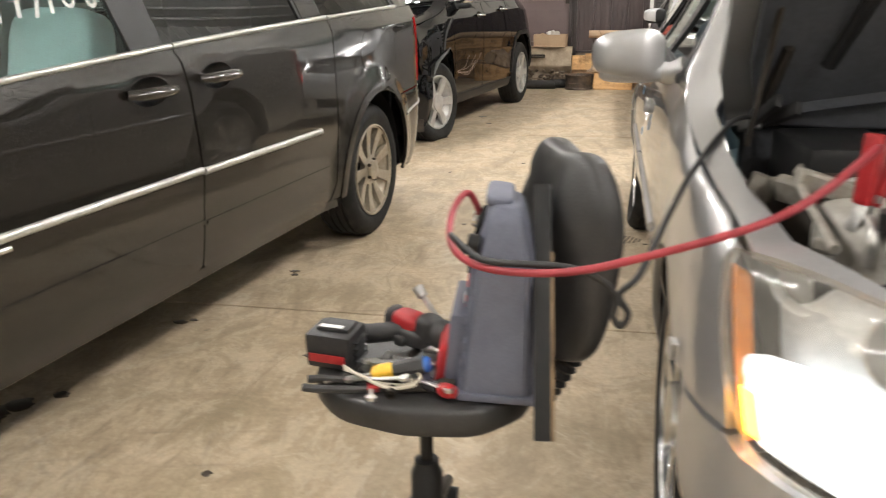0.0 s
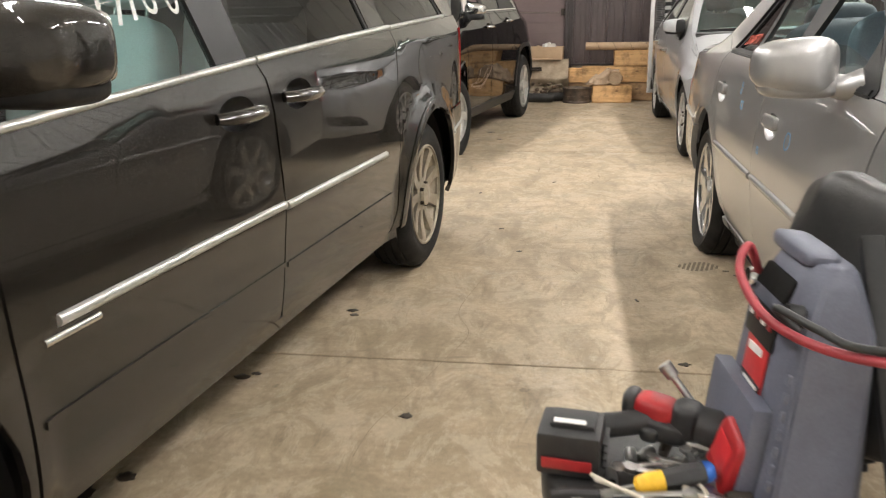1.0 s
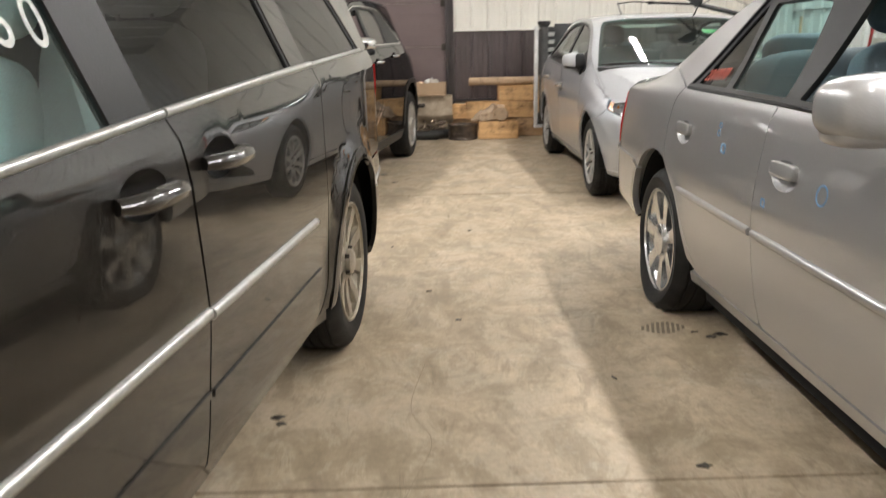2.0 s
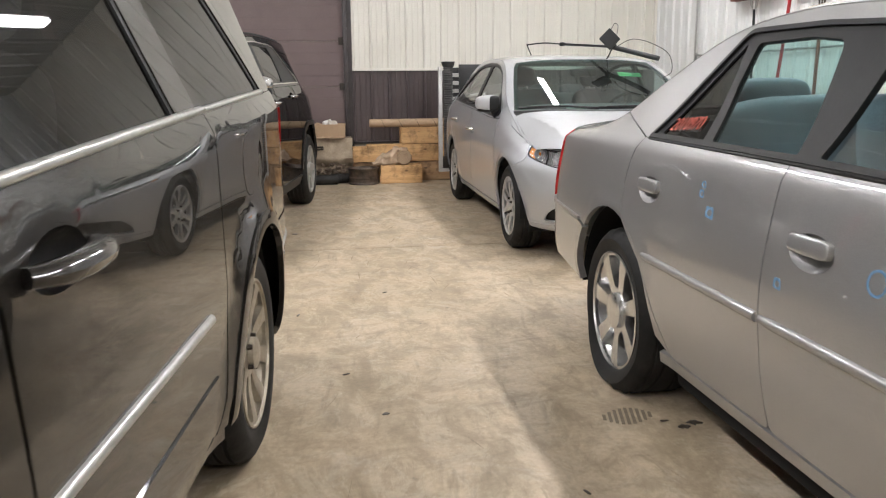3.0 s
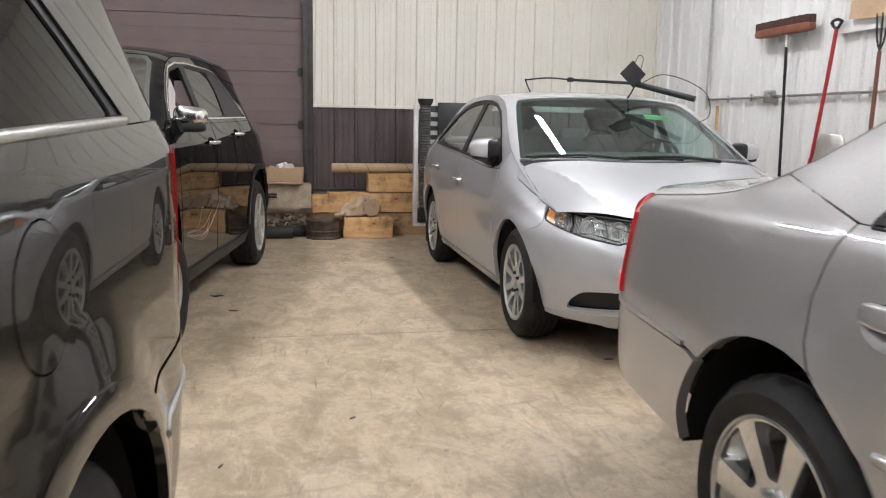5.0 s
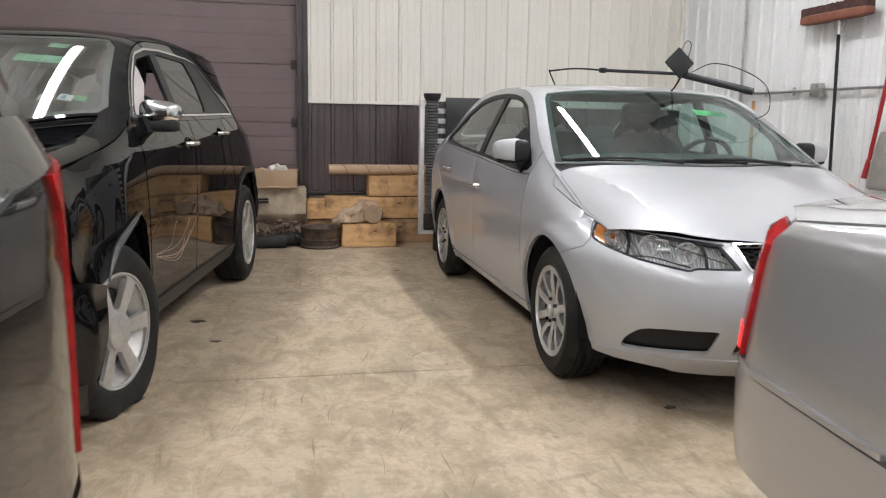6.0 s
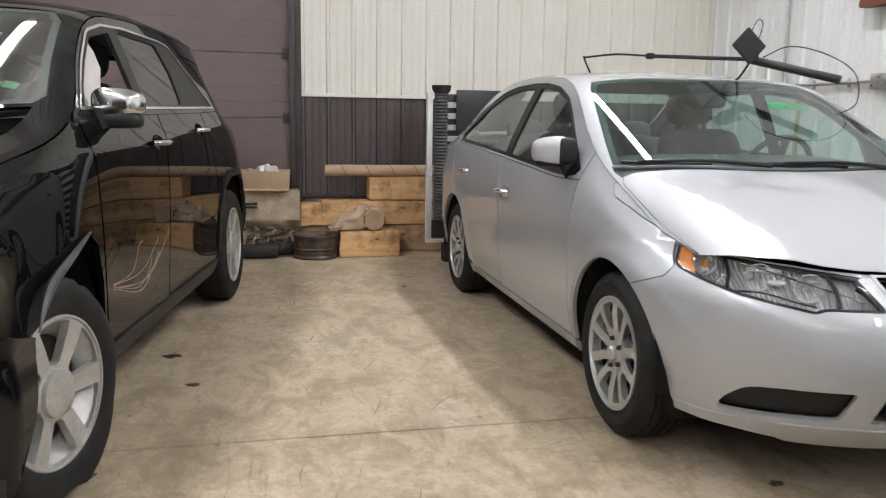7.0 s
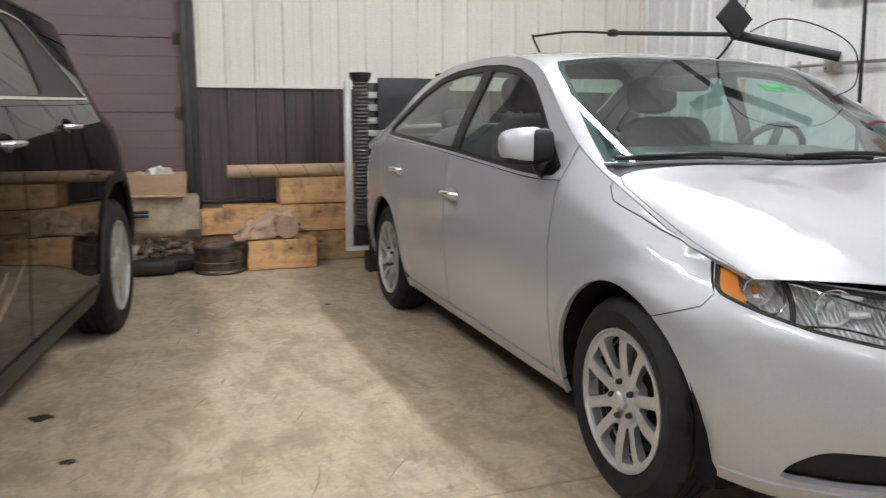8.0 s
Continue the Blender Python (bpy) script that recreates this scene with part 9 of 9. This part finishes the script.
def shovel():
    s = empty("shovel", pose(WX, 0, 0), "grain shovel with a red handle hung by its grip", "shovel", "hanging tools")
    part("handle", tube([(-0.06, 9.56, 2.02), (-0.055, 9.64, 1.55), (-0.055, 9.745, 0.98)], 0.016, 10, 3), PLASTIC_RED, s, "red handle")
    part("grip", tube([(-0.06, 9.50, 2.07), (-0.06, 9.56, 2.02), (-0.06, 9.62, 2.07), (-0.06, 9.56, 2.09), (-0.06, 9.50, 2.07)], 0.013, 8), BLACK_TRIM, s)
    part("socket", lathe([(0.014, 0), (0.03, -0.10), (0.035, -0.14)], pose(-0.055, 9.755, 0.98, 4, 0, 0), 12), PLASTIC_RED, s)

    def dish(x, y, z):
        return (x + 0.10 * (y / 0.17) ** 2 * 0.5 + 0.03 * (z / 0.2), y * (1 - 0.1 * z / 0.2), z)
    part("blade", superblob((0.035, 0.34, 0.42), (-0.12, 9.52, 0.98), (0, 0, 0), 0.3, 0.5, 28, 16, dish), worn("grey_shovel_steel", (0.40, 0.38, 0.34), (0.55, 0.53, 0.49), 0.4, 7, 0.7, 0.1), s, "dented grey steel blade")


def rake_and_rail():
    r = tagged(part("hook_rail", rbox((0.025, 1.25, 0.10), (WX - 0.005, 8.95, 2.03), (0, 0, 0), 0.003), WHITE_METAL), "white painted hook rail screwed to the wall", "rail")
    f = empty("garden_fork", pose(WX, 0, 0), "garden fork with a wooden handle hung by its tines", "fork", "hanging tools")
    part("handle", tube([(-0.06, 9.06, 1.80), (-0.05, 9.10, 0.75)], 0.016, 10, 1, False), REDWOOD, f)
    bm = bmesh.new()
    for k in (-1, 0, 1):
        add_tube(bm, [(-0.06, 9.06, 1.80), (-0.06, 9.06 + k * 0.04, 1.90), (-0.06, 9.06 + k * 0.06, 2.08)], 0.008, 6, 4)
    part("tines", bm, DARK_STEEL, f)
    c = empty("cardboard_sheet", pose(WX, 0, 0), "torn brown cardboard strip over the hook rail", "cardboard")
    for y0, y1, z, a in ((8.95, 9.42, 2.13, 4), (8.38, 9.00, 2.19, -3)):
        bm = bmesh.new()
        add_box(bm, (0.012, y1 - y0, 0.14), pose(-0.055, (y0 + y1) / 2, z, a, 0, 0), 0)
        bmesh.ops.subdivide_edges(bm, edges=list(bm.edges), cuts=6, use_grid_fill=True)
        for v in bm.verts:
            v.co.z += 0.018 * noise.noise(Vector((v.co.y * 9, 0, 2))) * (v.co.z < z)
        part("strip", bm, CARD, c)


def conduit():
    c = empty("conduit", pose(WX, 0, 0), "grey steel conduit run with a junction box on the wall", "conduit")
    part("pipe", tube([(0.0, 11.60, ROOM_H - 0.02), (0.0, 11.60, 1.62), (0.0, 11.585, 1.55), (0.0, 11.52, 1.525), (0.0, 11.40, 1.52), (0.0, 10.52, 1.515)], 0.012, 8, 4), STEEL, c)
    part("pipe", tube([(0.0, 10.42, 1.515), (0.0, 8.4, 1.51), (0.0, 5.0, 1.50)], 0.012, 8, 2), STEEL, c)
    part("junction_box", rbox((0.055, 0.115, 0.115), (-0.006, 10.47, 1.515), (0, 0, 0), 0.008), STEEL, c, "square grey junction box")
    part("box_lid", rbox((0.006, 0.10, 0.10), (-0.036, 10.47, 1.515), (0, 0, 0), 0.002), STEEL, c)
    for dy, dz in ((-0.03, 0.03), (0.03, -0.03)):
        part("lid_screw", superblob((0.006, 0.012, 0.012), (-0.040, 10.47 + dy, 1.515 + dz), (0, 0, 0), 0.8, 0.8, 10, 6), DARK_STEEL, c)
    for y in (11.2, 10.8, 9.2):
        part("pipe_strap", rbox((0.02, 0.02, 0.07), (0.012, y, 1.517), (0, 0, 0), 0.004), STEEL, c)
    tagged(part("wood_lath", rbox((0.02, 0.035, 1.40), (WX - 0.012, 11.35, 0.75), (0, 0, 0), 0.003), TIMBER), "narrow pine lath standing against the wall", "lath")


push_broom()
shovel()
rake_and_rail()
conduit()


# ---- on and in the cars ----
def roof_pole():
    p = empty("antenna_pole", pose(0, 0, 0), "black telescopic pole with a square plate lying over the sedan roof", "pole")
    tip, plate, end = Vector((3.577, 10.045, 1.575)), Vector((4.065, 9.075, 1.515)), Vector((4.361, 8.754, 1.405))
    mid = tip.lerp(plate, 0.45) + Vector((0, 0, 0.012))
    part("thin_rod", tube([tip, tip.lerp(mid, 0.5) + Vector((0, 0, 0.014)), mid], 0.006, 8), BLACK_TRIM, p)
    part("thick_rod", tube([mid, plate], 0.011, 10), BLACK_TRIM, p)
    part("grip", tube([plate, end], 0.021, 14, 4), BLACK_RUBBER, p)
    part("joint", superblob((0.05, 0.05, 0.035), tuple(mid), (0, 0, 30), 0.6, 0.6), BLACK_TRIM, p)
    part("plate", rbox((0.135, 0.020, 0.135), (4.03, 9.02, 1.575), (-18, 45, -12), 0.008), BLACK_TRIM, p, "black square plate")
    part("plate_back", rbox((0.07, 0.03, 0.07), (4.035, 9.045, 1.57), (-18, 45, -12), 0.006), BLACK_TRIM, p)
    part("knuckle", superblob((0.05, 0.05, 0.05), (4.075, 9.05, 1.53), (0, 0, 0), 0.6, 0.6), BLACK_TRIM, p)
    part("foot", tube([(4.075, 9.05, 1.52), (4.06, 9.13, 1.43), (4.05, 9.22, 1.385)], 0.006, 8), BLACK_TRIM, p)
    part("rod_foot", tube([tip + Vector((0.0, 0, 0.01)), tip + Vector((0.01, -0.01, -0.03)), Vector((3.62, 9.98, 1.44))], 0.006, 6), BLACK_TRIM, p)
    part("wire", tube([(4.04, 9.02, 1.65), (4.06, 9.0, 1.70), (4.10, 9.02, 1.68), (4.10, 9.06, 1.58)], 0.0025, 6), BLACK_TRIM, p)
    part("wire", tube([(4.10, 9.0, 1.52), (4.20, 8.93, 1.57), (4.33, 8.83, 1.53), (4.46, 8.78, 1.44), (4.50, 8.80, 1.30), (4.42, 8.84, 1.24)], 0.003, 6), BLACK_TRIM, p)


roof_pole()


def on_glass(car, name, x, y, w, h, mat, label, rows=()):
    """A flat sticker on the inside of a windshield, at plan (x, y)."""
    b = car.b
    p = b.top(np.array([[x, y], [x + 0.01, y], [x, y + 0.01]]))
    u, v = Vector(p[1] - p[0]).normalized(), Vector(p[2] - p[0]).normalized()
    n = u.cross(v).normalized()
    v = n.cross(u)
    m = Matrix((u, v, n)).transposed().to_4x4()
    m.translation = Vector(p[0]) - n * 0.016
    s = part(name, rbox((w, h, 0.0016), (0, 0, 0), (0, 0, 0), 0.0003), mat, car.root, label)
    s.matrix_basis = m
    for k, (dx, dy, bw, bh, mt) in enumerate(rows):
        q = part("writing_bar", rbox((bw, bh, 0.0012), (dx, dy, 0.0012), (0, 0, 0), 0.0002), mt, s)


GREEN = worn("green_sticker", (0.06, 0.32, 0.12), (0.10, 0.40, 0.16), 0.5, 40)
GREEN_DARK = worn("green_ink", (0.02, 0.28, 0.06), (0.03, 0.33, 0.08), 0.5, 40)
on_glass(sedan, "sticker", 0.34, 1.64, 0.20, 0.075, GREEN, "bright green window sticker", rows=((-0.06, 0.0, 0.05, 0.03, GREEN_DARK), (0.0, -0.006, 0.04, 0.03, GREEN_DARK), (0.055, 0.004, 0.04, 0.028, GREEN_DARK)))
on_glass(suv, "sticker", 0.40, 1.55, 0.24, 0.075, GREEN, "bright green window sticker", rows=((-0.07, 0.0, 0.05, 0.03, GREEN_DARK), (0.0, -0.006, 0.05, 0.03, GREEN_DARK), (0.07, 0.004, 0.04, 0.028, GREEN_DARK)))
on_glass(suv, "sticker", 0.42, 1.70, 0.09, 0.06, GREEN, "small green window sticker")
on_glass(suv, "sticker", 0.52, 1.27, 0.06, 0.045, LABEL_WHITE, "small white inspection sticker", rows=((0.0, 0.005, 0.03, 0.02, PLASTIC_RED),))
on_glass(suv, "sticker", 0.60, 1.29, 0.06, 0.045, LABEL_WHITE, "small white inspection sticker", rows=((-0.008, 0.0, 0.02, 0.028, PLASTIC_BLUE),))
on_glass(suv, "sticker", 0.66, 1.30, 0.05, 0.040, GREEN_DARK, "small green inspection sticker")


def handwriting(car, text, y, z, size, mat, side, off, label, slant=0.0, name="chalk_writing"):
    """Letters laid on a car's side, read from outside."""
    cu = bpy.data.curves.new(name, "FONT")
    cu.body, cu.size, cu.extrude, cu.shear = text, size, 0.0006, slant
    cu.align_x, cu.align_y = "CENTER", "CENTER"
    tmp = bpy.data.objects.new("tmp", cu)
    scene.collection.objects.link(tmp)
    dg = bpy.context.evaluated_depsgraph_get()
    me = bpy.data.meshes.new_from_object(tmp.evaluated_get(dg))
    bpy.data.objects.remove(tmp)
    me.name = name
    p = np.array([v.co[:] for v in me.vertices])
    q = np.stack([y + side * p[:, 0], z + p[:, 1]], 1)
    s = car.b.side(q)
    s[:, 0] += off + p[:, 2]
    s[:, 0] *= side
    for v, c in zip(me.vertices, s):
        v.co = c
    return link_mesh(name, me, mat, car.root, label)


CHALK = worn("white_window_chalk", (0.65, 0.68, 0.66), (0.75, 0.77, 0.75), 0.9, 60)
RED_CHALK = worn("red_window_chalk", (0.55, 0.10, 0.07), (0.68, 0.16, 0.11), 0.9, 60)
BLUE_CHALK = worn("blue_chalk", (0.16, 0.34, 0.58), (0.26, 0.42, 0.62), 0.9, 60)
for k, ch in enumerate("20I0970"):
    handwriting(luxury, ch, 3.698 - 0.0305 * k, 1.068 + 0.002 * k, 0.062, RED_CHALK, -1, -0.008, "red handwritten figure", 0.25)
for k, ch in enumerate("60"):
    handwriting(van, ch, 2.00 + 0.09 * k, 1.255, 0.115, CHALK, 1, -0.009, "white handwritten figure", 0.0)
# further figures that cannot be made out, as plain strokes
for y0, y1, z0, z1 in ((1.92, 1.94, 1.21, 1.30), (1.86, 1.90, 1.20, 1.29), (1.78, 1.86, 1.24, 1.25), (1.80, 1.82, 1.20, 1.28), (1.73, 1.745, 1.19, 1.26), (1.68, 1.70, 1.20, 1.26)):
    patch(van, "chalk_stroke", [(y0, z0), (y0 + 0.014, z0), (y1 + 0.014, z1), (y1, z1)], CHALK, sides=(1,), off=-0.009, flange=0.001, step=0.03)
for y0, z0, w, h in ((3.265, 0.868, 0.030, 0.026), (3.262, 0.898, 0.030, 0.022), (3.185, 0.815, 0.050, 0.036), (2.79, 0.70, 0.035, 0.03)):
    patch(luxury, "chalk_mark", fillet([(y0, z0, 0.008), (y0 + w, z0 + 0.004, 0.008), (y0 + w, z0 + h, 0.008), (y0 + 0.006, z0 + h, 0.008)]), BLUE_CHALK, sides=(-1,), off=0.0015, flange=0.001, holes=[oval((y0 + w * 0.5, z0 + h * 0.5), w * 0.3, h * 0.3, 10)], step=0.02, label="blue chalk mark")
patch(luxury, "chalk_mark", oval((2.46, 0.80), 0.032, 0.030, 20), BLUE_CHALK, sides=(-1,), off=0.0015, flange=0.001, holes=[oval((2.46, 0.80), 0.026, 0.024, 20)], step=0.02, label="blue chalk ring")

# ---- on the floor ----
OIL = worn("dark_oil", (0.030, 0.022, 0.014), (0.06, 0.045, 0.03), 0.35, 20)
rn = random.Random(4)
SPOTS = [(1.506, 3.26, 0.024), (0.806, 2.82, 0.030), (1.193, 9.43, 0.05), (3.308, 7.56, 0.03), (2.85, 4.83, 0.03), (2.80, 4.80, 0.022), (2.416, 3.75, 0.022), (0.879, 3.47, 0.03), (0.92, 3.50, 0.018), (0.80, 2.83, 0.022), (0.72, 2.74, 0.055), (0.66, 2.68, 0.06), (0.70, 2.64, 0.04), (1.10, 4.15, 0.024), (1.12, 4.10, 0.018), (1.33, 8.95, 0.03), (1.05, 8.05, 0.04), (1.497, 2.48, 0.018), (2.64, 10.95, 0.02), (1.75, 5.10, 0.016), (0.55, 2.5, 0.03), (0.48, 2.42, 0.025), (0.60, 2.55, 0.02), (0.4, 2.33, 0.03)]
for x, y, r in SPOTS:
    r *= 0.72
    pts = [(r * (1 + 0.35 * rn.uniform(-1, 1)) * math.cos(a) * 1.3, r * (1 + 0.35 * rn.uniform(-1, 1)) * math.sin(a)) for a in np.linspace(0, 2 * math.pi, 14, endpoint=False)]
    bm = bmesh.new()
    lo = [bm.verts.new((a, b, 0.0)) for a, b in pts]
    hi = [bm.verts.new((a * 0.85, b * 0.85, 0.0025)) for a, b in pts]
    for i in range(14):
        bm.faces.new((lo[i], lo[(i + 1) % 14], hi[(i + 1) % 14], hi[i]))
    bm.faces.new(hi)
    ob = part("oil_spot", bm, OIL)
    ob.location = (x, y, 0.0002)
    tagged(ob, "dark oily drip spot on the concrete floor", "stain", "floor drips")
# dried tread print beside the flat tyre
bm = bmesh.new()
for k in range(9):
    ln = 0.075 * math.sin(math.pi * (k + 1) / 10)
    add_box(bm, (0.012, 2 * ln, 0.0016), pose(2.545 + 0.022 * k, 4.925, 0.0012, 0, 0, -14), 0)
tagged(part("tread_print", bm, worn("dried_mud", (0.17, 0.14, 0.10), (0.24, 0.20, 0.15), 0.95, 40), None, "", False), "oval muddy tread print on the concrete floor", "tread print")
# wandering cracks and scratches
bm = bmesh.new()
for pts in ([(1.56, 3.69, 0), (1.50, 3.45, 0), (1.42, 3.2, 0), (1.40, 3.0, 0)], [(1.56, 3.69, 0), (1.62, 3.95, 0), (1.55, 4.2, 0), (1.60, 4.6, 0)], [(2.30, 8.27, 0), (2.45, 8.31, 0), (2.66, 8.28, 0)], [(1.50, 8.25, 0), (1.52, 7.9, 0), (1.47, 7.6, 0)]):
    add_tube(bm, pts, 0.0012, 4, 8)
def scuff(x, y, a, ln, w):
    """A flat rubbed mark with tapering ends and a slight bend."""
    k = rn.uniform(-0.05, 0.05) * ln
    pts = [(x, y, 0), (x + 0.5 * ln * math.cos(a) - k * math.sin(a), y + 0.5 * ln * math.sin(a) + k * math.cos(a), 0), (x + ln * math.cos(a), y + ln * math.sin(a), 0)]
    add_tube(bm, pts, lambda t: w * (0.15 + math.sin(math.pi * min(1, max(0, t)))), 4, 4)


for i in range(16):
    scuff(rn.uniform(1.2, 2.7), rn.uniform(3.0, 12.0), rn.gauss(1.2, 0.5), rn.uniform(0.04, 0.14), rn.uniform(0.001, 0.003))
# a bunch of skid marks near the back wall, and drag marks down the aisle
for i in range(34):
    scuff(rn.gauss(2.10, 0.24), rn.gauss(10.9, 0.24), rn.choice((1.1, 2.0)) + rn.gauss(0, 0.12), rn.uniform(0.08, 0.26), rn.uniform(0.002, 0.0055))
for i in range(44):
    scuff(rn.gauss(1.95, 0.28), rn.uniform(6.6, 10.6), 1.45 + rn.gauss(0, 0.25), rn.uniform(0.05, 0.26), rn.uniform(0.001, 0.0045))
for y in (3.68, 8.25):
    for i in range(26):
        x = rn.uniform(0.9, 3.2)
        add_tube(bm, [(x, y + rn.uniform(-0.006, 0.006), 0), (x + rn.uniform(0.05, 0.2), y + rn.uniform(-0.007, 0.007), 0)], rn.uniform(0.001, 0.004), 4, 1)
for v in bm.verts:
    v.co.z *= 0.15
tagged(part("floor_scratches", bm, worn("dark_scratch", (0.25, 0.195, 0.13), (0.40, 0.32, 0.225), 0.8, 9)), "dark scratches and hairline cracks in the concrete", "scratches", "", "stuff")
# scraps of litter
for x, y, rz in ((1.62, 5.55, 20), (1.40, 6.5, 70), (1.9, 6.9, 40), (2.3, 4.4, 110), (2.75, 4.86, 0)):
    bm = rbox((0.03, 0.008, 0.004), (0, 0, 0), (0, 0, 0), 0.001)
    ob = part("scrap", bm, OIL)
    ob.matrix_basis = pose(x, y, 0.0022, 0, 0, rz)
    tagged(ob, "dark splinter of litter on the floor", "litter", "floor litter")
